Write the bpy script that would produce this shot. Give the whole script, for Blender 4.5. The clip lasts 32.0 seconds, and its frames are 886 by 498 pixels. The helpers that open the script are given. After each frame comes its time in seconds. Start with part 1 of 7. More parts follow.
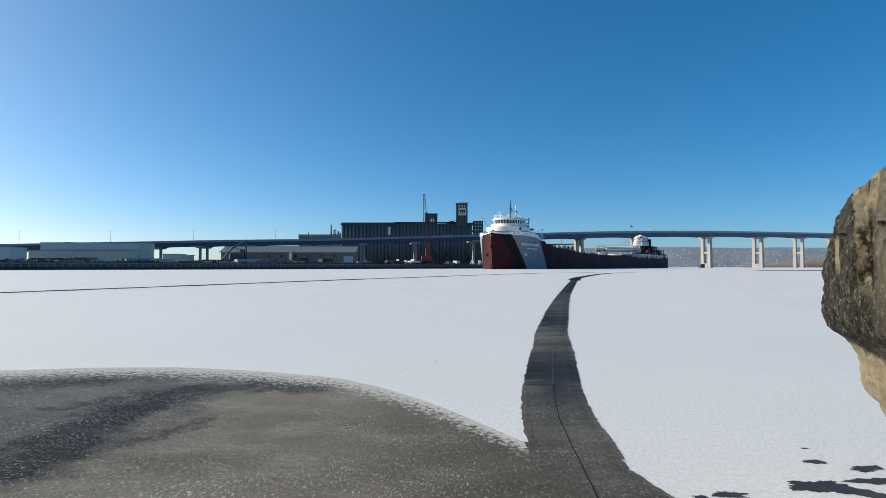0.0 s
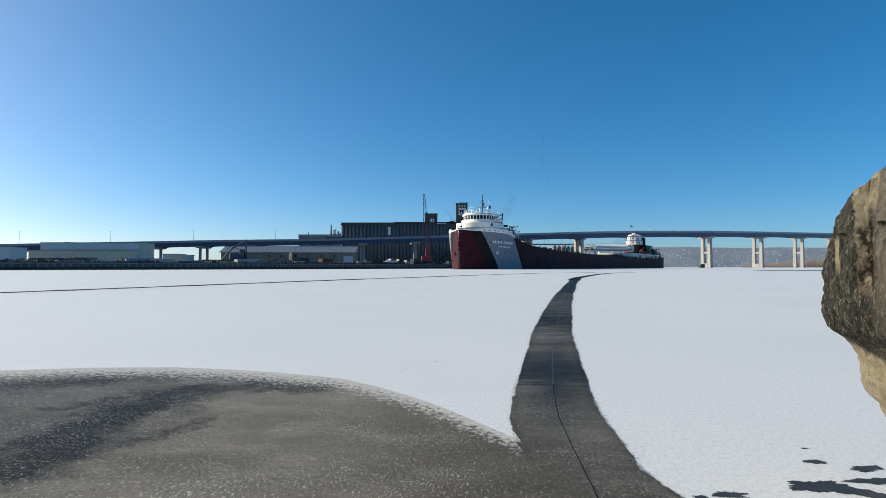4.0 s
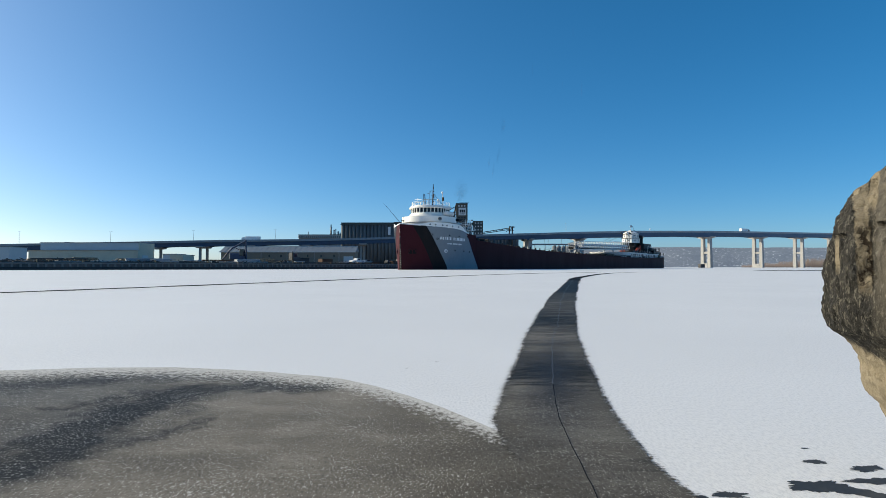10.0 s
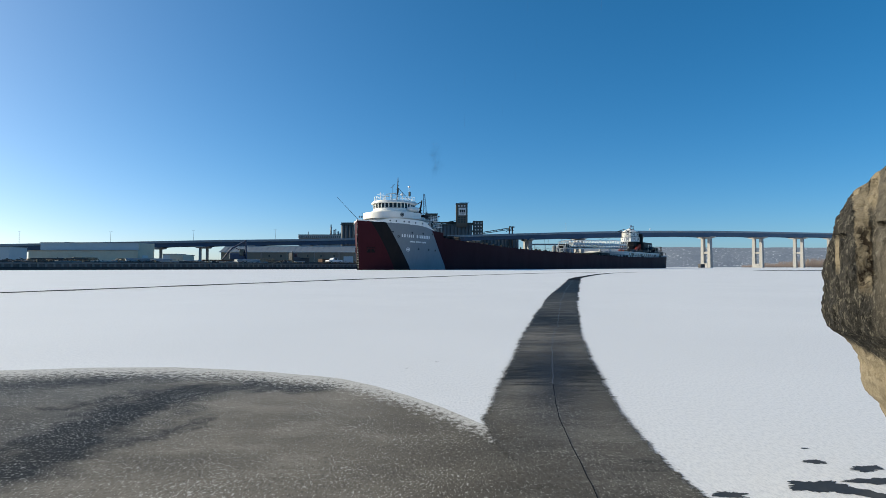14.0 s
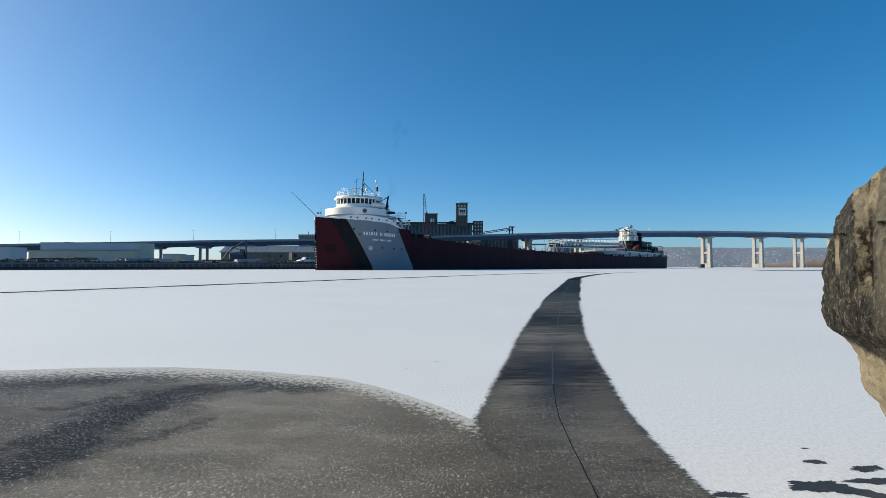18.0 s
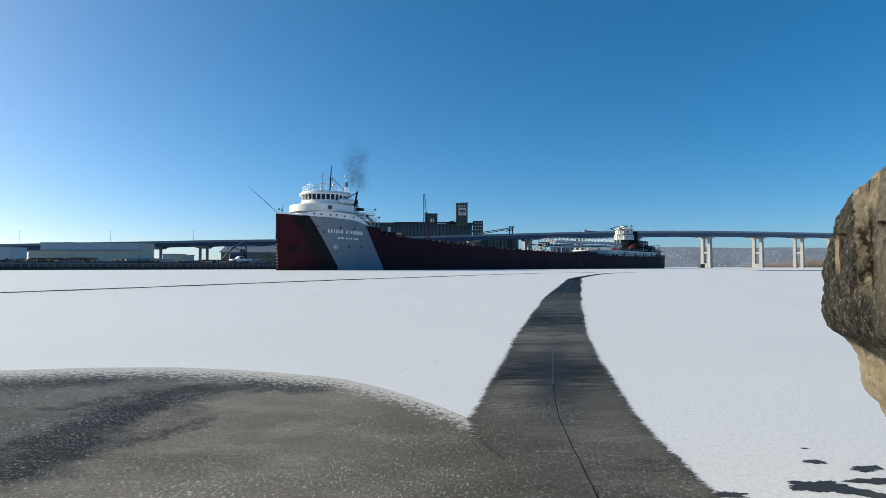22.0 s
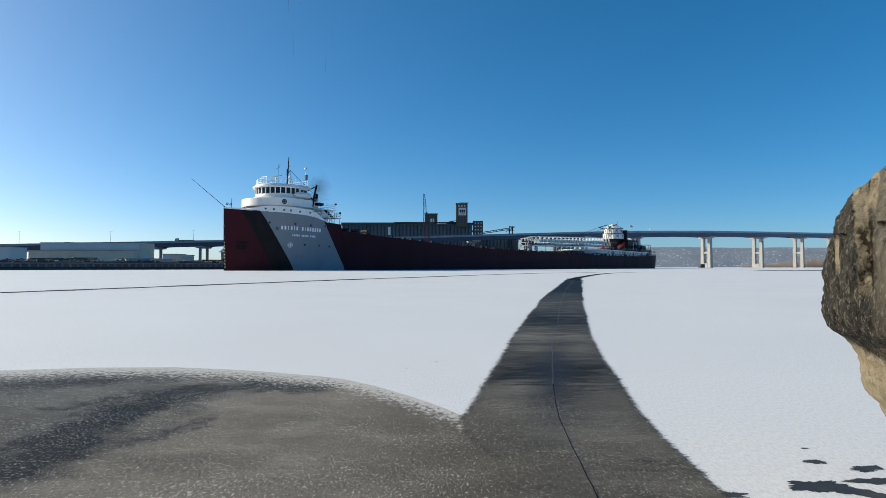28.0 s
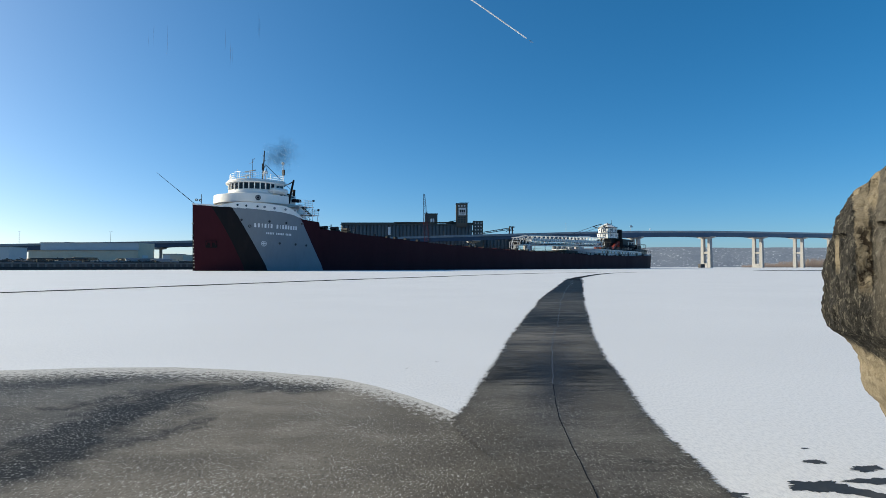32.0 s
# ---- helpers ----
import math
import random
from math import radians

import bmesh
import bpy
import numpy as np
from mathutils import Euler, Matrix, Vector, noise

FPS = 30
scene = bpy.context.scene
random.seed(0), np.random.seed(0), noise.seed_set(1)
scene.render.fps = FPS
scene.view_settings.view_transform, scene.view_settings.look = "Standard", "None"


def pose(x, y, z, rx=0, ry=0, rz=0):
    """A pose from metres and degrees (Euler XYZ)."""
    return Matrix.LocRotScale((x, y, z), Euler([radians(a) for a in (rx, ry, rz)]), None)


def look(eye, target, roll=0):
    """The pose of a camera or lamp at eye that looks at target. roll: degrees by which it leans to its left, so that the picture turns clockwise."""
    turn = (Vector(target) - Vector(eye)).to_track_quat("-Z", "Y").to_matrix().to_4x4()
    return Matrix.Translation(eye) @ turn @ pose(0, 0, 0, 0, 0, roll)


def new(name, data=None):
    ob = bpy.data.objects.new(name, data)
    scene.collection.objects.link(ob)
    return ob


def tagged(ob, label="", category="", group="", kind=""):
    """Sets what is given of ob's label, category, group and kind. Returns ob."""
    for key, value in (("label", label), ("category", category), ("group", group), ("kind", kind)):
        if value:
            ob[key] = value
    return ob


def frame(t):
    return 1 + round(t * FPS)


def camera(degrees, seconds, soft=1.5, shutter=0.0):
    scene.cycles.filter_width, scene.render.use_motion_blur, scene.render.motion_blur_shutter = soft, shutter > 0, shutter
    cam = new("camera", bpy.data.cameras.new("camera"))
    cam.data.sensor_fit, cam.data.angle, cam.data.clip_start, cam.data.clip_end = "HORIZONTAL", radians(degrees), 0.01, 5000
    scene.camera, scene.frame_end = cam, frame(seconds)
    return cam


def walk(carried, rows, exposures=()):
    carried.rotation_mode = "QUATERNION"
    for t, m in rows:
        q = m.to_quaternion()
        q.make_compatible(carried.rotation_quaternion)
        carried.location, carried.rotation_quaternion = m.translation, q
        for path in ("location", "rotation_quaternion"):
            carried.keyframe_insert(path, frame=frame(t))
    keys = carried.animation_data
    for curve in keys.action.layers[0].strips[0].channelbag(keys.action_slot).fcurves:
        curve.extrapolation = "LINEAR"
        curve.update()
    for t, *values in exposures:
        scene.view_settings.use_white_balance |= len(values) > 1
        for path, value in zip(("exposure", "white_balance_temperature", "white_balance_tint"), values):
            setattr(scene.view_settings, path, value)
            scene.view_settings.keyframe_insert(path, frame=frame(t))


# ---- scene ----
SECONDS = 32.0
cam = camera(76.2, SECONDS, 0.7)
EYE = pose(0, 0, 0.644, 91.831, 0, 0)
walk(cam, [(0, EYE), (SECONDS, EYE)], exposures=[(0, 0.59, 7100, 3), (SECONDS, 0.59, 7100, 3)])

# ---- light ----
SUN_EL = radians(21)
SUN_AZ = radians(-76)      # clockwise from +y
to_sun = Vector((math.sin(SUN_AZ) * math.cos(SUN_EL), math.cos(SUN_AZ) * math.cos(SUN_EL), math.sin(SUN_EL)))
world = bpy.data.worlds.new("sky")
world.use_nodes = True
scene.world = world
wn = world.node_tree
sky = wn.nodes.new("ShaderNodeTexSky")
sky.sky_type = "NISHITA"
sky.sun_disc = False
sky.sun_elevation, sky.sun_rotation = SUN_EL, SUN_AZ
sky.altitude, sky.air_density, sky.dust_density, sky.ozone_density = 300, 0.6, 1.25, 5.0
background = wn.nodes["Background"]
background.inputs["Strength"].default_value = 0.153
deep = wn.nodes.new("ShaderNodeGamma")       # a clear, dry winter sky
deep.inputs["Gamma"].default_value = 0.8
wn.links.new(sky.outputs["Color"], deep.inputs["Color"])
rich = wn.nodes.new("ShaderNodeHueSaturation")
rich.inputs["Hue"].default_value = 0.4975
rich.inputs["Saturation"].default_value = 1.33
wn.links.new(deep.outputs["Color"], rich.inputs["Color"])
wn.links.new(rich.outputs["Color"], background.inputs["Color"])
sun = new("sun", bpy.data.lights.new("sun", "SUN"))
sun.data.energy, sun.data.angle, sun.data.color = 4.55, radians(0.6), (1.0, 0.90, 0.74)
sun.matrix_basis = look(to_sun * 100, (0, 0, 0))


# ---- materials ----
def nodes_of(name):
    m = bpy.data.materials.new(name)
    m.use_nodes = True
    nt = m.node_tree
    return m, nt, nt.nodes["Principled BSDF"]


def add(nt, kind, **values):
    n = nt.nodes.new(kind)
    for key, value in values.items():
        n.inputs[key.replace("_", " ")].default_value = value
    return n


def coords(nt, stretch=(1, 1, 1), world_space=False):
    mp = nt.nodes.new("ShaderNodeMapping")
    mp.inputs["Scale"].default_value = stretch
    if world_space:
        nt.links.new(nt.nodes.new("ShaderNodeNewGeometry").outputs["Position"], mp.inputs["Vector"])
    else:
        nt.links.new(nt.nodes.new("ShaderNodeTexCoord").outputs["Object"], mp.inputs["Vector"])
    return mp.outputs["Vector"]


def noise_of(nt, vec, scale, detail=4.0, rough=0.55):
    n = add(nt, "ShaderNodeTexNoise", Scale=scale, Detail=detail, Roughness=rough)
    nt.links.new(vec, n.inputs["Vector"])
    return n.outputs["Fac"]


def ramp(nt, fac, lo, hi, c0=(0, 0, 0, 1), c1=(1, 1, 1, 1)):
    r = nt.nodes.new("ShaderNodeValToRGB")
    r.color_ramp.elements[0].position, r.color_ramp.elements[1].position = lo, hi
    r.color_ramp.elements[0].color, r.color_ramp.elements[1].color = c0, c1
    nt.links.new(fac, r.inputs["Fac"])
    return r.outputs["Color"]


def mixc(nt, fac, a, b, mode="MIX"):
    m = nt.nodes.new("ShaderNodeMix")
    m.data_type, m.blend_type = "RGBA", mode
    for value, slot in ((fac, m.inputs[0]), (a, m.inputs[6]), (b, m.inputs[7])):
        if isinstance(value, (int, float)):
            slot.default_value = value
        elif isinstance(value, tuple):
            slot.default_value = (*value, 1)[:4]
        else:
            nt.links.new(value, slot)
    return m.outputs[2]


def arith(nt, op, a, b=0.0):
    m = nt.nodes.new("ShaderNodeMath")
    m.operation = op
    for value, slot in ((a, m.inputs[0]), (b, m.inputs[1])):
        if isinstance(value, (int, float)):
            slot.default_value = value
        else:
            nt.links.new(value, slot)
    return m.outputs[0]


def bump(nt, bsdf, fac, strength, distance):
    b = add(nt, "ShaderNodeBump", Strength=strength, Distance=distance)
    nt.links.new(fac, b.inputs["Height"])
    nt.links.new(b.outputs["Normal"], bsdf.inputs["Normal"])


def surface(name, colour, rough=0.6, metal=0.0, vary=0.25, grain=3.0, stain=0.4, dirt=(0.1, 0.08, 0.06), streak=(1, 1, 1), relief=0.0, per_piece=0.0, spec=0.5):
    """Paint, concrete, steel or wood: grain, larger stains and fine relief."""
    m, nt, bsdf = nodes_of(name)
    vec = coords(nt, streak)
    fine, broad = noise_of(nt, vec, grain * 6), noise_of(nt, vec, grain, 5)
    dark = tuple(c * (1 - vary) for c in colour)
    lite = tuple(min(1, c * (1 + vary * 0.6)) for c in colour)
    c = mixc(nt, fine, dark, lite)
    c = mixc(nt, arith(nt, "MULTIPLY", ramp(nt, broad, 0.5, 0.75), stain), c, dirt)
    if per_piece:
        info = nt.nodes.new("ShaderNodeObjectInfo")
        shade = arith(nt, "ADD", arith(nt, "MULTIPLY", info.outputs["Random"], per_piece), 1 - per_piece / 2)
        grey = nt.nodes.new("ShaderNodeCombineColor")
        for i in range(3):
            nt.links.new(shade, grey.inputs[i])
        c = mixc(nt, 1.0, c, grey.outputs[0], "MULTIPLY")
    nt.links.new(c, bsdf.inputs["Base Color"])
    r = arith(nt, "ADD", arith(nt, "MULTIPLY", broad, 0.3), rough - 0.15)
    nt.links.new(r, bsdf.inputs["Roughness"])
    bsdf.inputs["Metallic"].default_value = metal
    bsdf.inputs["Specular IOR Level"].default_value = spec
    if relief:
        bump(nt, bsdf, fine, 0.6, relief)
    return m


def make_snow():
    """Thin frosted snow: fine upright crystals, shade in their small gaps painted grey."""
    m, nt, bsdf = nodes_of("frosted_snow")
    vec = coords(nt, (1, 1, 1), True)
    big = noise_of(nt, vec, 0.35, 4)
    small = noise_of(nt, coords(nt, (1, 0.42, 1), True), 92, 5, 0.8)
    c = mixc(nt, ramp(nt, big, 0.35, 0.7), (0.750, 0.750, 0.763), (0.800, 0.800, 0.813))
    c = mixc(nt, ramp(nt, small, 0.36, 0.56), mixc(nt, 0.46, c, (0.36, 0.385, 0.43)), c)
    nt.links.new(c, bsdf.inputs["Base Color"])
    bsdf.inputs["Roughness"].default_value = 0.56
    bsdf.inputs["Specular IOR Level"].default_value = 1.0
    bump(nt, bsdf, small, 0.5, 0.0025)
    return m


def make_dark_ice():
    """Wet grey-brown ice with frost specks. UV x: how far a point lies inside the edge; UV y: 0 frosted rim, 1 torn wet rim."""
    m, nt, bsdf = nodes_of("wet_dark_ice")
    vec = coords(nt, (1, 1, 0), True)
    patches = noise_of(nt, coords(nt, (0.55, 1.5, 1), True), 1.6, 5, 0.55)
    cloud = noise_of(nt, coords(nt, (0.8, 1.2, 1), True), 3.6, 6, 0.62)
    grit = noise_of(nt, coords(nt, (1, 0.40, 1), True), 120, 4, 0.8)
    crowd = noise_of(nt, vec, 2.2, 3, 0.6)
    streaks = noise_of(nt, coords(nt, (0.5, 2.2, 1), True), 1.3, 5, 0.65)
    shreds = noise_of(nt, coords(nt, (0.35, 1.6, 1), True), 9, 5, 0.7)
    uv = nt.nodes.new("ShaderNodeUVMap")
    uv.uv_map = "edge"
    sep = nt.nodes.new("ShaderNodeSeparateXYZ")
    nt.links.new(uv.outputs["UV"], sep.inputs[0])
    place = nt.nodes.new("ShaderNodeSeparateXYZ")
    nt.links.new(vec, place.inputs[0])
    east, ahead = place.outputs["X"], place.outputs["Y"]

    # a wandering copy of the position tears the outlines of the clear patches
    stray = add(nt, "ShaderNodeTexNoise", Scale=4.2, Detail=6.0, Roughness=0.68)
    nt.links.new(vec, stray.inputs["Vector"])
    torn = mixc(nt, 1.0, vec, mixc(nt, 1.0, mixc(nt, 1.0, stray.outputs["Color"], (0.5, 0.5, 0.5), "SUBTRACT"), (0.66, 0.66, 0.0), "MULTIPLY"), "ADD")

    def vmath(op, a, b=None):
        n = nt.nodes.new("ShaderNodeVectorMath")
        n.operation = op
        for value, slot in ((a, n.inputs[0]), (b, n.inputs[1])):
            if isinstance(value, tuple):
                slot.default_value = value
            elif value is not None:
                nt.links.new(value, slot)
        return n

    def clear_band(ax, ay, bx, by, reach, soft, weight):
        """1 along the line from a to b, fading at its sides."""
        run = (bx - ax, by - ay, 0.0)
        off = vmath("SUBTRACT", torn, (ax, ay, 0.0)).outputs[0]
        along = arith(nt, "DIVIDE", vmath("DOT_PRODUCT", off, run).outputs["Value"], run[0] ** 2 + run[1] ** 2)
        along = arith(nt, "MINIMUM", arith(nt, "MAXIMUM", along, 0.0), 1.0)
        foot = nt.nodes.new("ShaderNodeVectorMath")
        foot.operation = "SCALE"
        foot.inputs[0].default_value = run
        nt.links.new(along, foot.inputs["Scale"])
        gap = vmath("LENGTH", vmath("SUBTRACT", off, foot.outputs[0]).outputs[0]).outputs["Value"]
        return ramp(nt, gap, max(0.0, reach - soft), reach + soft, (weight, weight, weight, 1), (0, 0, 0, 1))

    tongue = None
    for band in ((-1.55, 1.25, -1.42, 1.86, 0.17, 0.085, 1.0), (-1.42, 1.86, -1.42, 2.43, 0.19, 0.085, 1.0), (-1.40, 2.43, -1.34, 2.86, 0.19, 0.085, 1.0),
                 (-1.34, 2.86, -1.08, 3.10, 0.15, 0.085, 1.0), (-1.08, 3.10, -0.70, 3.02, 0.09, 0.085, 1.0), (-1.22, 2.02, -1.03, 2.36, 0.05, 0.05, 0.8),
                 (-2.75, 2.93, -1.95, 3.26, 0.17, 0.10, 0.9), (-1.95, 3.26, -1.2, 3.36, 0.10, 0.08, 0.7), (-2.3, 2.5, -1.8, 2.3, 0.12, 0.12, 0.6), (-1.80, 2.60, -1.56, 2.80, 0.06, 0.05, 0.85), (-1.75, 1.95, -1.95, 2.35, 0.14, 0.14, 0.5)):
        part_of = clear_band(*band)
        tongue = part_of if tongue is None else arith(nt, "MAXIMUM", tongue, part_of)
    tongue = arith(nt, "MULTIPLY", tongue, ramp(nt, cloud, 0.62, 0.74, (1, 1, 1, 1), (0.55, 0.55, 0.55, 1)))

    # bay: grey-brown ice, paler clouds in it, greener near the lane, bluer away from it
    c = mixc(nt, ramp(nt, patches, 0.34, 0.60), (0.124, 0.111, 0.093), (0.182, 0.163, 0.137))
    c = mixc(nt, arith(nt, "MULTIPLY", ramp(nt, cloud, 0.47, 0.72), 0.65), c, (0.295, 0.271, 0.235))
    olive = arith(nt, "MULTIPLY", ramp(nt, noise_of(nt, vec, 1.3, 3, 0.5), 0.40, 0.62), ramp(nt, east, -0.1, 0.3))
    c = mixc(nt, arith(nt, "MULTIPLY", olive, 0.5), c, (0.130, 0.110, 0.062))
    c = mixc(nt, arith(nt, "MULTIPLY", ramp(nt, arith(nt, "ADD", arith(nt, "MULTIPLY", east, 0.5), arith(nt, "MULTIPLY", patches, 0.4)), -0.25, 0.25), 0.75), c, (0.081, 0.0705, 0.056))
    dark = mixc(nt, cloud, (0.005, 0.0065, 0.009), (0.017, 0.019, 0.022))
    far_side = arith(nt, "MULTIPLY", ramp(nt, arith(nt, "ADD", arith(nt, "MULTIPLY", east, -0.5), arith(nt, "MULTIPLY", patches, 0.25)), 0.62, 1.0), ramp(nt, streaks, 0.34, 0.60, (0.35, 0.35, 0.35, 1), (0.75, 0.75, 0.75, 1)))
    c = mixc(nt, far_side, c, (0.086, 0.088, 0.089))
    c = mixc(nt, arith(nt, "MULTIPLY", tongue, 0.95), c, dark)

    # lane: cross bands of clear dark ice and pale frosted ice, by the distance from the shore
    wobble = arith(nt, "ADD", arith(nt, "MULTIPLY", arith(nt, "SUBTRACT", streaks, 0.5), 0.22), arith(nt, "MULTIPLY", arith(nt, "SUBTRACT", shreds, 0.5), 0.34))
    away = arith(nt, "DIVIDE", arith(nt, "ADD", arith(nt, "LOGARITHM", arith(nt, "MAXIMUM", ahead, 1.0), math.e), wobble), math.log(40.0))
    lane = nt.nodes.new("ShaderNodeValToRGB")
    stops = ((1.3, 0.078), (2.6, 0.088), (3.0, 0.080), (3.2, 0.016), (3.65, 0.010), (3.9, 0.045), (4.3, 0.085), (5.0, 0.105), (5.35, 0.165), (5.7, 0.085), (6.2, 0.055),
             (6.5, 0.010), (7.6, 0.008), (8.1, 0.040), (9.4, 0.070), (10.6, 0.055), (12.0, 0.022), (13.0, 0.050), (14.0, 0.008), (34.0, 0.005))
    ramp_of = lane.color_ramp
    for k, (far, tone) in enumerate(stops):
        at = math.log(far) / math.log(40.0)
        el = ramp_of.elements[k] if k < 2 else ramp_of.elements.new(at)
        el.position, el.color = at, (tone * 1.06, tone * 0.975, tone * 0.86, 1)
    nt.links.new(away, lane.inputs["Fac"])
    strip_c = mixc(nt, arith(nt, "MULTIPLY", ramp(nt, shreds, 0.54, 0.66), ramp(nt, arith(nt, "MULTIPLY", ahead, 0.1), 0.27, 0.36, (0.10, 0.10, 0.10, 1), (0.75, 0.75, 0.75, 1))), lane.outputs["Color"], dark)
    strip_c = mixc(nt, arith(nt, "MULTIPLY", ramp(nt, shreds, 0.34, 0.46, (1, 1, 1, 1), (0, 0, 0, 1)), 0.25), strip_c, (0.24, 0.23, 0.205))
    drift = noise_of(nt, coords(nt, (0.45, 1.0, 1), True), 2.6, 6, 0.68)
    strip_c = mixc(nt, ramp(nt, drift, 0.50, 0.66, (0, 0, 0, 1), (0.55, 0.55, 0.55, 1)), strip_c, (0.20, 0.19, 0.17))
    strip_c = mixc(nt, ramp(nt, drift, 0.34, 0.47, (0.75, 0.75, 0.75, 1), (0, 0, 0, 1)), strip_c, dark)
    strip_c = mixc(nt, ramp(nt, arith(nt, "MULTIPLY", ahead, 0.02), 0.25, 0.31, (0, 0, 0, 1), (0.85, 0.85, 0.85, 1)), strip_c, (0.006, 0.007, 0.009))
    inside = ramp(nt, arith(nt, "ADD", east, arith(nt, "MULTIPLY", arith(nt, "SUBTRACT", patches, 0.5), 0.5)), 0.0, 0.42)
    c = mixc(nt, inside, c, strip_c)
    halo = ramp(nt, arith(nt, "ABSOLUTE", arith(nt, "SUBTRACT", east, arith(nt, "MULTIPLY", ahead, 0.197))), 0.02, 0.19, (1, 1, 1, 1), (0, 0, 0, 1))
    halo = arith(nt, "MULTIPLY", halo, arith(nt, "MULTIPLY", ramp(nt, arith(nt, "MULTIPLY", ahead, 0.1), 0.19, 0.30), ramp(nt, arith(nt, "MULTIPLY", ahead, 0.1), 0.36, 0.55, (1, 1, 1, 1), (0, 0, 0, 1))))
    c = mixc(nt, arith(nt, "MULTIPLY", halo, 0.8), c, (0.020, 0.024, 0.033))

    # frost grains and small dark gaps between them
    c = mixc(nt, arith(nt, "MULTIPLY", ramp(nt, grit, 0.55, 0.68), 0.16), c, (0.42, 0.40, 0.36))
    far_off = arith(nt, "MAXIMUM", ramp(nt, arith(nt, "MULTIPLY", ahead, 0.1), 0.27, 0.36, (1, 1, 1, 1), (0.12, 0.12, 0.12, 1)), ramp(nt, east, -0.4, 0.0, (1, 1, 1, 1), (0, 0, 0, 1)))
    far_off = arith(nt, "MULTIPLY", far_off, ramp(nt, east, -0.2, 0.35, (1, 1, 1, 1), (0.5, 0.5, 0.5, 1)))
    c = mixc(nt, arith(nt, "MULTIPLY", ramp(nt, grit, 0.36, 0.48, (1, 1, 1, 1), (0, 0, 0, 1)), 0.55), c, (0.03, 0.03, 0.03))
    for size, wide, deep, least in ((100, 0.75, 0.36, 0.715), (140, 0.85, 0.36, 0.640), (215, 0.9, 0.40, 0.625)):
        grain = noise_of(nt, coords(nt, (wide, deep, 1), True), size, 2, 0.5)
        spot = ramp(nt, arith(nt, "ADD", grain, arith(nt, "MULTIPLY", arith(nt, "SUBTRACT", crowd, 0.5), 0.20)), least, least + 0.05)
        c = mixc(nt, arith(nt, "MULTIPLY", spot, arith(nt, "MULTIPLY", far_off, 0.60)), c, (0.66, 0.65, 0.61))
    # rims: grey frost that breaks up into flakes, or wet ice with a torn edge
    flakes = arith(nt, "ADD", arith(nt, "MULTIPLY", noise_of(nt, coords(nt, (0.6, 0.5, 1), True), 62, 5, 0.8), 3.2), -1.05)
    rime = arith(nt, "MULTIPLY", ramp(nt, arith(nt, "SUBTRACT", flakes, sep.outputs["X"]), 0.0, 0.36), ramp(nt, sep.outputs["Y"], 0.1, 0.3, (1, 1, 1, 1), (0, 0, 0, 1)))
    frost = mixc(nt, ramp(nt, grit, 0.35, 0.65), (0.42, 0.405, 0.385), (0.66, 0.645, 0.62))
    c = mixc(nt, rime, c, frost)
    # torn rims turn to an even dark grey towards the edge
    dark_rim = arith(nt, "MULTIPLY", ramp(nt, sep.outputs["X"], 0.25, 0.95, (0.40, 0.40, 0.40, 1), (0, 0, 0, 1)), ramp(nt, sep.outputs["Y"], 0.7, 0.9))
    c = mixc(nt, dark_rim, c, (0.055, 0.056, 0.056))
    ragged = arith(nt, "ADD", arith(nt, "MULTIPLY", noise_of(nt, coords(nt, (0.7, 2.2, 1), True), 46, 6, 0.85), 2.0), -0.55)
    ragged = arith(nt, "MINIMUM", ragged, 0.85)
    cover = arith(nt, "MULTIPLY", ramp(nt, arith(nt, "SUBTRACT", ragged, sep.outputs["X"]), -0.08, 0.14), ramp(nt, sep.outputs["Y"], 0.7, 0.9))
    nt.links.new(c, bsdf.inputs["Base Color"])
    nt.links.new(arith(nt, "ADD", arith(nt, "MULTIPLY", cloud, 0.25), 0.40), bsdf.inputs["Roughness"])
    clear, mix = nt.nodes.new("ShaderNodeBsdfTransparent"), nt.nodes.new("ShaderNodeMixShader")
    nt.links.new(cover, mix.inputs[0])
    nt.links.new(bsdf.outputs[0], mix.inputs[1])
    nt.links.new(clear.outputs[0], mix.inputs[2])
    nt.links.new(mix.outputs[0], nt.nodes["Material Output"].inputs["Surface"])
    bsdf.inputs["Specular IOR Level"].default_value = 0.03
    bump(nt, bsdf, grit, 0.5, 0.003)
    return m


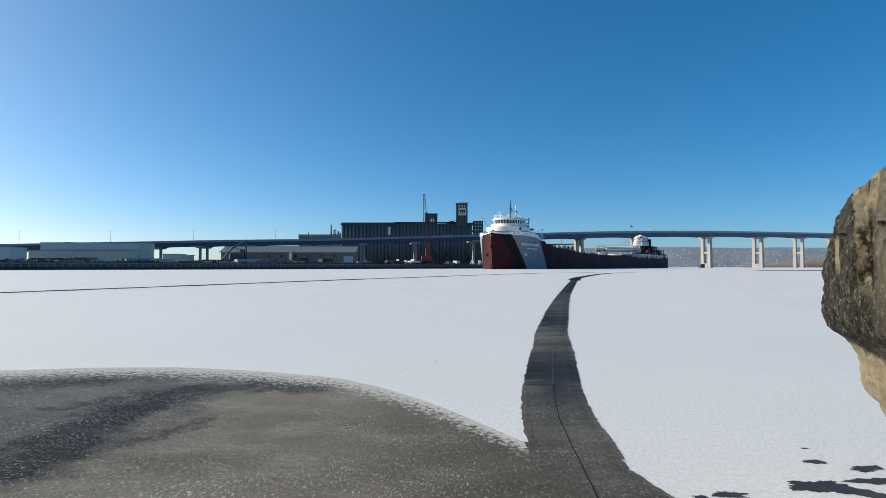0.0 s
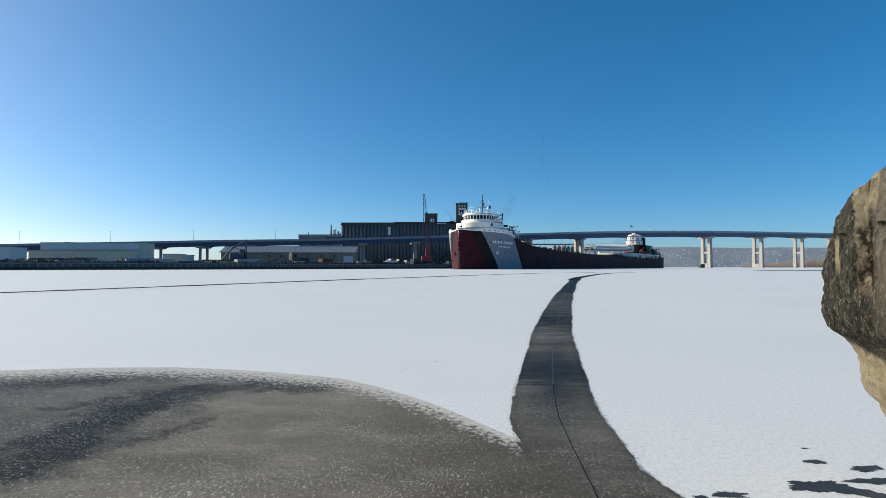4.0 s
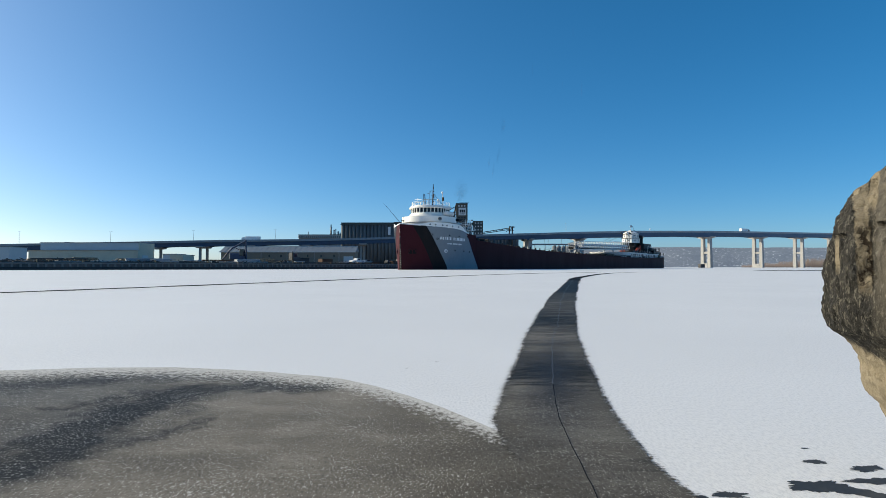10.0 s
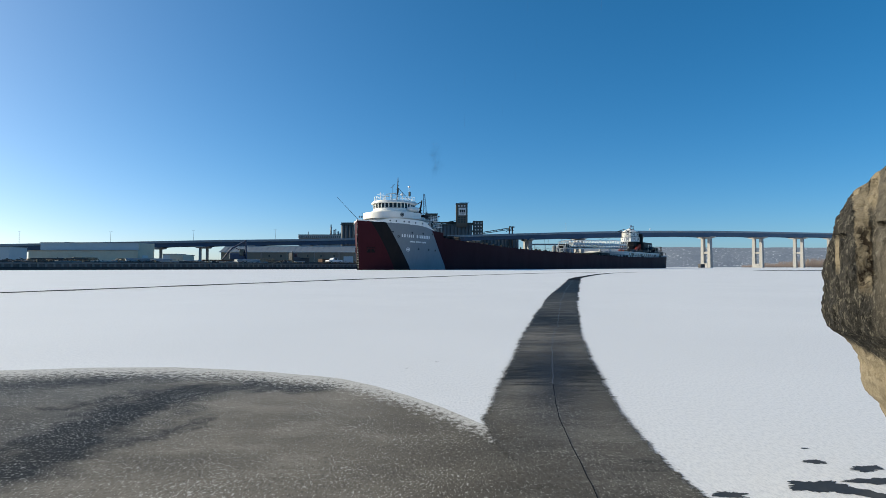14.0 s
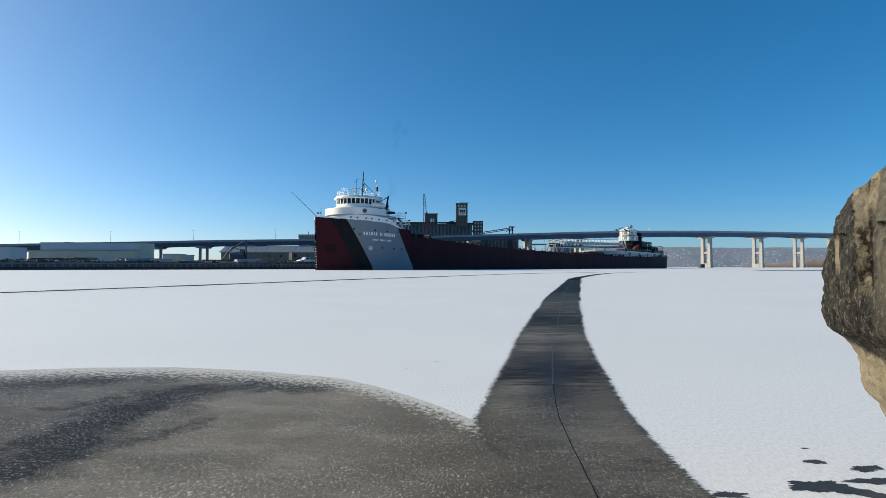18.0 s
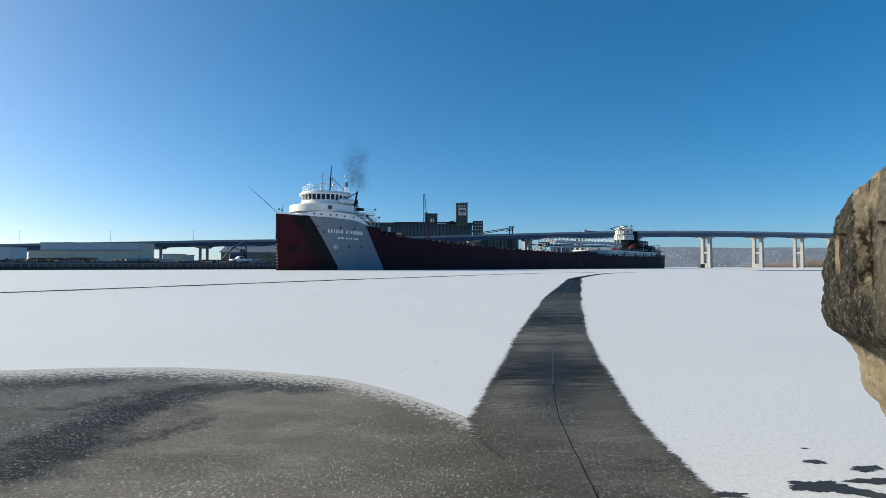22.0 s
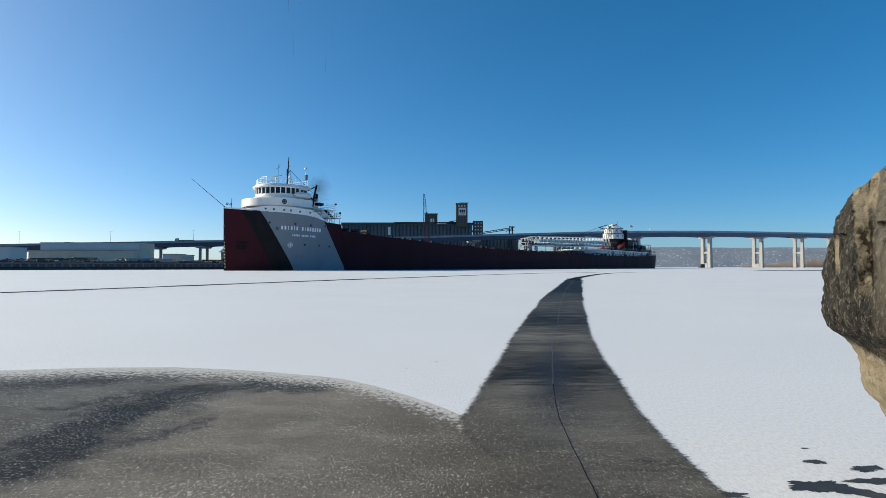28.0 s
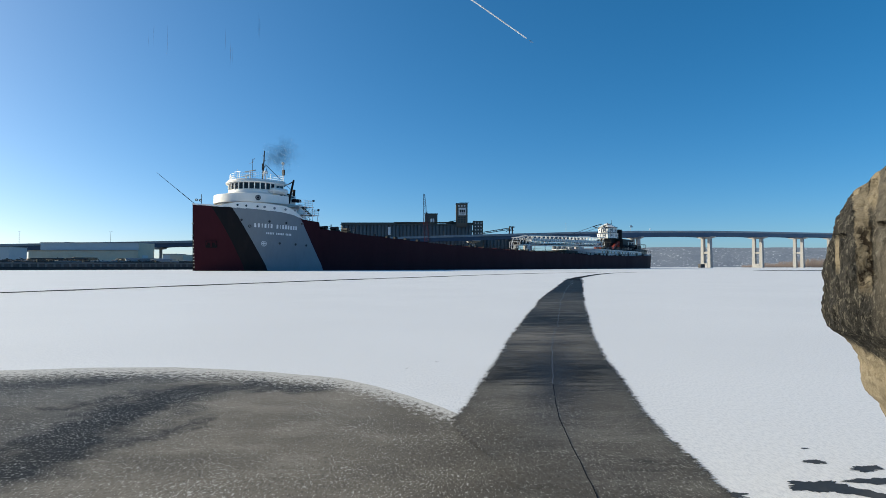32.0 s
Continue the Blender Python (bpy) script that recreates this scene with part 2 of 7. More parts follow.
def make_hill():
    """A far hillside: bare woods with bluish haze mixed into their colours, short pale rows of roofs and snowy
    clearings.
    """
    m, nt, bsdf = nodes_of("wooded_town_hillside")
    whole = nt.nodes.new("ShaderNodeSeparateXYZ")
    nt.links.new(coords(nt, (1, 1, 1), True), whole.inputs[0])
    fan = nt.nodes.new("ShaderNodeCombineXYZ")
    nt.links.new(arith(nt, "MULTIPLY", arith(nt, "DIVIDE", whole.outputs["X"], whole.outputs["Y"]), 3500.0), fan.inputs["X"])
    nt.links.new(arith(nt, "MULTIPLY", whole.outputs["Z"], 3.2), fan.inputs["Z"])
    vec = fan.outputs["Vector"]
    woods, roofs, quarter, trees = noise_of(nt, vec, 0.006, 6, 0.65), noise_of(nt, vec, 0.050, 3, 0.7), noise_of(nt, vec, 0.010, 4, 0.7), noise_of(nt, vec, 0.09, 3, 0.7)
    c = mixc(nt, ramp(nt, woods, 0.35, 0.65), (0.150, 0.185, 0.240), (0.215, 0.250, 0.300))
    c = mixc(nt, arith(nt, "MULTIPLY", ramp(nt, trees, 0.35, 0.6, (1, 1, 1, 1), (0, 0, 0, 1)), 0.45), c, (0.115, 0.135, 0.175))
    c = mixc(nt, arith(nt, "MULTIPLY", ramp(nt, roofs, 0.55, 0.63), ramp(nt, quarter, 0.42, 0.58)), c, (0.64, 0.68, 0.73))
    nt.links.new(c, bsdf.inputs["Base Color"])
    bsdf.inputs["Roughness"].default_value = 0.95
    return m


def make_rock():
    """Tan limestone under a grey weathered skin, which has come off along a pitted groove and on the underside."""
    m, nt, bsdf = nodes_of("weathered_limestone")
    vec = coords(nt, (1, 1, 1))
    tall = coords(nt, (1.8, 1.8, 0.6))
    big, mid, fine = noise_of(nt, tall, 9, 5, 0.6), noise_of(nt, tall, 30, 6, 0.7), noise_of(nt, vec, 190, 4, 0.75)
    lichen, pits = noise_of(nt, coords(nt, (1.4, 1.4, 0.7)), 46, 7, 0.75), noise_of(nt, coords(nt, (1.6, 1.6, 1.0)), 34, 5, 0.7)
    sep = nt.nodes.new("ShaderNodeSeparateXYZ")
    nt.links.new(coords(nt), sep.inputs[0])
    z, along = sep.outputs["Z"], arith(nt, "DIVIDE", sep.outputs["X"], sep.outputs["Y"])
    tan = mixc(nt, ramp(nt, fine, 0.3, 0.7), (0.190, 0.158, 0.112), (0.300, 0.260, 0.195))
    tan = mixc(nt, arith(nt, "MULTIPLY", ramp(nt, big, 0.45, 0.7), 0.35), tan, (0.165, 0.130, 0.086))
    strata = noise_of(nt, coords(nt, (5, 5, 22)), 3, 5, 0.65)
    tan = mixc(nt, arith(nt, "MULTIPLY", ramp(nt, strata, 0.54, 0.66), ramp(nt, z, 0.44, 0.50, (0.10, 0.10, 0.10, 1), (0.55, 0.55, 0.55, 1))), tan, (0.105, 0.076, 0.045))
    crust = mixc(nt, ramp(nt, mid, 0.42, 0.60), (0.005, 0.0048, 0.0046), (0.046, 0.043, 0.038))
    crust = mixc(nt, arith(nt, "MULTIPLY", ramp(nt, lichen, 0.54, 0.60), 0.70), crust, (0.150, 0.137, 0.114))
    crust = mixc(nt, arith(nt, "MULTIPLY", ramp(nt, big, 0.42, 0.60, (1, 1, 1, 1), (0, 0, 0, 1)), 0.55), crust, (0.026, 0.025, 0.024))
    crust = mixc(nt, arith(nt, "MULTIPLY", ramp(nt, fine, 0.60, 0.66), 0.30), crust, (0.25, 0.235, 0.20))
    crust = mixc(nt, arith(nt, "MULTIPLY", ramp(nt, along, 0.752, 0.772), ramp(nt, mid, 0.30, 0.55, (0.25, 0.25, 0.25, 1), (0.8, 0.8, 0.8, 1))), crust, (0.125, 0.112, 0.092))
    # the skin is mottled darker towards the bottom
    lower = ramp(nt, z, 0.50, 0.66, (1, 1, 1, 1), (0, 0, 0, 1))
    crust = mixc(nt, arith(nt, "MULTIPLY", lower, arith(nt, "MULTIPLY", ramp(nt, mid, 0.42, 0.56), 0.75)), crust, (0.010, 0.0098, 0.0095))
    crust = mixc(nt, arith(nt, "MULTIPLY", ramp(nt, noise_of(nt, tall, 75, 5, 0.7), 0.56, 0.63), 0.75), crust, (0.17, 0.158, 0.132))
    above = arith(nt, "ADD", arith(nt, "MULTIPLY", arith(nt, "ADD", z, arith(nt, "MULTIPLY", arith(nt, "SUBTRACT", along, 0.735), 0.45)), 18.0), arith(nt, "SUBTRACT", arith(nt, "MULTIPLY", mid, 1.0), 8.50))
    where = ramp(nt, above, 0.0, 0.3)

    def scar(centre, lean, half, z0, z1, wobble):
        """1 along an upright strip where the skin is gone."""
        mid_line = arith(nt, "ADD", arith(nt, "MULTIPLY", arith(nt, "SUBTRACT", z, z0), lean), centre)
        off = arith(nt, "ABSOLUTE", arith(nt, "ADD", arith(nt, "SUBTRACT", along, mid_line), arith(nt, "MULTIPLY", arith(nt, "SUBTRACT", mid, 0.5), wobble)))
        across = ramp(nt, arith(nt, "DIVIDE", off, half), 0.75, 1.15, (1, 1, 1, 1), (0, 0, 0, 1))
        return arith(nt, "MULTIPLY", across, arith(nt, "MULTIPLY", ramp(nt, z, z0 - 0.02, z0 + 0.01), ramp(nt, z, z1 - 0.01, z1 + 0.01, (1, 1, 1, 1), (0, 0, 0, 1))))

    groove = scar(0.748, -0.03, 0.0155, 0.60, 0.95, 0.024)
    bare = arith(nt, "MAXIMUM", groove, arith(nt, "MAXIMUM", scar(0.6975, 0.02, 0.0042, 0.645, 0.712, 0.008), scar(0.762, 0.10, 0.010, 0.79, 0.97, 0.016)))
    top_bare = arith(nt, "MULTIPLY", ramp(nt, z, 0.79, 0.84), ramp(nt, big, 0.44, 0.56))
    bare = arith(nt, "MAXIMUM", bare, arith(nt, "MULTIPLY", top_bare, 0.40))
    where = arith(nt, "MULTIPLY", where, arith(nt, "SUBTRACT", 1.0, bare))
    c = mixc(nt, where, tan, crust)
    # lower part of the groove: hollowed limestone, dark brown where the pits are deepest
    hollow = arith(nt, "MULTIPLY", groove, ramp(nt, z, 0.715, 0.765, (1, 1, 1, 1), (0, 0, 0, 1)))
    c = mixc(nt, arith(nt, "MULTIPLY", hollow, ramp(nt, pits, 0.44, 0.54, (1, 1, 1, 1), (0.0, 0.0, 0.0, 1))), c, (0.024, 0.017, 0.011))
    nt.links.new(c, bsdf.inputs["Base Color"])
    bsdf.inputs["Roughness"].default_value = 0.9
    bsdf.inputs["Specular IOR Level"].default_value = 0.2
    height = arith(nt, "ADD", arith(nt, "MULTIPLY", mid, 0.8), arith(nt, "MULTIPLY", fine, 0.25))
    height = arith(nt, "ADD", height, arith(nt, "MULTIPLY", arith(nt, "MULTIPLY", pits, hollow), 1.2))
    bump(nt, bsdf, height, 1.0, 0.020)
    return m


def make_glass(name, colour=(0.02, 0.03, 0.04)):
    m, nt, bsdf = nodes_of(name)
    bsdf.inputs["Base Color"].default_value = (*colour, 1)
    bsdf.inputs["Roughness"].default_value = 0.05
    bsdf.inputs["Specular IOR Level"].default_value = 0.6
    return m


SNOW, ICE, HILL, ROCK = make_snow(), make_dark_ice(), make_hill(), make_rock()
GLASS = make_glass("dark_window_glass")
RED = surface("oxide_red_hull_paint", (0.043, 0.010, 0.014), 0.65, 0, 0.25, 0.25, 0.35, (0.026, 0.008, 0.009), (1, 1, 0.35), spec=0.08)
BOWRED = surface("bright_red_bow_paint", (0.050, 0.0105, 0.0155), 0.6, 0, 0.2, 0.3, 0.3, (0.044, 0.010, 0.014), (1, 1, 0.35), spec=0.08)
BLACK = surface("black_stripe_paint", (0.011, 0.011, 0.013), 0.42, 0, 0.3, 0.4, 0.3, (0.05, 0.03, 0.025), (1, 1, 0.35), spec=0.08)
GREY = surface("pale_grey_stripe_paint", (0.20, 0.226, 0.25), 0.6, 0, 0.10, 0.4, 0.25, (0.13, 0.135, 0.15), (1, 1, 0.35), spec=0.08)
WHITE = surface("white_ship_paint", (0.78, 0.78, 0.76), 0.45, 0, 0.06, 0.6, 0.18, (0.45, 0.40, 0.33), (1, 1, 0.4))
DECKRED = surface("red_deck_paint", (0.14, 0.03, 0.025), 0.7, 0, 0.3, 0.5, 0.4)
STEEL = surface("dark_steel", (0.018, 0.020, 0.023), 0.6, 0.1, 0.3, 3, 0.3, (0.03, 0.031, 0.033), spec=0.2)
LETTER = surface("white_lettering", (0.75, 0.76, 0.78), 0.5, 0, 0.05, 2, 0.1)
BLUE = surface("blue_girder_paint", (0.029, 0.068, 0.135), 0.55, 0, 0.2, 0.15, 0.25, (0.03, 0.05, 0.08))
DECKEDGE = surface("concrete_parapet", (0.27, 0.305, 0.345), 0.8, 0, 0.2, 0.3, 0.3, (0.1, 0.1, 0.1))
CONCRETE = surface("pale_pier_concrete", (0.295, 0.295, 0.297), 0.85, 0, 0.15, 0.25, 0.35, (0.18, 0.18, 0.18), (1, 1, 0.4))
SILO = surface("grey_silo_concrete", (0.130, 0.132, 0.134), 0.9, 0, 0.2, 0.12, 0.4, (0.062, 0.062, 0.062), (1, 1, 0.15), per_piece=0.2)
PALECON = surface("pale_old_concrete", (0.36, 0.375, 0.39), 0.9, 0, 0.2, 0.12, 0.35, (0.2, 0.2, 0.2), (1, 1, 0.3), per_piece=0.15)
SILOTOP = surface("weathered_gallery_cladding", (0.075, 0.085, 0.08), 0.8, 0, 0.25, 0.3, 0.3)
TOWER = surface("dark_brown_tower_concrete", (0.105, 0.092, 0.076), 0.9, 0, 0.2, 0.2, 0.35)
QUAY = surface("dark_quay_timber", (0.045, 0.042, 0.042), 0.85, 0, 0.3, 0.6, 0.4, (0.02, 0.02, 0.02))
QUAYMID = surface("grey_quay_fascia", (0.112, 0.108, 0.108), 0.85, 0, 0.35, 0.5, 0.45, (0.035, 0.035, 0.038))
QUAYTOP = surface("pale_quay_cap", (0.17, 0.168, 0.17), 0.85, 0, 0.3, 0.6, 0.4)
YARD = surface("bare_dirt_yard", (0.13, 0.115, 0.095), 0.95, 0, 0.3, 0.05, 0.5, (0.4, 0.4, 0.41))
CLAD_W = surface("white_metal_cladding", (0.50, 0.565, 0.60), 0.6, 0, 0.1, 0.2, 0.2, (0.34, 0.38, 0.41))
CLAD_B = surface("beige_metal_cladding", (0.60, 0.555, 0.44), 0.65, 0, 0.12, 0.2, 0.25, (0.22, 0.19, 0.15))
CLAD_T = surface("taupe_metal_cladding", (0.215, 0.19, 0.155), 0.65, 0, 0.15, 0.2, 0.25, (0.14, 0.125, 0.105))
ROOFM = surface("grey_metal_roof", (0.17, 0.195, 0.225), 0.5, 0.0, 0.1, 0.2, 0.25, (0.13, 0.145, 0.165))
CRANE = surface("red_crane_paint", (0.22, 0.025, 0.028), 0.5, 0, 0.2, 1, 0.3)
LATTICE = surface("dark_lattice_steel", (0.06, 0.06, 0.07), 0.6, 0.2, 0.2, 1, 0.3)
BRUSH = surface("bare_brown_brush", (0.20, 0.165, 0.155), 0.95, 0, 0.3, 0.2, 0.4, (0.07, 0.055, 0.05))


# ---- mesh helpers ----
def thing(name, m, label, category, group="", kind=""):
    ob = new(name)
    ob.matrix_basis = m
    return tagged(ob, label, category, group, kind)


LAYOUT = [Matrix()]      # scale at which the ship's upperworks are laid out


def part(name, bm, material, parent, label="", smooth=False):
    if parent is not None and (parent.name.startswith("cargo_ship") or parent.matrix_basis == Matrix()):
        bm.transform(LAYOUT[0])
    if smooth:
        for e in bm.edges:
            e.smooth = len(e.link_faces) == 2 and e.calc_face_angle(0) < 0.6
    me = bpy.data.meshes.new(name)
    bm.to_mesh(me)
    bm.free()
    for mt in material if isinstance(material, (list, tuple)) else [material]:
        me.materials.append(mt)
    if smooth:
        me.polygons.foreach_set("use_smooth", [True] * len(me.polygons))
    ob = new(name, me)
    ob.parent = parent
    if label:
        ob["label"] = label
    return ob


def solo(name, bm, material, label, category="", group="", kind="", m=None, smooth=False):
    ob = part(name, bm, material, None, "", smooth)
    if m is not None:
        ob.matrix_basis = m
    return tagged(ob, label, category, group, kind)


def box(bm, x0, x1, y0, y1, z0, z1, m=None):
    pts = [Vector((x, y, z)) for z in (z0, z1) for y in (y0, y1) for x in (x0, x1)]
    if m is not None:
        pts = [m @ p for p in pts]
    v = [bm.verts.new(p) for p in pts]
    for f in ((0, 2, 3, 1), (4, 5, 7, 6), (0, 1, 5, 4), (2, 6, 7, 3), (0, 4, 6, 2), (1, 3, 7, 5)):
        bm.faces.new([v[i] for i in f])
    return bm


def boxb(x0, x1, y0, y1, z0, z1, bevel=0.0, m=None):
    bm = box(bmesh.new(), x0, x1, y0, y1, z0, z1, m)
    if bevel:
        bmesh.ops.bevel(bm, geom=bm.edges[:], offset=bevel, segments=1, affect="EDGES")
    return bm


def rod(bm, a, b, r, seg=6, r1=None):
    a, b = Vector(a), Vector(b)
    d = (b - a).normalized()
    u = d.orthogonal().normalized()
    w = d.cross(u)
    r1 = r if r1 is None else r1
    rings = []
    for p, rr in ((a, r), (b, r1)):
        rings.append([bm.verts.new(p + (u * math.cos(t) + w * math.sin(t)) * rr) for t in (2 * math.pi * i / seg for i in range(seg))])
    for i in range(seg):
        j = (i + 1) % seg
        bm.faces.new((rings[0][i], rings[0][j], rings[1][j], rings[1][i]))
    bm.faces.new(rings[0][::-1])
    bm.faces.new(rings[1])
    return bm


def prism(bm, outline, z0, z1):
    """A closed wall over an outline of (x, y), counter-clockwise."""
    lo = [bm.verts.new((x, y, z0)) for x, y in outline]
    hi = [bm.verts.new((x, y, z1)) for x, y in outline]
    n = len(outline)
    for i in range(n):
        j = (i + 1) % n
        bm.faces.new((lo[i], lo[j], hi[j], hi[i]))
    bm.faces.new(hi)
    bm.faces.new(lo[::-1])
    return bm


def ease(table, x):
    """Linear reading of a short table of (x, value)."""
    if x <= table[0][0]:
        return table[0][1]
    for (x0, v0), (x1, v1) in zip(table, table[1:]):
        if x <= x1:
            return v0 + (v1 - v0) * (x - x0) / (x1 - x0)
    return table[-1][1]


def smooth_table(table, x):
    """As ease(), but rounded at the knots."""
    w = 0.12 * (table[-1][0] - table[0][0]) / max(1, len(table) - 1) * 4
    return sum(ease(table, x + w * k) for k in (-1, -0.5, 0, 0.5, 1)) / 5


# ---- frozen harbour ----
def build_ground():
    bm = bmesh.new()
    v = [bm.verts.new(p) for p in ((-4600, -400, 0), (4600, -400, 0), (4600, 4800, 0), (-4600, 4800, 0))]
    bm.faces.new(v)
    solo("ground", bm, SNOW, "frozen harbour covered with thin white frosted snow", "ice", kind="structure")


LEFT_0 = [(7.851, 33.879), (2.822, 13.725), (1.539, 8.388), (0.914, 5.529), (0.706, 4.405), (0.520, 3.467), (0.424, 2.964), (0.352, 2.435), (0.312, 2.022), (0.300, 1.777), (0.288, 1.530)]
LEFT_1 = [(7.513, 33.879), (3.678, 18.418), (1.752, 10.582), (0.922, 6.804), (0.563, 5.095), (0.373, 4.074), (0.218, 3.326), (0.096, 2.684), (0.026, 2.417), (0.046, 2.206), (0.103, 2.041), (0.182, 1.826), (0.243, 1.530)]
RIGHT_0 = [(8.088, 33.879), (2.943, 13.166), (1.977, 8.969), (1.195, 5.529), (0.966, 4.261), (0.712, 2.991), (0.630, 2.390), (0.612, 2.054), (0.579, 1.826), (0.618, 1.665), (0.650, 1.530)]
RIGHT_1 = [(7.221, 29.270), (3.258, 13.166), (2.111, 8.177), (1.431, 5.303), (1.149, 3.880), (1.055, 3.259), (0.919, 2.568), (0.868, 2.134), (0.856, 1.878), (0.833, 1.661), (0.831, 1.530)]


def edge_at(table, y):
    return ease(sorted((b, a) for a, b in table), y)


def film(name, rows, z, label, feather=0.5, both=False, feathers=None, torn=1.0):
    """A thin sheet between an inner and an outer edge. rows: (inner xy, outer xy); UV x counts from the outer edge inwards."""
    bm = bmesh.new()
    uv = bm.loops.layers.uv.new("edge")
    cuts = (0.0, 0.02, 0.04, 0.07, 0.1, 0.15, 0.2, 0.35, 0.6, 1.0)
    grid, value = [], {}
    for k, (inner, outer) in enumerate(rows):
        feather = feathers[k] if feathers else feather
        line = []
        width = math.hypot(inner[0] - outer[0], inner[1] - outer[1])
        for c in cuts:
            v = bm.verts.new((outer[0] + (inner[0] - outer[0]) * c, outer[1] + (inner[1] - outer[1]) * c, z))
            d = min(c, 1 - c) * width if both else c * width
            value[v] = min(1.0, d / feather) if feather else 1.0
            line.append(v)
        grid.append(line)
    for a, b in zip(grid, grid[1:]):
        for i in range(len(cuts) - 1):
            f = bm.faces.new((a[i], a[i + 1], b[i + 1], b[i]))
            for lp in f.loops:
                lp[uv].uv = (value[lp.vert], torn)
    for f in bm.faces:
        if f.normal.z < 0:
            f.normal_flip()
    bmesh.ops.recalc_face_normals(bm, faces=bm.faces[:])
    if sum(f.normal.z for f in bm.faces) < 0:
        bmesh.ops.reverse_faces(bm, faces=bm.faces[:])
    return bm


BAY = [(0.50, -2.7), (0.05, -3.1), (-1.0, -3.3), (-2.6, -3.1), (-3.7, -2.4), (-4.3, -1.2), (-4.9, 0.2), (-4.85, 1.6), (-4.3, 2.75), (-3.317, 3.326), (-2.686, 3.449), (-2.232, 3.543), (-1.713, 3.562), (-1.330, 3.486), (-1.025, 3.395), (-0.725, 3.259), (-0.578, 3.165), (-0.363, 2.950), (-0.173, 2.717), (-0.010, 2.500), (0.127, 2.282), (0.241, 2.100), (0.311, 1.992), (0.394, 1.847)]


def build_films():
    rows, feathers = [], []
    n = 230
    for i in range(n + 1):
        k = i / n * (len(BAY) - 1)
        j = min(int(k), len(BAY) - 2)
        p = Vector(BAY[j]).lerp(Vector(BAY[j + 1]), k - j)
        q = Vector((p.x * 0.5 - 0.1, -1.6))
        soft = ease([(-3.3, 0.62), (-1.15, 0.55), (-0.4, 0.46), (0.1, 0.33), (0.39, 0.20)], p.x)
        p += (p - q).normalized() * soft * ease([(-3.3, 0.17), (-0.9, 0.16), (-0.15, 0.34), (0.39, 0.34)], p.x)
        rows.append((tuple(q), tuple(p)))
        feathers.append(soft)
    bm = film("bay", rows, 0.0005, "", 0.42, False, feathers, 0.0)
    solo("bare_ice", bm, ICE, "dark bare grey-brown ice with frost specks near the shore", "ice", kind="structure")
    rows = []
    for i in range(121):
        y = 0.75 * (32.0 / 0.75) ** (i / 120)
        w = 0.012 * y * 0.5
        rows.append(((edge_at(LEFT_0, y) + w, y), (edge_at(RIGHT_0, y) - w, y)))
    rows = [((-0.10, -2.9), (0.42, -2.8)), ((-0.02, -1.6), (0.48, -1.6)), ((0.20, -0.4), (0.62, -0.4))] + rows
    bm = film("lane", rows, 0.0008, "", 0)
    solo("wet_lane", bm, ICE, "wet dark lane of ice along the long crack", "ice", kind="structure")


build_ground()
build_films()

SPREAD = [(0, 0.0), (1, 0.07), (3, 0.186), (6, 0.33), (9, 0.45), (13, 0.585), (16, 0.67), (19, 0.746), (23, 0.82), (28, 0.92), (32, 1.0)]
melt_pieces = []      # (object, x and y and turn at the start, at the end)


def build_melt():
    """Meltwater that creeps out from the crack, in slices that slide over the snow."""
    for before, after, sign in ((LEFT_0, LEFT_1, -1), (RIGHT_0, RIGHT_1, 1)):
        count = 42
        for i in range(count):
            y0, y1 = (1.32 * (31.5 / 1.32) ** ((i + k) / count) for k in (-0.12, 1.12))
            ym = (y0 + y1) / 2
            xa, xb = edge_at(before, ym), edge_at(after, ym)
            turn_a = math.atan2(edge_at(before, y1) - edge_at(before, y0), y1 - y0)
            turn_b = math.atan2(edge_at(after, y1) - edge_at(after, y0), y1 - y0)
            turn_a = turn_b + max(-0.3, min(0.3, turn_a - turn_b))
            lane = abs(edge_at(RIGHT_0, ym) - edge_at(LEFT_0, ym))
            width = min(abs(xb - xa) + 0.05 * ym, lane * 0.98)
            layers = max(1, math.ceil(abs(xb - xa) / (width * 0.5)))
            inside = sign < 0 and ym < 1.9
            for layer in range(layers):
                share = 1 - layer / layers
                xe = xa + (xb - xa) * share
                rows = []
                for k in range(9):
                    y = y0 + (y1 - y0) * k / 8
                    far = min(1.0, max(0.0, (ym - 4) / 12))
                    x = edge_at(after, y) + ym * (0.004 + 0.002 * far) * (random.random() - 0.5) + sign * 0.012 * min(1.5, 0.5 + 0.25 * ym) * (1 - far)
                    rows.append(((x - sign * width - xb, y - ym), (x - xb, y - ym)))
                bm = film("melt", rows, 0.0, "", 0.08 * min(1.5, 0.5 + 0.25 * ym), torn=0.5 if layer or inside or ym > 11 else 1.0)
                ob = solo("meltwater", bm, ICE, "dark meltwater creeping over the snow beside the crack", "water", "meltwater along the crack",
                          m=pose(xe, ym, 0.0010 + 0.0001 * (i % 2) + 0.0001 * (sign + 1) - 0.00003 * layer))
                melt_pieces.append((ob, (xa, ym, turn_a), (xe, ym, turn_b)))


build_melt()


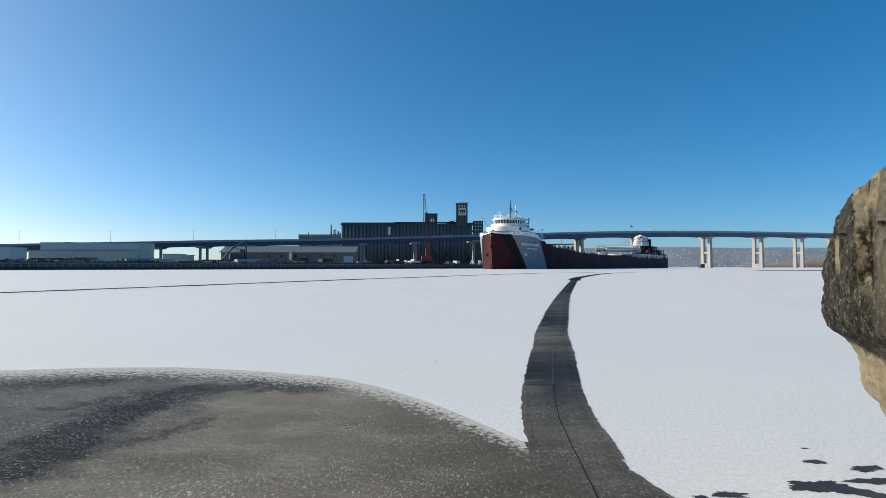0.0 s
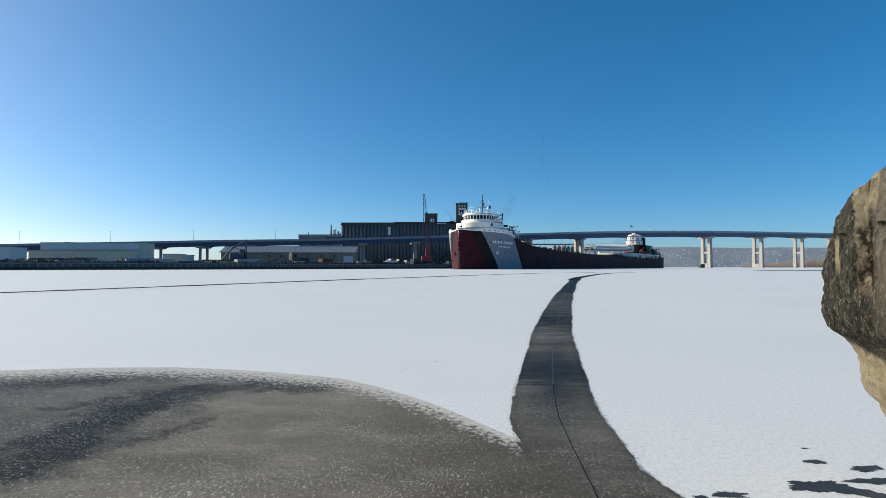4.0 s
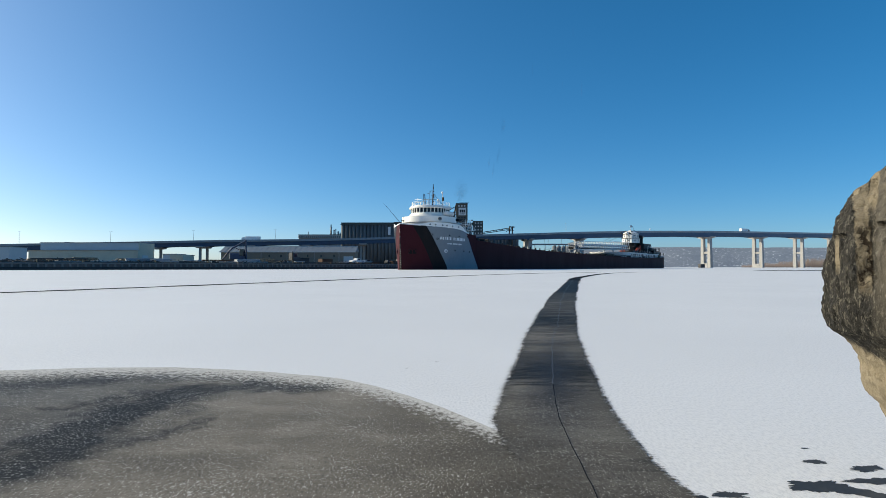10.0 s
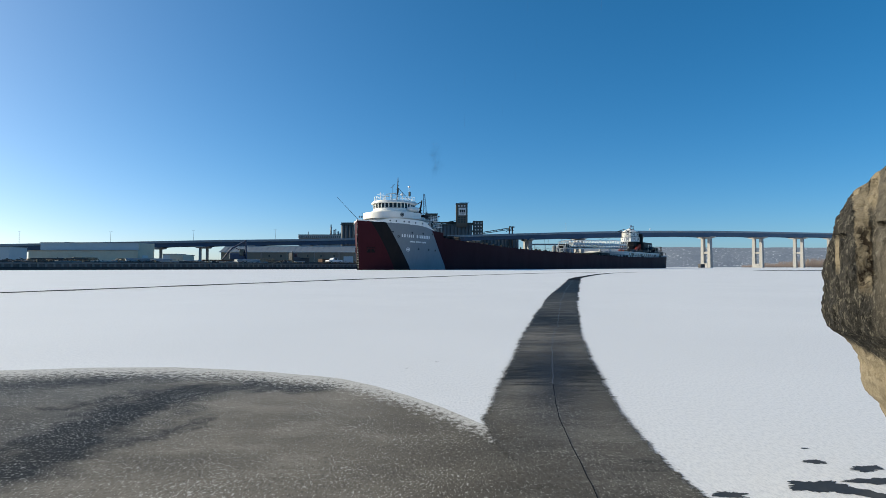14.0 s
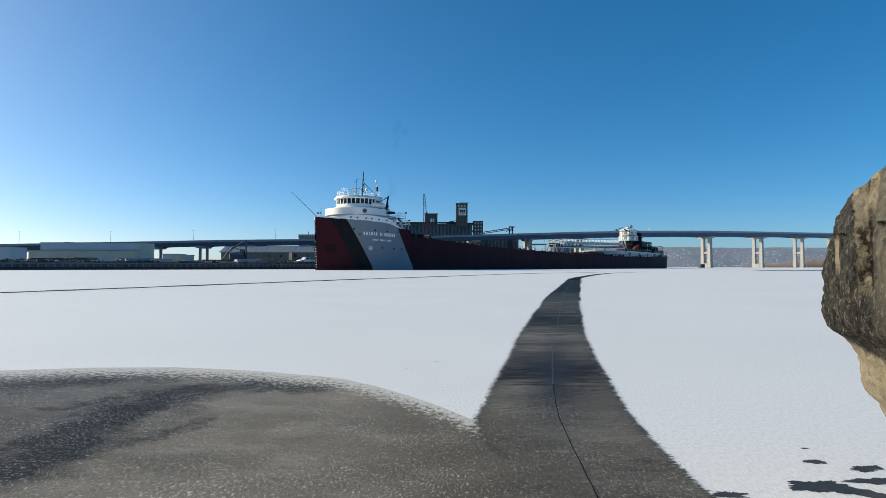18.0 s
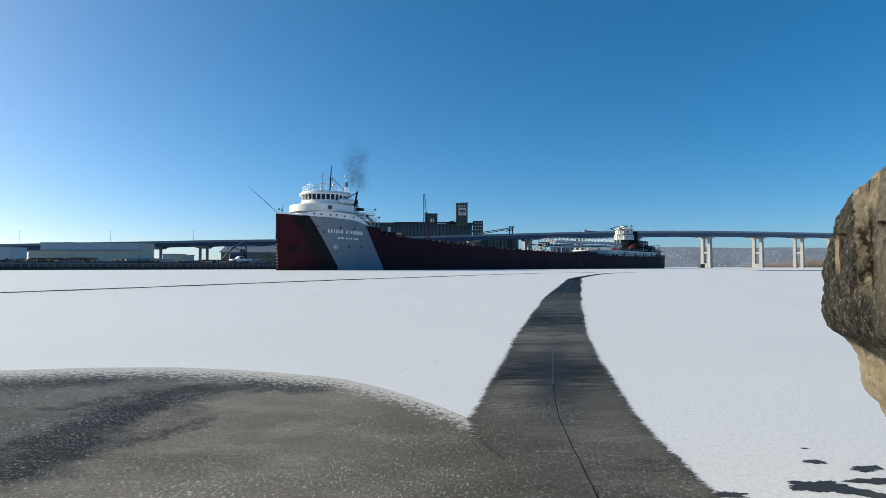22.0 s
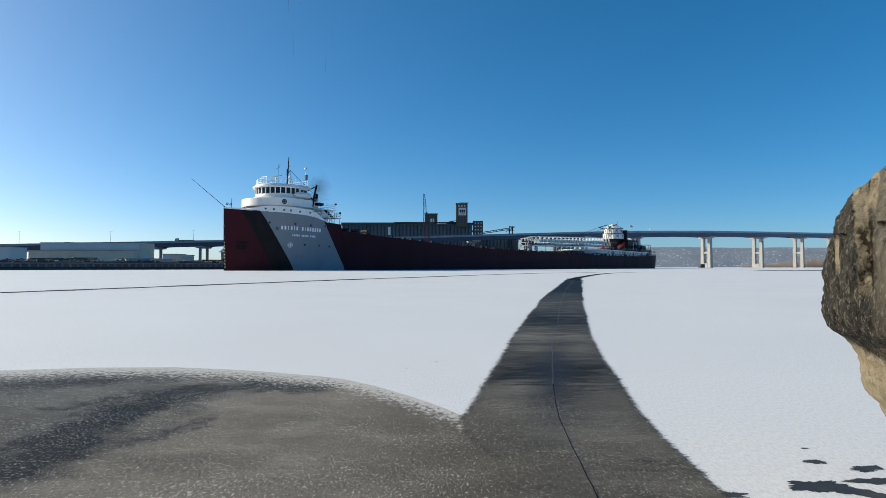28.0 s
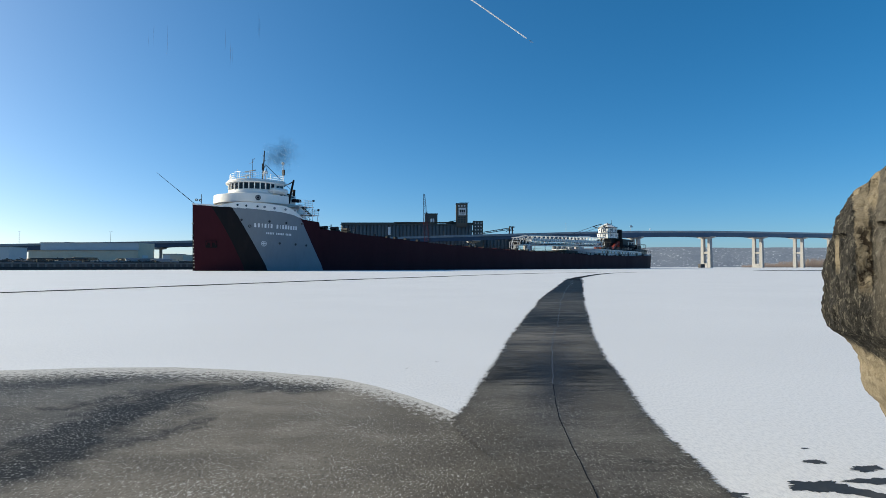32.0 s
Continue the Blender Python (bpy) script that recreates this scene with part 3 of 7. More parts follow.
def strip(name, line, widths, z, material, label, category="ice"):
    """A narrow band on the ice along a line of (x, y)."""
    bm = bmesh.new()
    prev = None
    for k, p in enumerate(line):
        a, b = Vector(line[max(0, k - 1)]), Vector(line[min(len(line) - 1, k + 1)])
        d = (b - a).normalized()
        nrm = Vector((-d.y, d.x)) * widths[k] / 2
        now = [bm.verts.new((*(Vector(p) + nrm), z)), bm.verts.new((*(Vector(p) - nrm), z))]
        if prev:
            f = bm.faces.new((prev[0], prev[1], now[1], now[0]))
        prev = now
    if sum(f.normal.z for f in bm.faces) <= 0:
        bm.normal_update()
    bmesh.ops.recalc_face_normals(bm, faces=bm.faces[:])
    return solo(name, bm, material, label, category, kind="structure")


CLEARICE = surface("dark_clear_ice", (0.040, 0.045, 0.053), 0.55, 0, 0.3, 12, 0.3, (0.15, 0.15, 0.15), spec=0.1)
# the lip's snow has a whiter base colour than the harbour snow
LIPSNOW = surface("whiter_lip_snow", (0.86, 0.87, 0.885), 0.7, 0, 0.05, 1.5, 0.1, (0.74, 0.75, 0.77))
CRACK = surface("open_crack_water", (0.012, 0.014, 0.018), 0.8, 0, 0.2, 5, 0.1, spec=0.05)


def crack_line(knots, jitter, steps):
    pts = []
    for i in range(steps + 1):
        k = i / steps * (len(knots) - 1)
        j = min(int(k), len(knots) - 2)
        p = Vector(knots[j]).lerp(Vector(knots[j + 1]), k - j)
        w = jitter * p.y
        pts.append((p.x + w * (noise.noise(Vector((p.y * 3, 1, 0))) * 0.7 + noise.noise(Vector((p.y * 11, 5, 0))) * 0.4), p.y))
    return pts


REFROZEN = surface("pale_blue_refrozen_seam", (0.085, 0.105, 0.135), 0.6, 0, 0.2, 5, 0.1, spec=0.1)
line = crack_line([(0.30, -0.6), (0.40, 0.7), (0.423, 1.53), (0.432, 1.596), (0.443, 1.753), (0.454, 1.905), (0.463, 2.054), (0.477, 2.228), (0.497, 2.434), (0.532, 2.684), (0.582, 2.991), (0.610, 3.134)], 0.0035, 220)
strip("crack", line, [0.0034 - 0.0004 * max(0, p[1] - 2) for p in line], 0.0020, CRACK, "thin black crack running through the ice")
line = crack_line([(0.610, 3.134), (0.702, 3.662), (0.846, 4.405), (1.030, 5.303), (1.282, 6.338), (1.679, 8.177), (2.196, 10.582), (3.090, 14.334), (4.329, 19.532), (6.782, 29.270)], 0.006, 90)
strip("crack", line, [0.0009 * p[1] for p in line], 0.0022, REFROZEN, "pale blue refrozen seam along the lane of ice")


def build_far_cracks():
    """The lane narrows into a crack that bends away; a second, older crack crosses far behind it with a low lip of pushed-up snow."""
    upper = [(6.154, 28.003), (7.268, 32.193), (8.36, 35.761), (9.703, 39.481), (11.271, 44.064), (14.042, 51.856), (17.146, 58.967), (19.263, 62.998), (24.674, 71.362)]
    lower = [(6.541, 26.839), (7.443, 30.664), (8.361, 33.884), (9.28, 36.572), (10.661, 40.727), (13.042, 47.294), (16.281, 55.42), (18.539, 60.629), (23.9, 69.4)]
    bm = bmesh.new()
    prev = None
    for i in range(97):
        k = i / 96 * (len(upper) - 1)
        j = min(int(k), len(upper) - 2)
        p, q = (Vector(e[j]).lerp(Vector(e[j + 1]), k - j) for e in (upper, lower))
        rag = 0.10 * (noise.noise(Vector((i * 0.9, 3, 0))) + 0.6 * noise.noise(Vector((i * 0.31, 8, 0)))) * (1 - i / 110)
        now = [bm.verts.new((p.x - rag, p.y, 0.004)), bm.verts.new((q.x + rag, q.y, 0.004))]
        if prev:
            bm.faces.new((prev[0], prev[1], now[1], now[0]))
        prev = now
    bmesh.ops.recalc_face_normals(bm, faces=bm.faces[:])
    solo("crack", bm, CRACK, "dark refrozen crack bending across the snow", "ice", kind="structure")
    line = crack_line([(-12.47, 11.53), (-11.04, 14.10), (-9.456, 17.74), (-6.833, 24.09), (-4.307, 29.949), (-0.882, 36.774), (2.986, 45.291), (10.461, 59.491), (18.838, 68.311)], 0.002, 160)
    widths = [(0.66 + 0.0006 * p[1] ** 2.0) * ease([(12, 1.0), (30, 1.0), (44, 0.6), (70, 0.35)], p[1]) * (0.85 + 0.45 * noise.noise(Vector((k * 0.23, 4, 1)))) for k, p in enumerate(line)]
    strip("crack", line, widths, 0.005, CRACK, "long dark crack curving far across the snow")
    bm = bmesh.new()
    prev = None
    for k, p in enumerate(line):
        a, b = Vector(line[max(0, k - 1)]), Vector(line[min(len(line) - 1, k + 1)])
        d = (b - a).normalized()
        out = Vector((d.y, -d.x))
        wide = (0.22 + 0.012 * p[1]) * (0.9 + 0.5 * noise.noise(Vector((k * 0.37, 7, 2))))
        near = Vector(p) + out * widths[k] / 2
        high = 0.006 + 0.001 * noise.noise(Vector((k * 0.5, 2, 9)))
        now = [bm.verts.new((*near, 0.003)), bm.verts.new((*(near + out * wide * 0.3), high)), bm.verts.new((*(near + out * wide), 0.003))]
        if prev:
            for i in (0, 1):
                bm.faces.new((prev[i], prev[i + 1], now[i + 1], now[i]))
        prev = now
    bmesh.ops.recalc_face_normals(bm, faces=bm.faces[:])
    if sum(f.normal.z for f in bm.faces) < 0:
        bmesh.ops.reverse_faces(bm, faces=bm.faces[:])
    solo("snow_lip", bm, LIPSNOW, "low white lip of snow along the far crack", "snow", kind="structure", smooth=True)


build_far_cracks()

line = crack_line([(66.946, 114.322), (63.607, 103.331), (69.980, 106.752), (84.805, 118.524)], 0.001, 30)
strip("crack", line, [4 + 10 * math.sin(math.pi * i / 30) for i in range(31)], 0.004, CRACK, "dark streak of bare ice below the far bank")


def build_patches():
    """Bare dark ice showing through the snow near the shore."""
    rng = random.Random(11)
    for (cx, cy), a, b, turn in (((1.227, 1.889), 0.036, 0.020, -6), ((1.100, 1.686), 0.085, 0.040, 8), ((1.188, 1.636), 0.10, 0.034, -32), ((1.355, 1.826), 0.058, 0.024, 16), ((1.319, 1.721), 0.11, 0.022, 3),
                                 ((0.812, 1.620), 0.045, 0.022, 0), ((1.284, 2.029), 0.014, 0.006, 5), ((0.722, 1.604), 0.020, 0.012, 0), ((-0.042, 3.857), 0.012, 0.012, 0), ((-0.230, 3.621), 0.010, 0.008, 40)):
        rows = []
        n = 110
        c, s = math.cos(radians(turn)), math.sin(radians(turn))
        ph = rng.uniform(0, 50)
        for i in range(n + 1):
            t = 2 * math.pi * i / n
            r = 1 + 0.45 * noise.noise(Vector((math.cos(t) * 1.5 + ph, math.sin(t) * 1.5, 0))) + 0.30 * noise.noise(Vector((math.cos(t) * 5 + ph, math.sin(t) * 5, 3))) + 0.22 * noise.noise(Vector((math.cos(t) * 8 + ph, math.sin(t) * 8, 7))) + 0.09 * noise.noise(Vector((math.cos(t) * 31 + ph, math.sin(t) * 31, 2)))
            x, y = a * r * math.cos(t), b * r * math.sin(t)
            rows.append(((cx, cy), (cx + c * x - s * y, cy + s * x + c * y)))
        bm = film("patch", rows, 0.0006 + 0.0003 * rng.random(), "", 0.030)
        solo("bare_ice", bm, CLEARICE, "small patch of dark bare ice in the snow", "ice", "bare patches near the shore")


build_patches()


# ---- ship ----
SHIP_LEN = 233.5


WL = [(0, 0), (4, 3.7), (9.2, 7.75), (14, 9.6), (19.7, 10.6), (23, 10.65)]
TOP = [(0, 0), (4.2, 5.25), (8, 8.3), (12, 9.8), (16, 10.4), (20, 10.65)]


def plan(table, s):
    """Half-breadth of the bow, odd about the stem, eased at the knots."""
    return sum(math.copysign(ease(table, abs(s + d)), s + d) for d in (-0.9, -0.45, 0, 0.45, 0.9)) / 5


def half_beam(s, z):
    if s < 24:
        f = min(1.0, max(0.0, z) / 10)
        return plan(WL, s) * (1 - f) + plan(TOP, s) * f
    stern = 1.0
    if s > 212:
        t = min(1.0, (s - 212) / 21.5)
        stern = 1 - (0.36 - 0.06 * min(1, max(0, z) / 5)) * t ** 2.4
    return 10.65 * stern


SHEER = [(0.00, 11.21), (3.21, 10.86), (10.70, 10.22), (12.84, 9.95), (15.19, 9.15), (18.51, 8.88)]
SHEER_AFT = [(17.82, 7.69), (31.93, 7.00), (46.35, 6.36), (61.80, 5.83), (92.70, 5.41), (131.84, 5.14), (175.10, 5.19), (206.00, 5.62), (234.00, 6.36)]


def hull_strip(columns, low, top, side, rows=7):
    """Plating between slanted columns (s at the waterline, s at the top)."""
    bm = bmesh.new()
    grid = []
    for sb, st in columns:
        zt = top(st)
        line = []
        for k in range(rows + 1):
            z = low + (zt - low) * k / rows
            f = max(0.0, z) / zt
            s = sb + (st - sb) * f
            line.append(bm.verts.new((s, side * half_beam(s, z), z)))
        grid.append(line)
    for a, b in zip(grid, grid[1:]):
        for k in range(rows):
            q = (a[k], b[k], b[k + 1], a[k + 1])
            bm.faces.new(q if side < 0 else q[::-1])
    return bm


def spread(a, b, n):
    return [(a[0] + (b[0] - a[0]) * i / n, a[1] + (b[1] - a[1]) * i / n) for i in range(n + 1)]


def build_ship():
    ship = thing("cargo_ship", pose(12.56, 160.54, 0, 0, 0, 57.7), "long red bulk freighter with white pilothouse and grey bow stripe", "ship")
    fore = lambda s: ease(SHEER, s)
    aft = lambda s: ease(SHEER_AFT, s)
    c_stem, c_dark, c_grey, c_end = (0.36, 0.0), (6.5, 1.88), (9.55, 4.1), (19.7, 14.5)
    stem = spread(c_stem, c_dark, 8)
    for side in (-1, 1):
        part("bow_plating", hull_strip(stem, -0.6, fore, side), BOWRED, ship, "bright red bow plating", True)
        part("black_stripe", hull_strip(spread(c_dark, c_grey, 8), -0.6, fore, side), BLACK, ship, "slanted black stripe", True)
        part("grey_stripe", hull_strip(spread(c_grey, c_end, 14), -0.6, fore, side), GREY, ship, "slanted pale grey stripe", True)
        part("shoulder_plating", hull_strip(spread(c_end, (20.2, 18.5), 4), -0.6, fore, side), RED, ship, "dark red plating", True)
        run = [(s, s) for s in [20.2, 23, 27, 33, 40, 50] + list(range(60, 212, 15)) + [212, 215, 218, 221, 224, 227, 229, 230.5, 231.7, 232.6, 233.2, 233.5]]
        run[0] = (20.2, 18.5)
        run = [(a - 4.5 * max(0.0, (a - 222) / 11.5) ** 2, b) for a, b in run]
        part("side_plating", hull_strip(run, -0.6, aft, side), RED, ship, "long dark red side plating", True)
    return ship


ship = build_ship()


def on_hull(s, z, out=0.03, side=-1):
    """A pose on the plating: x aft along it, y outwards, z up."""
    e = 0.15
    p = Vector((s, side * half_beam(s, z), z))
    ax = (Vector((s + e, side * half_beam(s + e, z), z)) - Vector((s - e, side * half_beam(max(0.01, s - e), z), z))).normalized()
    up = (Vector((s, side * half_beam(s, z + e), z + e)) - p).normalized()
    nrm = ax.cross(up) * (1 if side < 0 else -1)
    nrm.normalize()
    m = Matrix((ax, nrm, ax.cross(nrm) * (-1 if side < 0 else 1))).transposed().to_4x4()
    if m.to_3x3().determinant() < 0:
        m = Matrix((ax, nrm, ax.cross(nrm))).transposed().to_4x4()
    m.translation = p + nrm * out
    return m


def disc(r, thick, seg=14, hole=0.0):
    bm = bmesh.new()
    if not hole:
        return rod(bm, (0, -thick, 0), (0, thick, 0), r, seg)
    rings = [[bm.verts.new((rr * math.cos(2 * math.pi * i / seg), y, rr * math.sin(2 * math.pi * i / seg))) for i in range(seg)] for rr, y in ((r, -thick), (r, thick), (hole, thick), (hole, -thick))]
    for a, b in zip(rings, rings[1:] + rings[:1]):
        for i in range(seg):
            bm.faces.new((a[i], a[(i + 1) % seg], b[(i + 1) % seg], b[i]))
    bmesh.ops.recalc_face_normals(bm, faces=bm.faces[:])
    return bm


def put(name, bm, mt, parent, m, label=""):
    keep, LAYOUT[0] = LAYOUT[0], Matrix()
    o = part(name, bm, mt, parent, label)
    LAYOUT[0] = keep
    o.matrix_basis = m
    return o


def porthole(parent, m, r, rim=GREY, inside=GLASS):
    p = put("porthole", disc(r, 0.03), inside, parent, m)
    part("rim", disc(r * 1.25, 0.05, 14, r * 0.95), rim, p)
    return p


def dshape(cx, r, aft, seg=24):
    """A plan outline rounded forward, square aft."""
    pts = [(cx - r * math.cos(t), -r * math.sin(t)) for t in (math.pi * (0.5 - i / seg) for i in range(seg + 1))]
    return [(aft, pts[0][1])] + pts + [(aft, pts[-1][1])]


def ccw(pts):
    area = sum(a[0] * b[1] - b[0] * a[1] for a, b in zip(pts, pts[1:] + pts[:1]))
    return pts if area > 0 else pts[::-1]


def ring_wall(outline, z0, z1, thick=0.12):
    """A bulwark: a wall of some thickness along a closed outline."""
    bm = bmesh.new()
    n = len(outline)
    cx, cy = sum(p[0] for p in outline) / n, sum(p[1] for p in outline) / n
    inn = []
    for x, y in outline:
        l = math.hypot(x - cx, y - cy)
        inn.append((cx + (x - cx) * (1 - thick / l), cy + (y - cy) * (1 - thick / l)))
    rows = [[bm.verts.new((x, y, z)) for x, y in o] for o, z in ((outline, z0), (outline, z1), (inn, z1), (inn, z0))]
    for a, b in zip(rows, rows[1:] + rows[:1]):
        for i in range(n):
            bm.faces.new((a[i], a[(i + 1) % n], b[(i + 1) % n], b[i]))
    bmesh.ops.recalc_face_normals(bm, faces=bm.faces[:])
    return bm


def railing(parent, pts, z, high=1.05, closed=False, mt=None, wires=3):
    mt = mt or WHITE
    loop = pts + [pts[0]] if closed else pts
    bm = bmesh.new()
    for a, b in zip(loop, loop[1:]):
        for k in range(1, wires + 1):
            rod(bm, (a[0], a[1], z + high * k / wires), (b[0], b[1], z + high * k / wires), 0.028, 4)
    rail = part("railing", bm, mt, parent)
    for x, y in pts:
        part("stanchion", rod(bmesh.new(), (x, y, z), (x, y, z + high), 0.035, 4), mt, rail)
    return rail


def lattice(a, b, wide, high0, high1, panels, r=0.11, web=0.07):
    """A box truss from a to b with V-shaped webs; a and b lie on its underside."""
    bm = bmesh.new()
    a, b = Vector(a), Vector(b)
    side = Vector((b - a).cross(Vector((0, 0, 1)))).normalized() * wide / 2
    lows = [a.lerp(b, i / panels) for i in range(panels + 1)]
    tops = [p + Vector((0, 0, high0 + (high1 - high0) * i / panels)) for i, p in enumerate(lows)]
    for sd in (side, -side):
        rod(bm, a + sd, b + sd, r, 5)
        for p, q in zip(tops, tops[1:]):
            rod(bm, p + sd, q + sd, r, 5)
        for i in range(panels):
            mid = tops[i].lerp(tops[i + 1], 0.5)
            rod(bm, lows[i] + sd, mid + sd, web, 4)
            rod(bm, mid + sd, lows[i + 1] + sd, web, 4)
    for i in range(panels + 1):
        rod(bm, lows[i] + side, lows[i] - side, web, 4)
        rod(bm, tops[i] + side, tops[i] - side, web, 4)
    return bm


K = 1.07
DROP = 0.28


def build_forecastle():
    # decks
    deck = [(s, half_beam(s, 8.6) - 0.3) for s in (0.7, 1.2, 2, 3, 4.5, 6.5, 9.5, 13, 15.5, 18.4)]
    part("forecastle_deck", prism(bmesh.new(), ccw([(s, -b) for s, b in deck] + [(s, b) for s, b in deck[::-1]]), 8.75, 8.87), DECKRED, ship)
    run = [18.5, 40, 90, 150, 205, 215, 223, 229, 232, 233.2]
    bm = bmesh.new()
    rows = [[bm.verts.new((s, sg * (half_beam(s, 5) - 0.05), ease(SHEER_AFT, s) - 0.25)) for sg in (-1, 1)] for s in run]
    for a, b in zip(rows, rows[1:]):
        bm.faces.new((a[0], b[0], b[1], a[1]))
    part("main_deck", bm, DECKRED, ship, "dark red main deck")
    bm = bmesh.new()
    v = [bm.verts.new(p) for p in ((18.52, -10.4, 7.3), (18.52, 10.4, 7.3), (18.52, 10.4, 8.88), (18.52, -10.4, 8.88))]
    bm.faces.new(v)
    part("break_bulkhead", bm, RED, ship)
    bm = bmesh.new()
    rows = [[bm.verts.new((233.45 - 4.5 * (1 - max(0, z) / 6.3), sg * (half_beam(233.45 - 4.5 * (1 - max(0, z) / 6.3), z) - 0.01), z)) for sg in (-1, 1)] for z in (-0.5, 0, 2, 4, 6.25)]
    for a, b in zip(rows, rows[1:]):
        bm.faces.new((a[0], a[1], b[1], b[0]))
    part("transom", bm, RED, ship)
    # white bulwark above the stripes, low at the stem
    for sg in (-1, 1):
        cap = [(0.0, 10.48, 0.16), (1.2, 10.36, 0.18), (2.8, 10.15, 0.22), (4.0, 10.05, 0.75), (5.2, 9.95, 1.02), (8.0, 9.72, 1.10), (11.0, 9.45, 1.05), (12.3, 9.2, 0.8), (13.4, 8.85, 0.32), (14.4, 8.5, 0.12)]
        bm = bmesh.new()
        prev = None
        for s, z, h in cap:
            s, z, h = s * 1.07, z * 1.07, h * 1.07
            b0 = half_beam(s, z) + 0.02
            now = [bm.verts.new((s, sg * (b0 - t), zz)) for t, zz in ((0, z - 0.05), (0, z + h), (0.12, z + h), (0.12, z - 0.05))]
            if prev:
                for i in range(4):
                    bm.faces.new((prev[i], now[i], now[(i + 1) % 4], prev[(i + 1) % 4]))
            prev = now
        bmesh.ops.recalc_face_normals(bm, faces=bm.faces[:])
        part("bulwark", bm, WHITE, ship, "white forward bulwark", True)
    for s, z in ((8.26, 10.93), (9.80, 10.80), (11.60, 10.69), (13.34, 10.67)):
        porthole(ship, on_hull(s, z, 0.04), 0.24, WHITE, GREY)
    for s, z in ((4.78, 11.16), (5.86, 11.08), (7.28, 10.99)):
        porthole(ship, on_hull(s, z, 0.04), 0.2, WHITE, GLASS)
    for s, z in ((9.10, 8.50), (11.86, 8.36), (14.80, 8.36), (5.36, 8.66), (11.00, 4.78), (13.74, 4.65), (15.82, 4.54)):
        porthole(ship, on_hull(s, z, 0.04), 0.22, GREY)
        porthole(ship, on_hull(s, z, 0.04, 1), 0.22, GREY)
    # hull name and owner's line, left as plain bars
    s0, s1, zt, zb = 5.0, 11.0, 7.3, 6.2
    for k, w in enumerate((1, 1, 0.5, 1, 0.5, 1, 0, 1, 0.3, 1, 1, 1, 1, 1, 1)):
        (s, z) = ease_pair((6.92, 7.82), (13.96, 7.51), (k + 0.5) / 15)
        if w:
            put("name_bar", boxb(-0.15 * w, 0.15 * w, -0.02, 0.02, -0.34, 0.34), LETTER, ship, on_hull(s, z, 0.03))
    for k in range(16):
        (s, z) = ease_pair((8.72, 6.49), (12.90, 6.32), (k + 0.5) / 16)
        if k not in (5, 11):
            put("name_bar", boxb(-0.09, 0.09, -0.02, 0.02, -0.17, 0.17), LETTER, ship, on_hull(s, z, 0.03))
    (s, z) = (8.56, 4.67)
    badge = put("badge", disc(0.46, 0.02, 20, 0.38), LETTER, ship, on_hull(s, z, 0.03), "round white badge")
    part("badge_cross", box(box(bmesh.new(), -0.33, 0.33, -0.02, 0.02, -0.07, 0.07), -0.07, 0.07, -0.021, 0.021, -0.33, 0.33), LETTER, badge)
    # anchor recesses with stowed anchors
    (s, z) = (2.14, 4.50)
    for sg in (-1, 1):
        rec = put("anchor_recess", boxb(-0.95, 0.95, -0.05, 0.05, -0.62, 0.62, 0.03), BLACK, ship, on_hull(s, z, 0.0, sg))
        bm = box(box(bmesh.new(), -0.1, 0.1, 0.03, 0.22, -0.45, 0.5), -0.7, 0.7, 0.03, 0.25, -0.5, -0.28)
        rod(bm, (-0.7, 0.12, -0.4), (-0.75, 0.12, 0.15), 0.1, 5)
        rod(bm, (0.7, 0.12, -0.4), (0.75, 0.12, 0.15), 0.1, 5)
        part("anchor", bm, BOWRED, rec)
        for zz in (0.6, -0.68):
            part("recess_frame", boxb(-1.0, 1.0, 0.0, 0.09, zz, zz + 0.08), BOWRED, rec)
    for k in range(9):
        z = 0.6 + 0.55 * k
        x = 0.36 * (1 - z / 11.2)
        part("draft_mark", boxb(x + 0.03, x + 0.12, -0.15, 0.15, z, z + 0.10), LETTER, ship)
    for z in (3.4, 6.0, 8.0):
        part("stem_eye", rod(bmesh.new(), (0.3 * (1 - z / 11), -0.2, z), (0.3 * (1 - z / 11), 0.2, z), 0.10, 8), GREY, ship)
    (s, z) = (6.48, 7.62)
    put("fairlead", disc(0.26, 0.06, 12, 0.15), STEEL, ship, on_hull(s, z, 0.04))
    part("rubbing_line", rod(bmesh.new(), on_hull(9.2, 2.55).translation, on_hull(12.6, 2.5).translation, 0.05, 5), GREY, ship)
    # steering pole on the stem with its cable block
    part("steering_pole", rod(bmesh.new(), (0.3, 0, 11.4), (-6.1, 0, 15.75), 0.06, 8, 0.03), STEEL, ship, "raked dark steering pole")
    for k in (0, 1):
        put("bow_light", disc(0.22, 0.06, 12, 0.12), STEEL, ship, pose(0.5 + 0.7 * k, -0.3, 12.0))
    part("bow_post", rod(bmesh.new(), (1.6, 0, 11.0), (1.6, 0, 13.1), 0.05, 6), STEEL, ship)
    # lower house, texas bulwark, pilothouse
    LAYOUT[0] = Matrix.Translation((0, 0, -DROP)) @ Matrix.Scale(K, 4)
    low = Vector((0, 0, DROP))
    house = part("lower_house", prism(bmesh.new(), ccw(dshape(11.0, 5.9, 16.3)), 8.3, 11.5), WHITE, ship, "white rounded lower deckhouse", True)
    for a in (28, 44, 60):
        t = radians(a)
        n = Vector((-math.cos(t), -math.sin(t), 0))
        ax = Vector((math.sin(t), -math.cos(t), 0))
        m = Matrix((ax, n, Vector((0, 0, 1)))).transposed().to_4x4()
        m.translation = (Vector((11.0, 0, 10.85)) + n * 5.93) * K - low
        porthole(house, m, 0.2, WHITE)
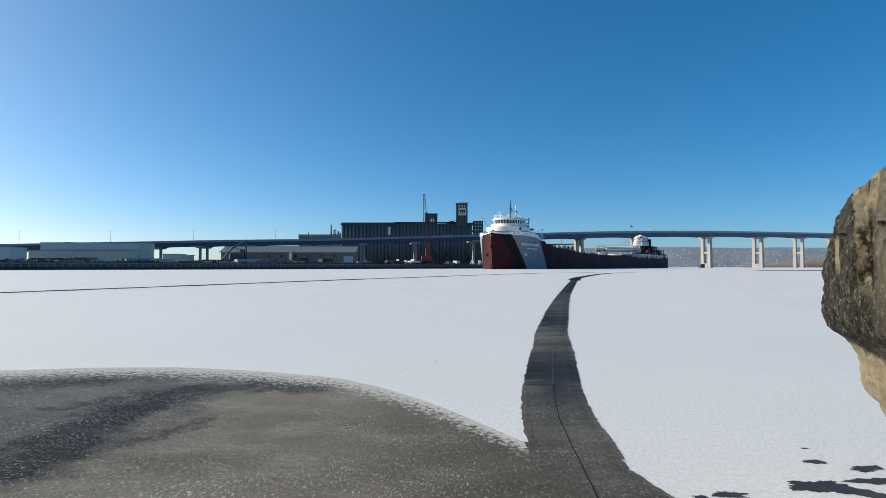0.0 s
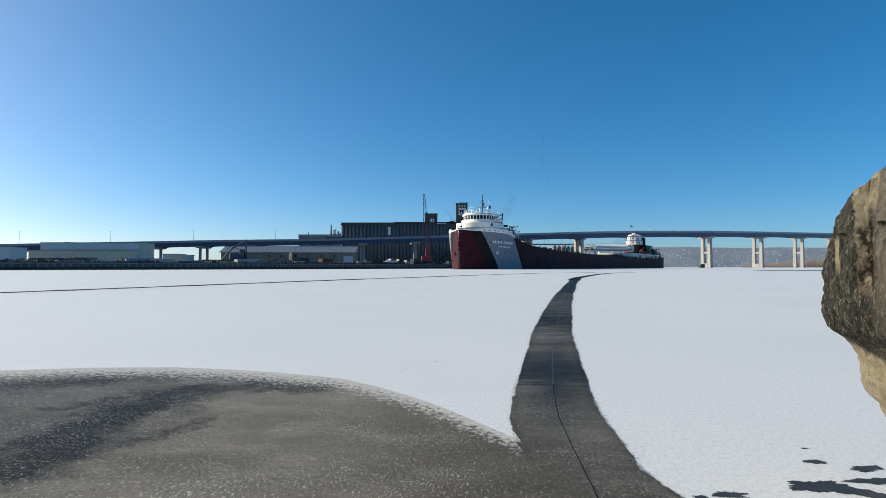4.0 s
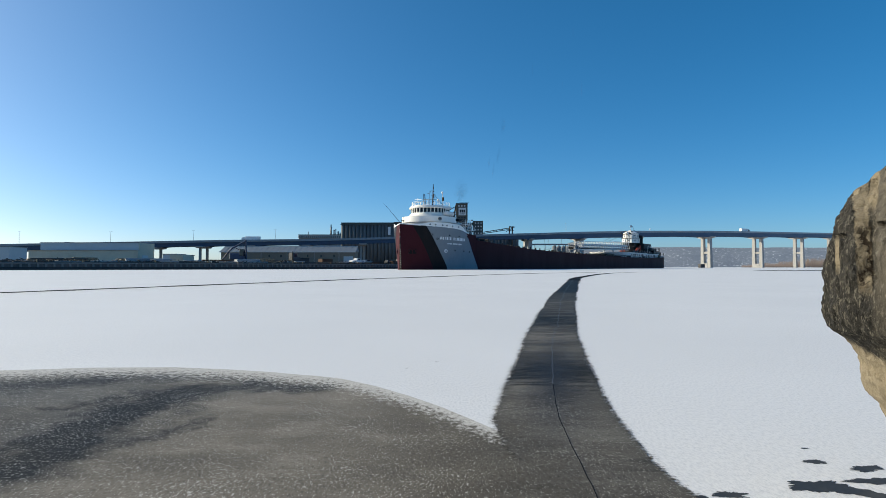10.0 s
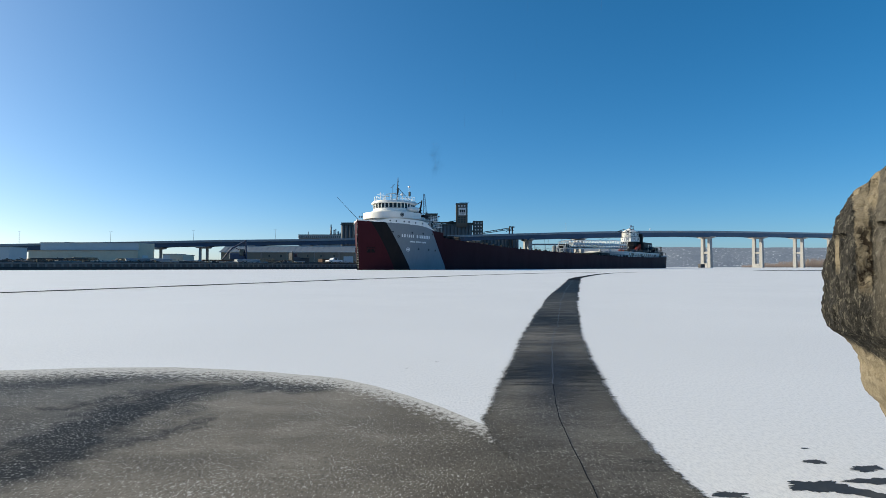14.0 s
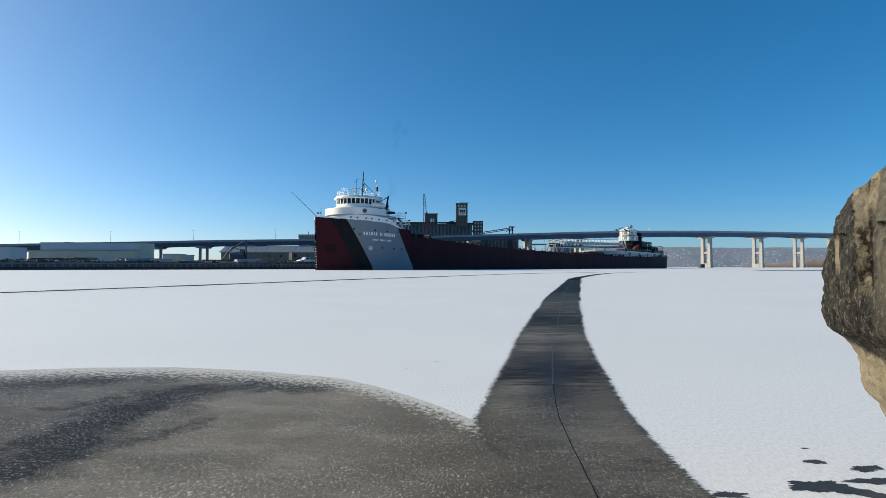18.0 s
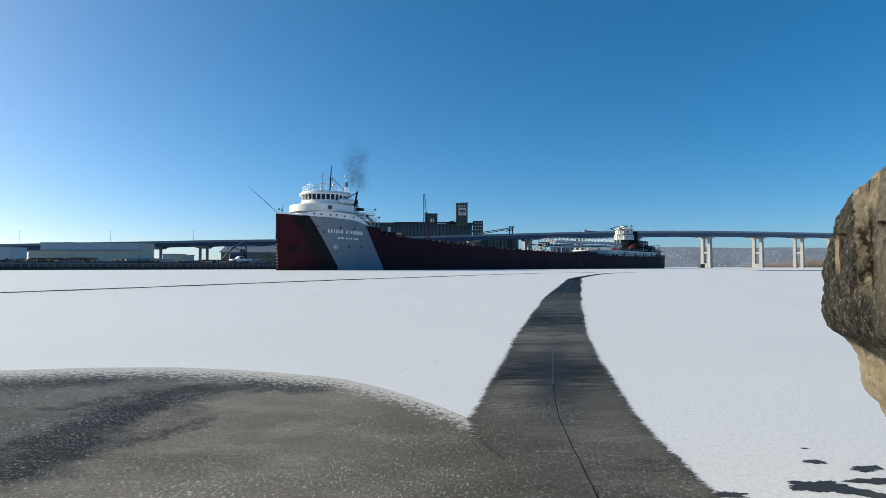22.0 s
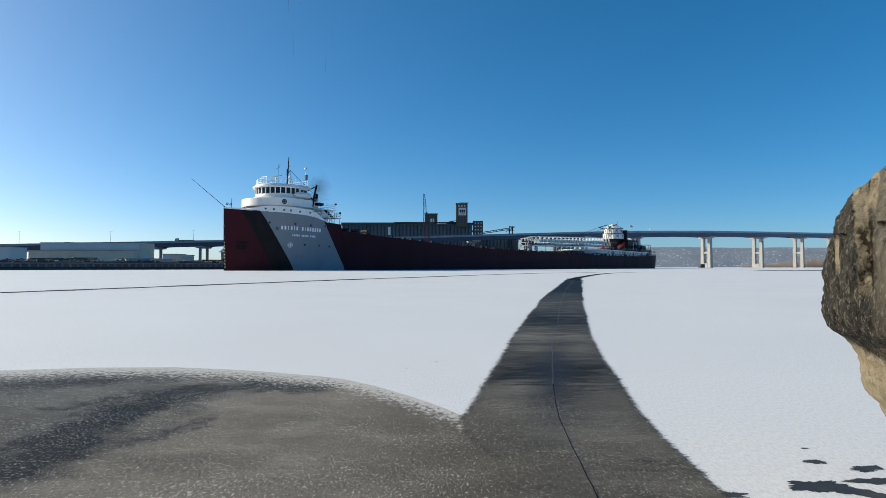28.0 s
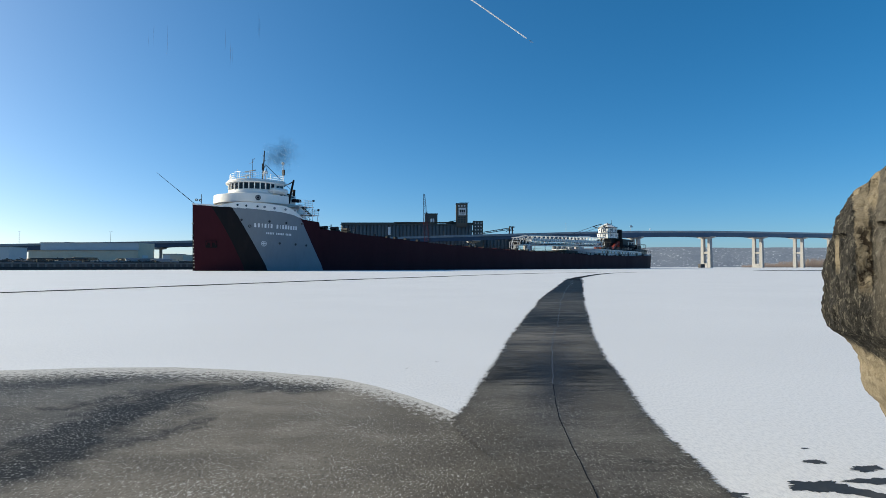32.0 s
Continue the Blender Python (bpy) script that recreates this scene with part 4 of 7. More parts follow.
    part("texas_deck", prism(bmesh.new(), ccw(dshape(11.0, 6.35, 16.6)), 11.5, 11.62), WHITE, ship)
    tex = part("texas_bulwark", ring_wall(ccw(dshape(11.0, 6.35, 13.6)), 11.62, 12.85, 0.14), WHITE, ship, "white rounded bulwark", True)
    part("texas_house", prism(bmesh.new(), ccw(dshape(11.45, 4.9, 16.2)), 11.62, 13.3), WHITE, ship, "", True)
    ph = part("pilothouse", prism(bmesh.new(), ccw(dshape(11.45, 4.42, 14.2)), 12.9, 13.92), WHITE, ship, "white round-fronted pilothouse", True)
    m = on_hull(9, 9)
    t = radians(62)
    n = Vector((-math.cos(t), -math.sin(t), 0))
    m = Matrix((Vector((math.sin(t), -math.cos(t), 0)), n, Vector((0, 0, 1)))).transposed().to_4x4()
    m.translation = (Vector((11.0, 0, 12.2)) + n * 6.4) * K - low
    seal = put("seal", disc(0.46, 0.04, 18), STEEL, ship, m, "round dark emblem")
    part("seal_face", disc(0.34, 0.05, 18, 0.2), GREY, seal)
    # window band: posts between panes
    n_pane = 17
    for k in range(n_pane + 1):
        t = radians(-100 + 200 * k / n_pane)
        c, s = -math.cos(t), math.sin(t)
        x, y = 11.45 + 4.4 * c, 4.4 * s
        if abs(t) > math.pi / 2:
            x, y = 11.45 + 4.4 * (abs(t) - math.pi / 2), math.copysign(4.4, s)
        put("window_post", boxb(-0.09, 0.09, -0.09, 0.09, 0, 1.2), WHITE, ph, pose(x * K, y * K, 13.9 * K - DROP, 0, 0, math.degrees(math.atan2(y, x - 11.45))))
        if k < n_pane:
            t2 = radians(-100 + 200 * (k + 1) / n_pane)
            q = []
            for tt in (t, t2):
                px_, py_ = 11.45 - 4.34 * math.cos(tt), 4.34 * math.sin(tt)
                q.append((px_, py_))
            bm = bmesh.new()
            v = [bm.verts.new((*p, z)) for p, z in ((q[0], 13.95), (q[1], 13.95), (q[1], 14.98), (q[0], 14.98))]
            bm.faces.new(v)
            bmesh.ops.solidify(bm, geom=bm.faces[:], thickness=0.04)
            part("pane", bm, GLASS, ph)
    part("back_wall", boxb(12.4, 14.2, -4.3, 4.3, 13.9, 15.0), WHITE, ph)
    for k in range(2):
        part("pane", boxb(12.6 + 0.75 * k, 13.2 + 0.75 * k, -4.36, -4.28, 14.1, 14.8), GLASS, ph)
    roof = prism(bmesh.new(), ccw(dshape(11.45, 4.85, 14.5)), 15.0, 15.28)
    part("roof", roof, WHITE, ph, "white overhanging roof", True)
    part("roof_crown", prism(bmesh.new(), ccw(dshape(11.45, 4.5, 14.3)), 15.28, 15.62), WHITE, ph, "", True)
    # bridge wing behind the wheelhouse
    for sg in (-1, 1):
        y0, y1 = sorted((sg * 4.2, sg * 5.9))
        part("wing_bulwark", boxb(10.9, 14.1, y0, y1, 13.25, 14.2, 0.35), WHITE, ship, "white bridge wing")
        for x in (12.9, 13.7, 14.5, 15.3):
            part("wing_window", boxb(x, x + 0.5, sg * 4.92 - 0.03, sg * 4.92 + 0.03, 12.9, 13.2), GLASS, ship)
    pts = [(11.45 - 4.2 * math.cos(radians(a)), 4.2 * math.sin(radians(a))) for a in range(-90, 91, 18)]
    railing(ph, [(14.2, -4.2), (13.0, -4.2)] + pts + [(13.0, 4.2), (14.2, 4.2)], 15.62, 1.0, True)
    # masts, radars and aerials on the roof
    mast = part("mast", rod(bmesh.new(), (12.85, 0, 15.6), (13.25, 0, 21.4), 0.17, 8, 0.08), STEEL, ship, "raked black signal mast")
    bm = bmesh.new()
    for z, w in ((17.6, 0.9), (18.7, 0.6), (19.7, 0.35)):
        rod(bm, (13.3, -w, z), (13.3, w, z), 0.05, 5)
    rod(bm, (12.2, -0.9, 18.2), (13.3, 0, 18.4), 0.05, 5)
    rod(bm, (12.2, -0.9, 17.7), (12.2, -0.9, 18.9), 0.12, 6)
    part("yard", bm, STEEL, mast)
    for z in (16.9, 18.4, 19.4, 20.3):
        part("signal_lamp", rod(bmesh.new(), (13.0, -0.2, z), (13.0, -0.2, z + 0.28), 0.12, 6), STEEL, mast)
    bm = bmesh.new()
    rod(bm, (13.45, 0, 19.0), (18.6, -1.2, 14.6), 0.05, 4)
    rod(bm, (13.45, 0, 19.0), (15.6, 1.5, 15.7), 0.03, 4)
    part("stay", bm, STEEL, mast)
    ws = [("radar", 9.7, -1.0, 1.6), ("radar", 11.2, 2.4, 1.3)]
    for name, x, y, h in ws:
        rd = part("radar", rod(bmesh.new(), (x, y, 15.6), (x, y, 15.6 + h), 0.14, 8, 0.1), WHITE, ship)
        part("scanner", boxb(x - 0.12, x + 0.12, y - 1.5, y + 1.5, 15.6 + h, 15.72 + h, 0.04), GREY, rd)
    dome = part("satellite_dome", rod(bmesh.new(), (11.6, -2.6, 15.6), (11.6, -2.6, 16.9), 0.09, 6), WHITE, ship)
    bm = bmesh.new()
    bmesh.ops.create_uvsphere(bm, u_segments=12, v_segments=8, radius=0.34, matrix=Matrix.Translation((11.6, -2.6, 17.1)))
    part("dome", bm, WHITE, dome, "", True)
    an = part("aerial", rod(bmesh.new(), (9.9, -1.3, 15.6), (9.9, -1.3, 19.3), 0.035, 5), STEEL, ship)
    bm = rod(rod(bmesh.new(), (9.9, -1.7, 18.8), (9.9, -0.5, 18.6), 0.035, 4), (9.9, -1.9, 19.4), (9.9, -1.3, 18.9), 0.03, 4)
    part("wind_vane", bm, STEEL, an)
    an = part("aerial", rod(bmesh.new(), (9.0, 1.6, 15.6), (9.0, 1.6, 17.7), 0.04, 5), WHITE, ship)
    part("cross_bar", rod(bmesh.new(), (8.7, 0.2, 17.2), (8.9, 2.4, 17.3), 0.04, 4), WHITE, an)
    (s, z) = 17.26, 19.75
    am = part("aft_mast", rod(bmesh.new(), (s, 0, 12.9), (s, 0, z), 0.11, 8, 0.06), WHITE, ship, "slender white mast")
    bm = bmesh.new()
    bmesh.ops.create_uvsphere(bm, u_segments=10, v_segments=6, radius=0.28, matrix=Matrix.Translation((s, 0, z)))
    part("mast_globe", bm, WHITE, am, "", True)
    part("mast_box", boxb(s - 0.15, s + 0.15, -0.4, 0.1, z - 2.2, z - 1.2, 0.04), STEEL, am)
    # black stores davit and the exhaust beside it
    dv = part("davit", rod(rod(bmesh.new(), (14.5, -5.1, 11.7), (15.6, -5.1, 16.0), 0.22, 8, 0.17), (15.5, -5.0, 15.7), (14.2, -4.2, 14.8), 0.1, 5), BLACK, ship, "black raked davit")
    part("davit_arm", rod(rod(bmesh.new(), (15.2, -4.0, 11.6), (15.3, -4.0, 13.7), 0.22, 6), (15.3, -4.0, 13.4), (16.3, -4.6, 13.9), 0.09, 5), BLACK, dv)
    part("exhaust_pipe", rod(bmesh.new(), (16.6, -3.4, 9.0), (16.9, -3.6, 14.6), 0.26, 10), BLACK, ship, "black thruster exhaust pipe")
    aft_house = part("aft_house", boxb(15.2, 18.6, -5.0, 5.0, 8.2, 11.4, 0.1), WHITE, ship, "white house behind the pilothouse")
    part("storage_box", boxb(14.9, 16.3, -6.4, -5.4, 12.1, 12.6, 0.06), BLACK, ship)
    # open platform with ladders at the break of the deck
    LAYOUT[0] = Matrix.Scale(K, 4)
    plat = part("platform", boxb(13.6, 16.6, -9.2, -5.0, 10.75, 10.85), WHITE, ship, "white open side platform")
    part("lower_platform", boxb(14.6, 17.9, -9.2, -7.0, 9.45, 9.55), WHITE, plat)
    railing(plat, [(14.7, -9.1), (15.7, -9.1), (16.8, -9.1), (17.8, -9.1), (17.8, -8.1), (17.8, -7.1)], 9.55, 0.9)
    for x in (13.8, 15.3, 16.5):
        for y in (-9.0, -5.3):
            part("post", rod(bmesh.new(), (x, y, 8.3), (x, y, 10.8), 0.055, 6), WHITE, plat)
    part("post", rod(bmesh.new(), (17.7, -9.0, 6.9), (17.7, -9.0, 9.5), 0.055, 6), WHITE, plat)
    railing(plat, [(13.7, -9.1), (14.6, -9.1), (15.5, -9.1), (16.5, -9.1), (16.5, -7.2), (16.5, -5.2)], 10.85)
    part("stair", boxb(-1.3, 1.3, -8.9, -8.2, -0.05, 0.05, 0, Matrix.Translation((15.6, 0, 10.1)) @ Matrix.Rotation(radians(32), 4, "Y")), STEEL, plat)
    part("locker", boxb(15.0, 16.3, -6.9, -5.6, 8.4, 9.4, 0.05), STEEL, plat)
    bm = bmesh.new()
    rod(bm, (16.4, -9.0, 8.4), (13.9, -9.0, 10.7), 0.045, 4)
    rod(bm, (13.9, -8.6, 8.4), (16.4, -8.6, 10.7), 0.045, 4)
    part("brace", bm, WHITE, plat)
    ld = part("ladder", bmesh.new(), WHITE, plat)
    bm = bmesh.new()
    for y in (-8.9, -8.3):
        rod(bm, (17.9, y, 6.9), (17.5, y, 10.2), 0.05, 4)
    for k in range(9):
        rod(bm, (17.87 - 0.045 * k, -8.9, 7.2 + 0.36 * k), (17.87 - 0.045 * k, -8.3, 7.2 + 0.36 * k), 0.035, 4)
    bm.to_mesh(ld.data)
    bm.free()
    for x, z, h in ((17.7, 9.6, 0.7), (16.6, 10.8, 1.0)):
        part("deck_lamp", boxb(x - 0.15, x + 0.15, -9.3, -9.0, z + h, z + h + 0.3, 0.03), STEEL, plat)
    # winches and bitts behind the break
    for x, y in ((19.6, -8.4), (22, -8.6), (25, -8.2)):
        w = part("winch", rod(bmesh.new(), (x, y - 0.8, 7.5), (x, y + 0.8, 7.5), 0.34, 10), STEEL, ship)
        part("winch_frame", boxb(x - 0.5, x + 0.5, y - 1.0, y + 1.0, 6.4, 7.2, 0.05), STEEL, w)
    railing(ship, [(18.5 + 1.5 * k, -9.6) for k in range(6)], 6.7, 1.0, False, STEEL)


def ease_pair(a, b, f):
    return a[0] + (b[0] - a[0]) * f, a[1] + (b[1] - a[1]) * f


BOOM = surface("grey_white_boom_paint", (0.42, 0.45, 0.48), 0.5, 0, 0.12, 0.6, 0.3, (0.30, 0.27, 0.24))
TURNRED = surface("dull_red_machinery_paint", (0.25, 0.032, 0.022), 0.6, 0, 0.25, 0.6, 0.4, (0.05, 0.02, 0.02))


def build_midships():
    # hatches along the deck, with low coamings, and the fence wires at the side
    bm = boxb(0, 4.6, -7.2, 7.2, 0, 0.75, 0.08)
    first = part("hatch_cover", bm, RED, ship)
    zat = lambda s: (ease(SHEER_AFT, s) - 0.25) / 1.055
    first.location = (36, 0, zat(38) * 1.055)
    for k in range(1, 17):
        o = new("hatch_cover", first.data)
        o.parent = ship
        o.location = (36 + 7.3 * k, 0, zat(38 + 7.3 * k) * 1.055)
    # small fittings along the sheer line
    rng = random.Random(3)
    for k in range(46):
        s = 33 + 3.35 * k + rng.uniform(-0.8, 0.8)
        z = zat(s) + 0.2
        kind = rng.random()
        if kind < 0.6:
            part("bitt", rod(bmesh.new(), (s, -10.1, z), (s, -10.1, z + rng.uniform(0.35, 0.7)), 0.2, 6), STEEL, ship)
        elif kind < 0.85:
            part("vent", boxb(s, s + 0.8, -9.9, -9.2, z, z + rng.uniform(0.4, 0.7), 0.08), STEEL, ship)
        else:
            part("deck_locker", boxb(s, s + 1.4, -9.6, -8.9, z, z + 0.5, 0.06), STEEL, ship)
    run = [(60 + 8 * k, -10.25) for k in range(12)]
    for a, b in zip(run, run[1:]):
        bm = bmesh.new()
        for h in (0.55, 1.0):
            rod(bm, (*a, zat(a[0]) + 0.2 + h), (*b, zat(b[0]) + 0.2 + h), 0.025, 3)
        rod(bm, (*a, zat(a[0])), (*a, zat(a[0]) + 1.2), 0.04, 4)
        part("fence_wire", bm, STEEL, ship)
    # unloading boom lying forward along the deck
    boom = part("unloading_boom", lattice((113.5, 0, 8.2), (180, 0, 9.5), 3.2, 2.4, 3.2, 20, 0.13, 0.095), WHITE, ship, "white lattice unloading boom")
    lift = lambda x: 8.2 + 1.3 * (x - 113.5) / 66.5
    def along(x0, x1, y0, y1, z0, z1):
        """A straight member that follows the slope of the boom."""
        bm = bmesh.new()
        vs = [bm.verts.new((x, y, lift(x) + z)) for x in (x0, x1) for y, z in ((y0, z0), (y1, z0), (y1, z1), (y0, z1))]
        for j in range(4):
            bm.faces.new((vs[j], vs[j + 4], vs[(j + 1) % 4 + 4], vs[(j + 1) % 4]))
        bm.faces.new(vs[:4])
        bm.faces.new(vs[4:][::-1])
        bmesh.ops.recalc_face_normals(bm, faces=bm.faces[:])
        return bm
    part("belt_cover", along(116, 177, -1.25, 1.25, 0.75, 1.75), BOOM, boom, "pale grey conveyor belt cover")
    part("belt_trough", along(112, 178, -1.4, 1.4, -0.12, 0.32), STEEL, boom, "dark belt trough")
    for y in (-2.05, 1.75):
        part("walkway", along(109, 177, y, y + 0.3, -0.34, -0.20), STEEL, boom)
        part("side_beam", along(109, 177, y, y + 0.3, -0.72, -0.46), WHITE, boom)
    for k in range(34):
        x = 110 + 2 * k
        part("beam_hanger", rod(bmesh.new(), (x, -1.9, lift(x) - 0.6), (x, -1.9, lift(x) + 0.1), 0.06, 4), BOOM, boom)
    part("boom_nose", lattice((107.0, 0, 7.5), (113.5, 0, 8.0), 2.9, 2.2, 2.6, 3, 0.13, 0.10), BOOM, boom)
    for x in (108.6, 110.2):
        part("head_pulley", rod(bmesh.new(), (x, -1.5, 8.3), (x, 1.5, 8.3), 0.75, 12), STEEL, boom, "dark belt pulley")
    bm = along(154, 164, -1.7, -1.4, 3.05, 3.25)
    rod(bm, (154, -1.55, lift(154) + 3.1), (150, -1.55, lift(150) + 2.6), 0.12, 4)
    part("service_platform", bm, WHITE, boom)
    for x in (110.6, 152.0):
        for yy in (-2.5, 2.0):
            part("boom_rest", boxb(x, x + 1.3, yy, yy + 0.6, 4.6, lift(x) - 0.7, 0.05), BOOM, ship)
    part("hatch_crane", boxb(131, 141, -6.5, 6.5, 5.0, 6.3, 0.15), STEEL, ship, "dark hatch crane parked across the deck")
    bm = bmesh.new()
    for x in (105.6, 106.8, 108.0):
        for y in (-1.4, 1.4):
            rod(bm, (x, y, 6.2), (x, y, 8.4), 0.09, 4)
        rod(bm, (x, -1.4, 8.4), (x, 1.4, 8.4), 0.08, 4)
        rod(bm, (x, -1.4, 6.2), (x, 1.4, 6.2), 0.08, 4)
    for y in (-1.4, 1.4):
        rod(bm, (105.6, y, 8.4), (108.0, y, 8.4), 0.08, 4)
        rod(bm, (105.6, y, 7.3), (108.0, y, 7.3), 0.08, 4)
    part("discharge_cage", bm, BOOM, boom)


def loft_arm(cx):
    """Box-section slewing arm: a raked beam, a knee and a short strut on each side."""
    bm = bmesh.new()
    for y in (-4.6, 3.4):
        for a, b, deep in (((cx - 5, 8.6), (cx + 1.5, 10.9), 1.0), ((cx + 1.5, 10.9), (cx + 6.0, 9.0), 1.3), ((cx + 1.2, 10.6), (cx + 2.2, 8.0), 0.8)):
            a, b = Vector((a[0], 0, a[1])), Vector((b[0], 0, b[1]))
            lift = (b - a).normalized().cross(Vector((0, 1, 0))) * deep / 2
            ring = [a - lift, b - lift, b + lift, a + lift]
            vs = [bm.verts.new(p + Vector((0, yy, 0))) for yy in (y, y + 0.9) for p in ring]
            for f in ((0, 1, 2, 3), (7, 6, 5, 4), (0, 4, 5, 1), (1, 5, 6, 2), (2, 6, 7, 3), (3, 7, 4, 0)):
                bm.faces.new([vs[i] for i in f])
    rod(bm, (cx + 1, -4.2, 10.2), (cx + 1, 3.6, 10.2), 0.5, 8)
    bmesh.ops.recalc_face_normals(bm, faces=bm.faces[:])
    return bm


def build_stern():
    zd = 5.0
    # unloading tower: an eight-sided hopper house with a hipped roof on a red turntable
    cx = 187.6
    out = [(cx + 4.5 * math.cos(radians(22.5 + 45 * k)), 4.5 * math.sin(radians(22.5 + 45 * k))) for k in range(8)]
    tower = part("hopper_house", prism(bmesh.new(), out, 12.6, 14.75), WHITE, ship, "white eight-sided hopper house")
    ring = lambda r, z: [(cx + r * math.cos(radians(22.5 + 45 * k)), r * math.sin(radians(22.5 + 45 * k)), z) for k in range(8)]
    part("upper_tier", prism(bmesh.new(), [p[:2] for p in ring(4.05, 0)], 14.95, 17.0), WHITE, tower)
    part("tier_ledge", prism(bmesh.new(), [p[:2] for p in ring(4.95, 0)], 14.75, 14.95), STEEL, tower, "dark ledge between the tiers")
    part("foot_ledge", prism(bmesh.new(), [p[:2] for p in ring(4.8, 0)], 12.42, 12.6), STEEL, tower)
    bm = bmesh.new()
    eave = [bm.verts.new(p) for p in ring(4.55, 17.14)]
    peak = [bm.verts.new((cx + (p[0] - cx) * 1.0 - 0.5, p[1], p[2])) for p in ring(0.8, 18.9)]
    for k in range(8):
        bm.faces.new((eave[k], eave[(k + 1) % 8], peak[(k + 1) % 8], peak[k]))
    bm.faces.new(peak)
    bm.faces.new(eave[::-1])
    part("hipped_roof", bm, WHITE, tower)
    part("eave", prism(bmesh.new(), [p[:2] for p in ring(4.6, 0)], 17.0, 17.14), STEEL, tower, "dark roof edge")
    for k in range(8):
        t0, t1 = radians(22.5 + 45 * k), radians(67.5 + 45 * k)
        for r, z0, z1, gaps in ((4.5, 12.9, 14.5, (0.04, 0.36, 0.68)), (4.05, 15.2, 16.7, (0.06, 0.37, 0.68))):
            at = lambda f, up, off=0.03: Vector((cx + (r + off) * ((1 - f) * math.cos(t0) + f * math.cos(t1)), (r + off) * ((1 - f) * math.sin(t0) + f * math.sin(t1)), up))
            for f in gaps:
                part("wall_panel", rod(bmesh.new(), at(f, z0), at(f, z1), 0.07, 4), STEEL, tower, "dark joint strip")
            bm = bmesh.new()
            vs = [bm.verts.new(at(f, z, off)) for off in (0.0, 0.06) for f, z in ((0.44, z0 + 0.6), (0.60, z0 + 0.6), (0.60, z1 - 0.35), (0.44, z1 - 0.35))]
            for face in ((3, 2, 1, 0), (4, 5, 6, 7), (0, 1, 5, 4), (1, 2, 6, 5), (2, 3, 7, 6), (3, 0, 4, 7)):
                bm.faces.new([vs[i] for i in face])
            bmesh.ops.recalc_face_normals(bm, faces=bm.faces[:])
            part("shutter", bm, GREY, tower)
    part("lean_to", boxb(cx + 3.8, cx + 8.6, -3.2, 3.2, 12.4, 14.6, 0.1), WHITE, tower, "white lean-to on the hopper house")
    part("top_lamp", rod(bmesh.new(), (cx, 0, 18.7), (cx, 0, 19.3), 0.3, 8), STEEL, tower)
    bm = bmesh.new()
    for y in (-2.2, 2.2):
        rod(bm, (cx - 4.5, y, 16.8), (cx - 11, y, 17.2), 0.2, 5)
        rod(bm, (cx - 11, y, 17.2), (cx - 1, y, 18.8), 0.16, 5)
        rod(bm, (cx - 11, y, 17.2), (cx - 38, y * 0.6, 12.2), 0.07, 4)
    part("luffing_frame", bm, STEEL, tower, "dark luffing frame and pendants")
    part("chute", prism(bmesh.new(), [(cx - 3, -2.8), (cx + 3, -2.8), (cx + 3, 2.8), (cx - 3, 2.8)], 10.6, 12.42), STEEL, tower)
    part("turntable", rod(bmesh.new(), (cx - 1, 0, 8.0), (cx - 1, 0, 10.8), 2.6, 18), STEEL, ship, "dark boom turntable")
    part("turntable_arm", loft_arm(cx), TURNRED, ship, "dull red slewing arm")
    # deckhouses
    rounded = lambda grow: [(206 + grow, 9.0 + grow)] + [(153 - (7.5 + grow) * math.sin(radians(15 * k)), (9.0 + grow) * math.cos(radians(15 * k))) for k in range(13)] + [(206 + grow, -9.0 - grow)]
    # white house in the greyer boom paint, darkened for its shaded side
    lower = part("aft_deckhouse", prism(bmesh.new(), ccw(rounded(0)), zd, 7.0), BOOM, ship, "white after deckhouse with a rounded front")
    part("sill_band", prism(bmesh.new(), ccw(rounded(0.06)), 5.62, 5.78), STEEL, lower, "dark rubbing band")
    for x in (163, 176, 187.5, 198):
        part("door", boxb(x, x + 1.1, -9.1, -8.95, zd, 6.7, 0.02), STEEL, lower, "dark steel door")
    for x, l, h in ((166, 2.2, 0.9), (172, 1.2, 1.3), (177, 3.0, 0.7), (181.5, 1.0, 1.5)):
        part("deck_vent", boxb(x, x + l, -7.6, -6.2, 7.2, 7.2 + h, 0.15), STEEL, lower)
    for k in range(14):
        part("window", boxb(158 + 3.2 * k, 159.1 + 3.2 * k, -9.06, -8.96, 5.9, 6.6), GLASS, lower)
    part("deck_edge", prism(bmesh.new(), ccw(rounded(0.4)), 7.02, 7.2), WHITE, lower)
    stern_house = part("stern_house", boxb(200, 215, -8.6, 8.6, zd + 0.5, 8.4, 0.1), BLACK, ship, "dark stern house")
    for k in range(5):
        part("window", boxb(201.5 + 2.6 * k, 202.7 + 2.6 * k, -8.68, -8.55, 6.6, 7.5), GLASS, stern_house)
    part("upper_house", boxb(190, 204, -6.0, 6.0, 7.9, 12.4, 0.1), STEEL, ship, "dark engine casing")
    for k in range(5):
        part("window", boxb(189.3 + 2.5 * k, 190.4 + 2.5 * k, -6.58, -6.45, 8.9, 9.8), GLASS, ship)
    stack = part("funnel", rod(bmesh.new(), (191.6, -3.4, 7.6), (192.3, -3.4, 16.0), 1.7, 16, 1.5), BLACK, ship, "black funnel")
    part("funnel_cap", rod(bmesh.new(), (192.3, -3.4, 16.0), (192.3, -3.4, 16.5), 1.4, 12), STEEL, stack)
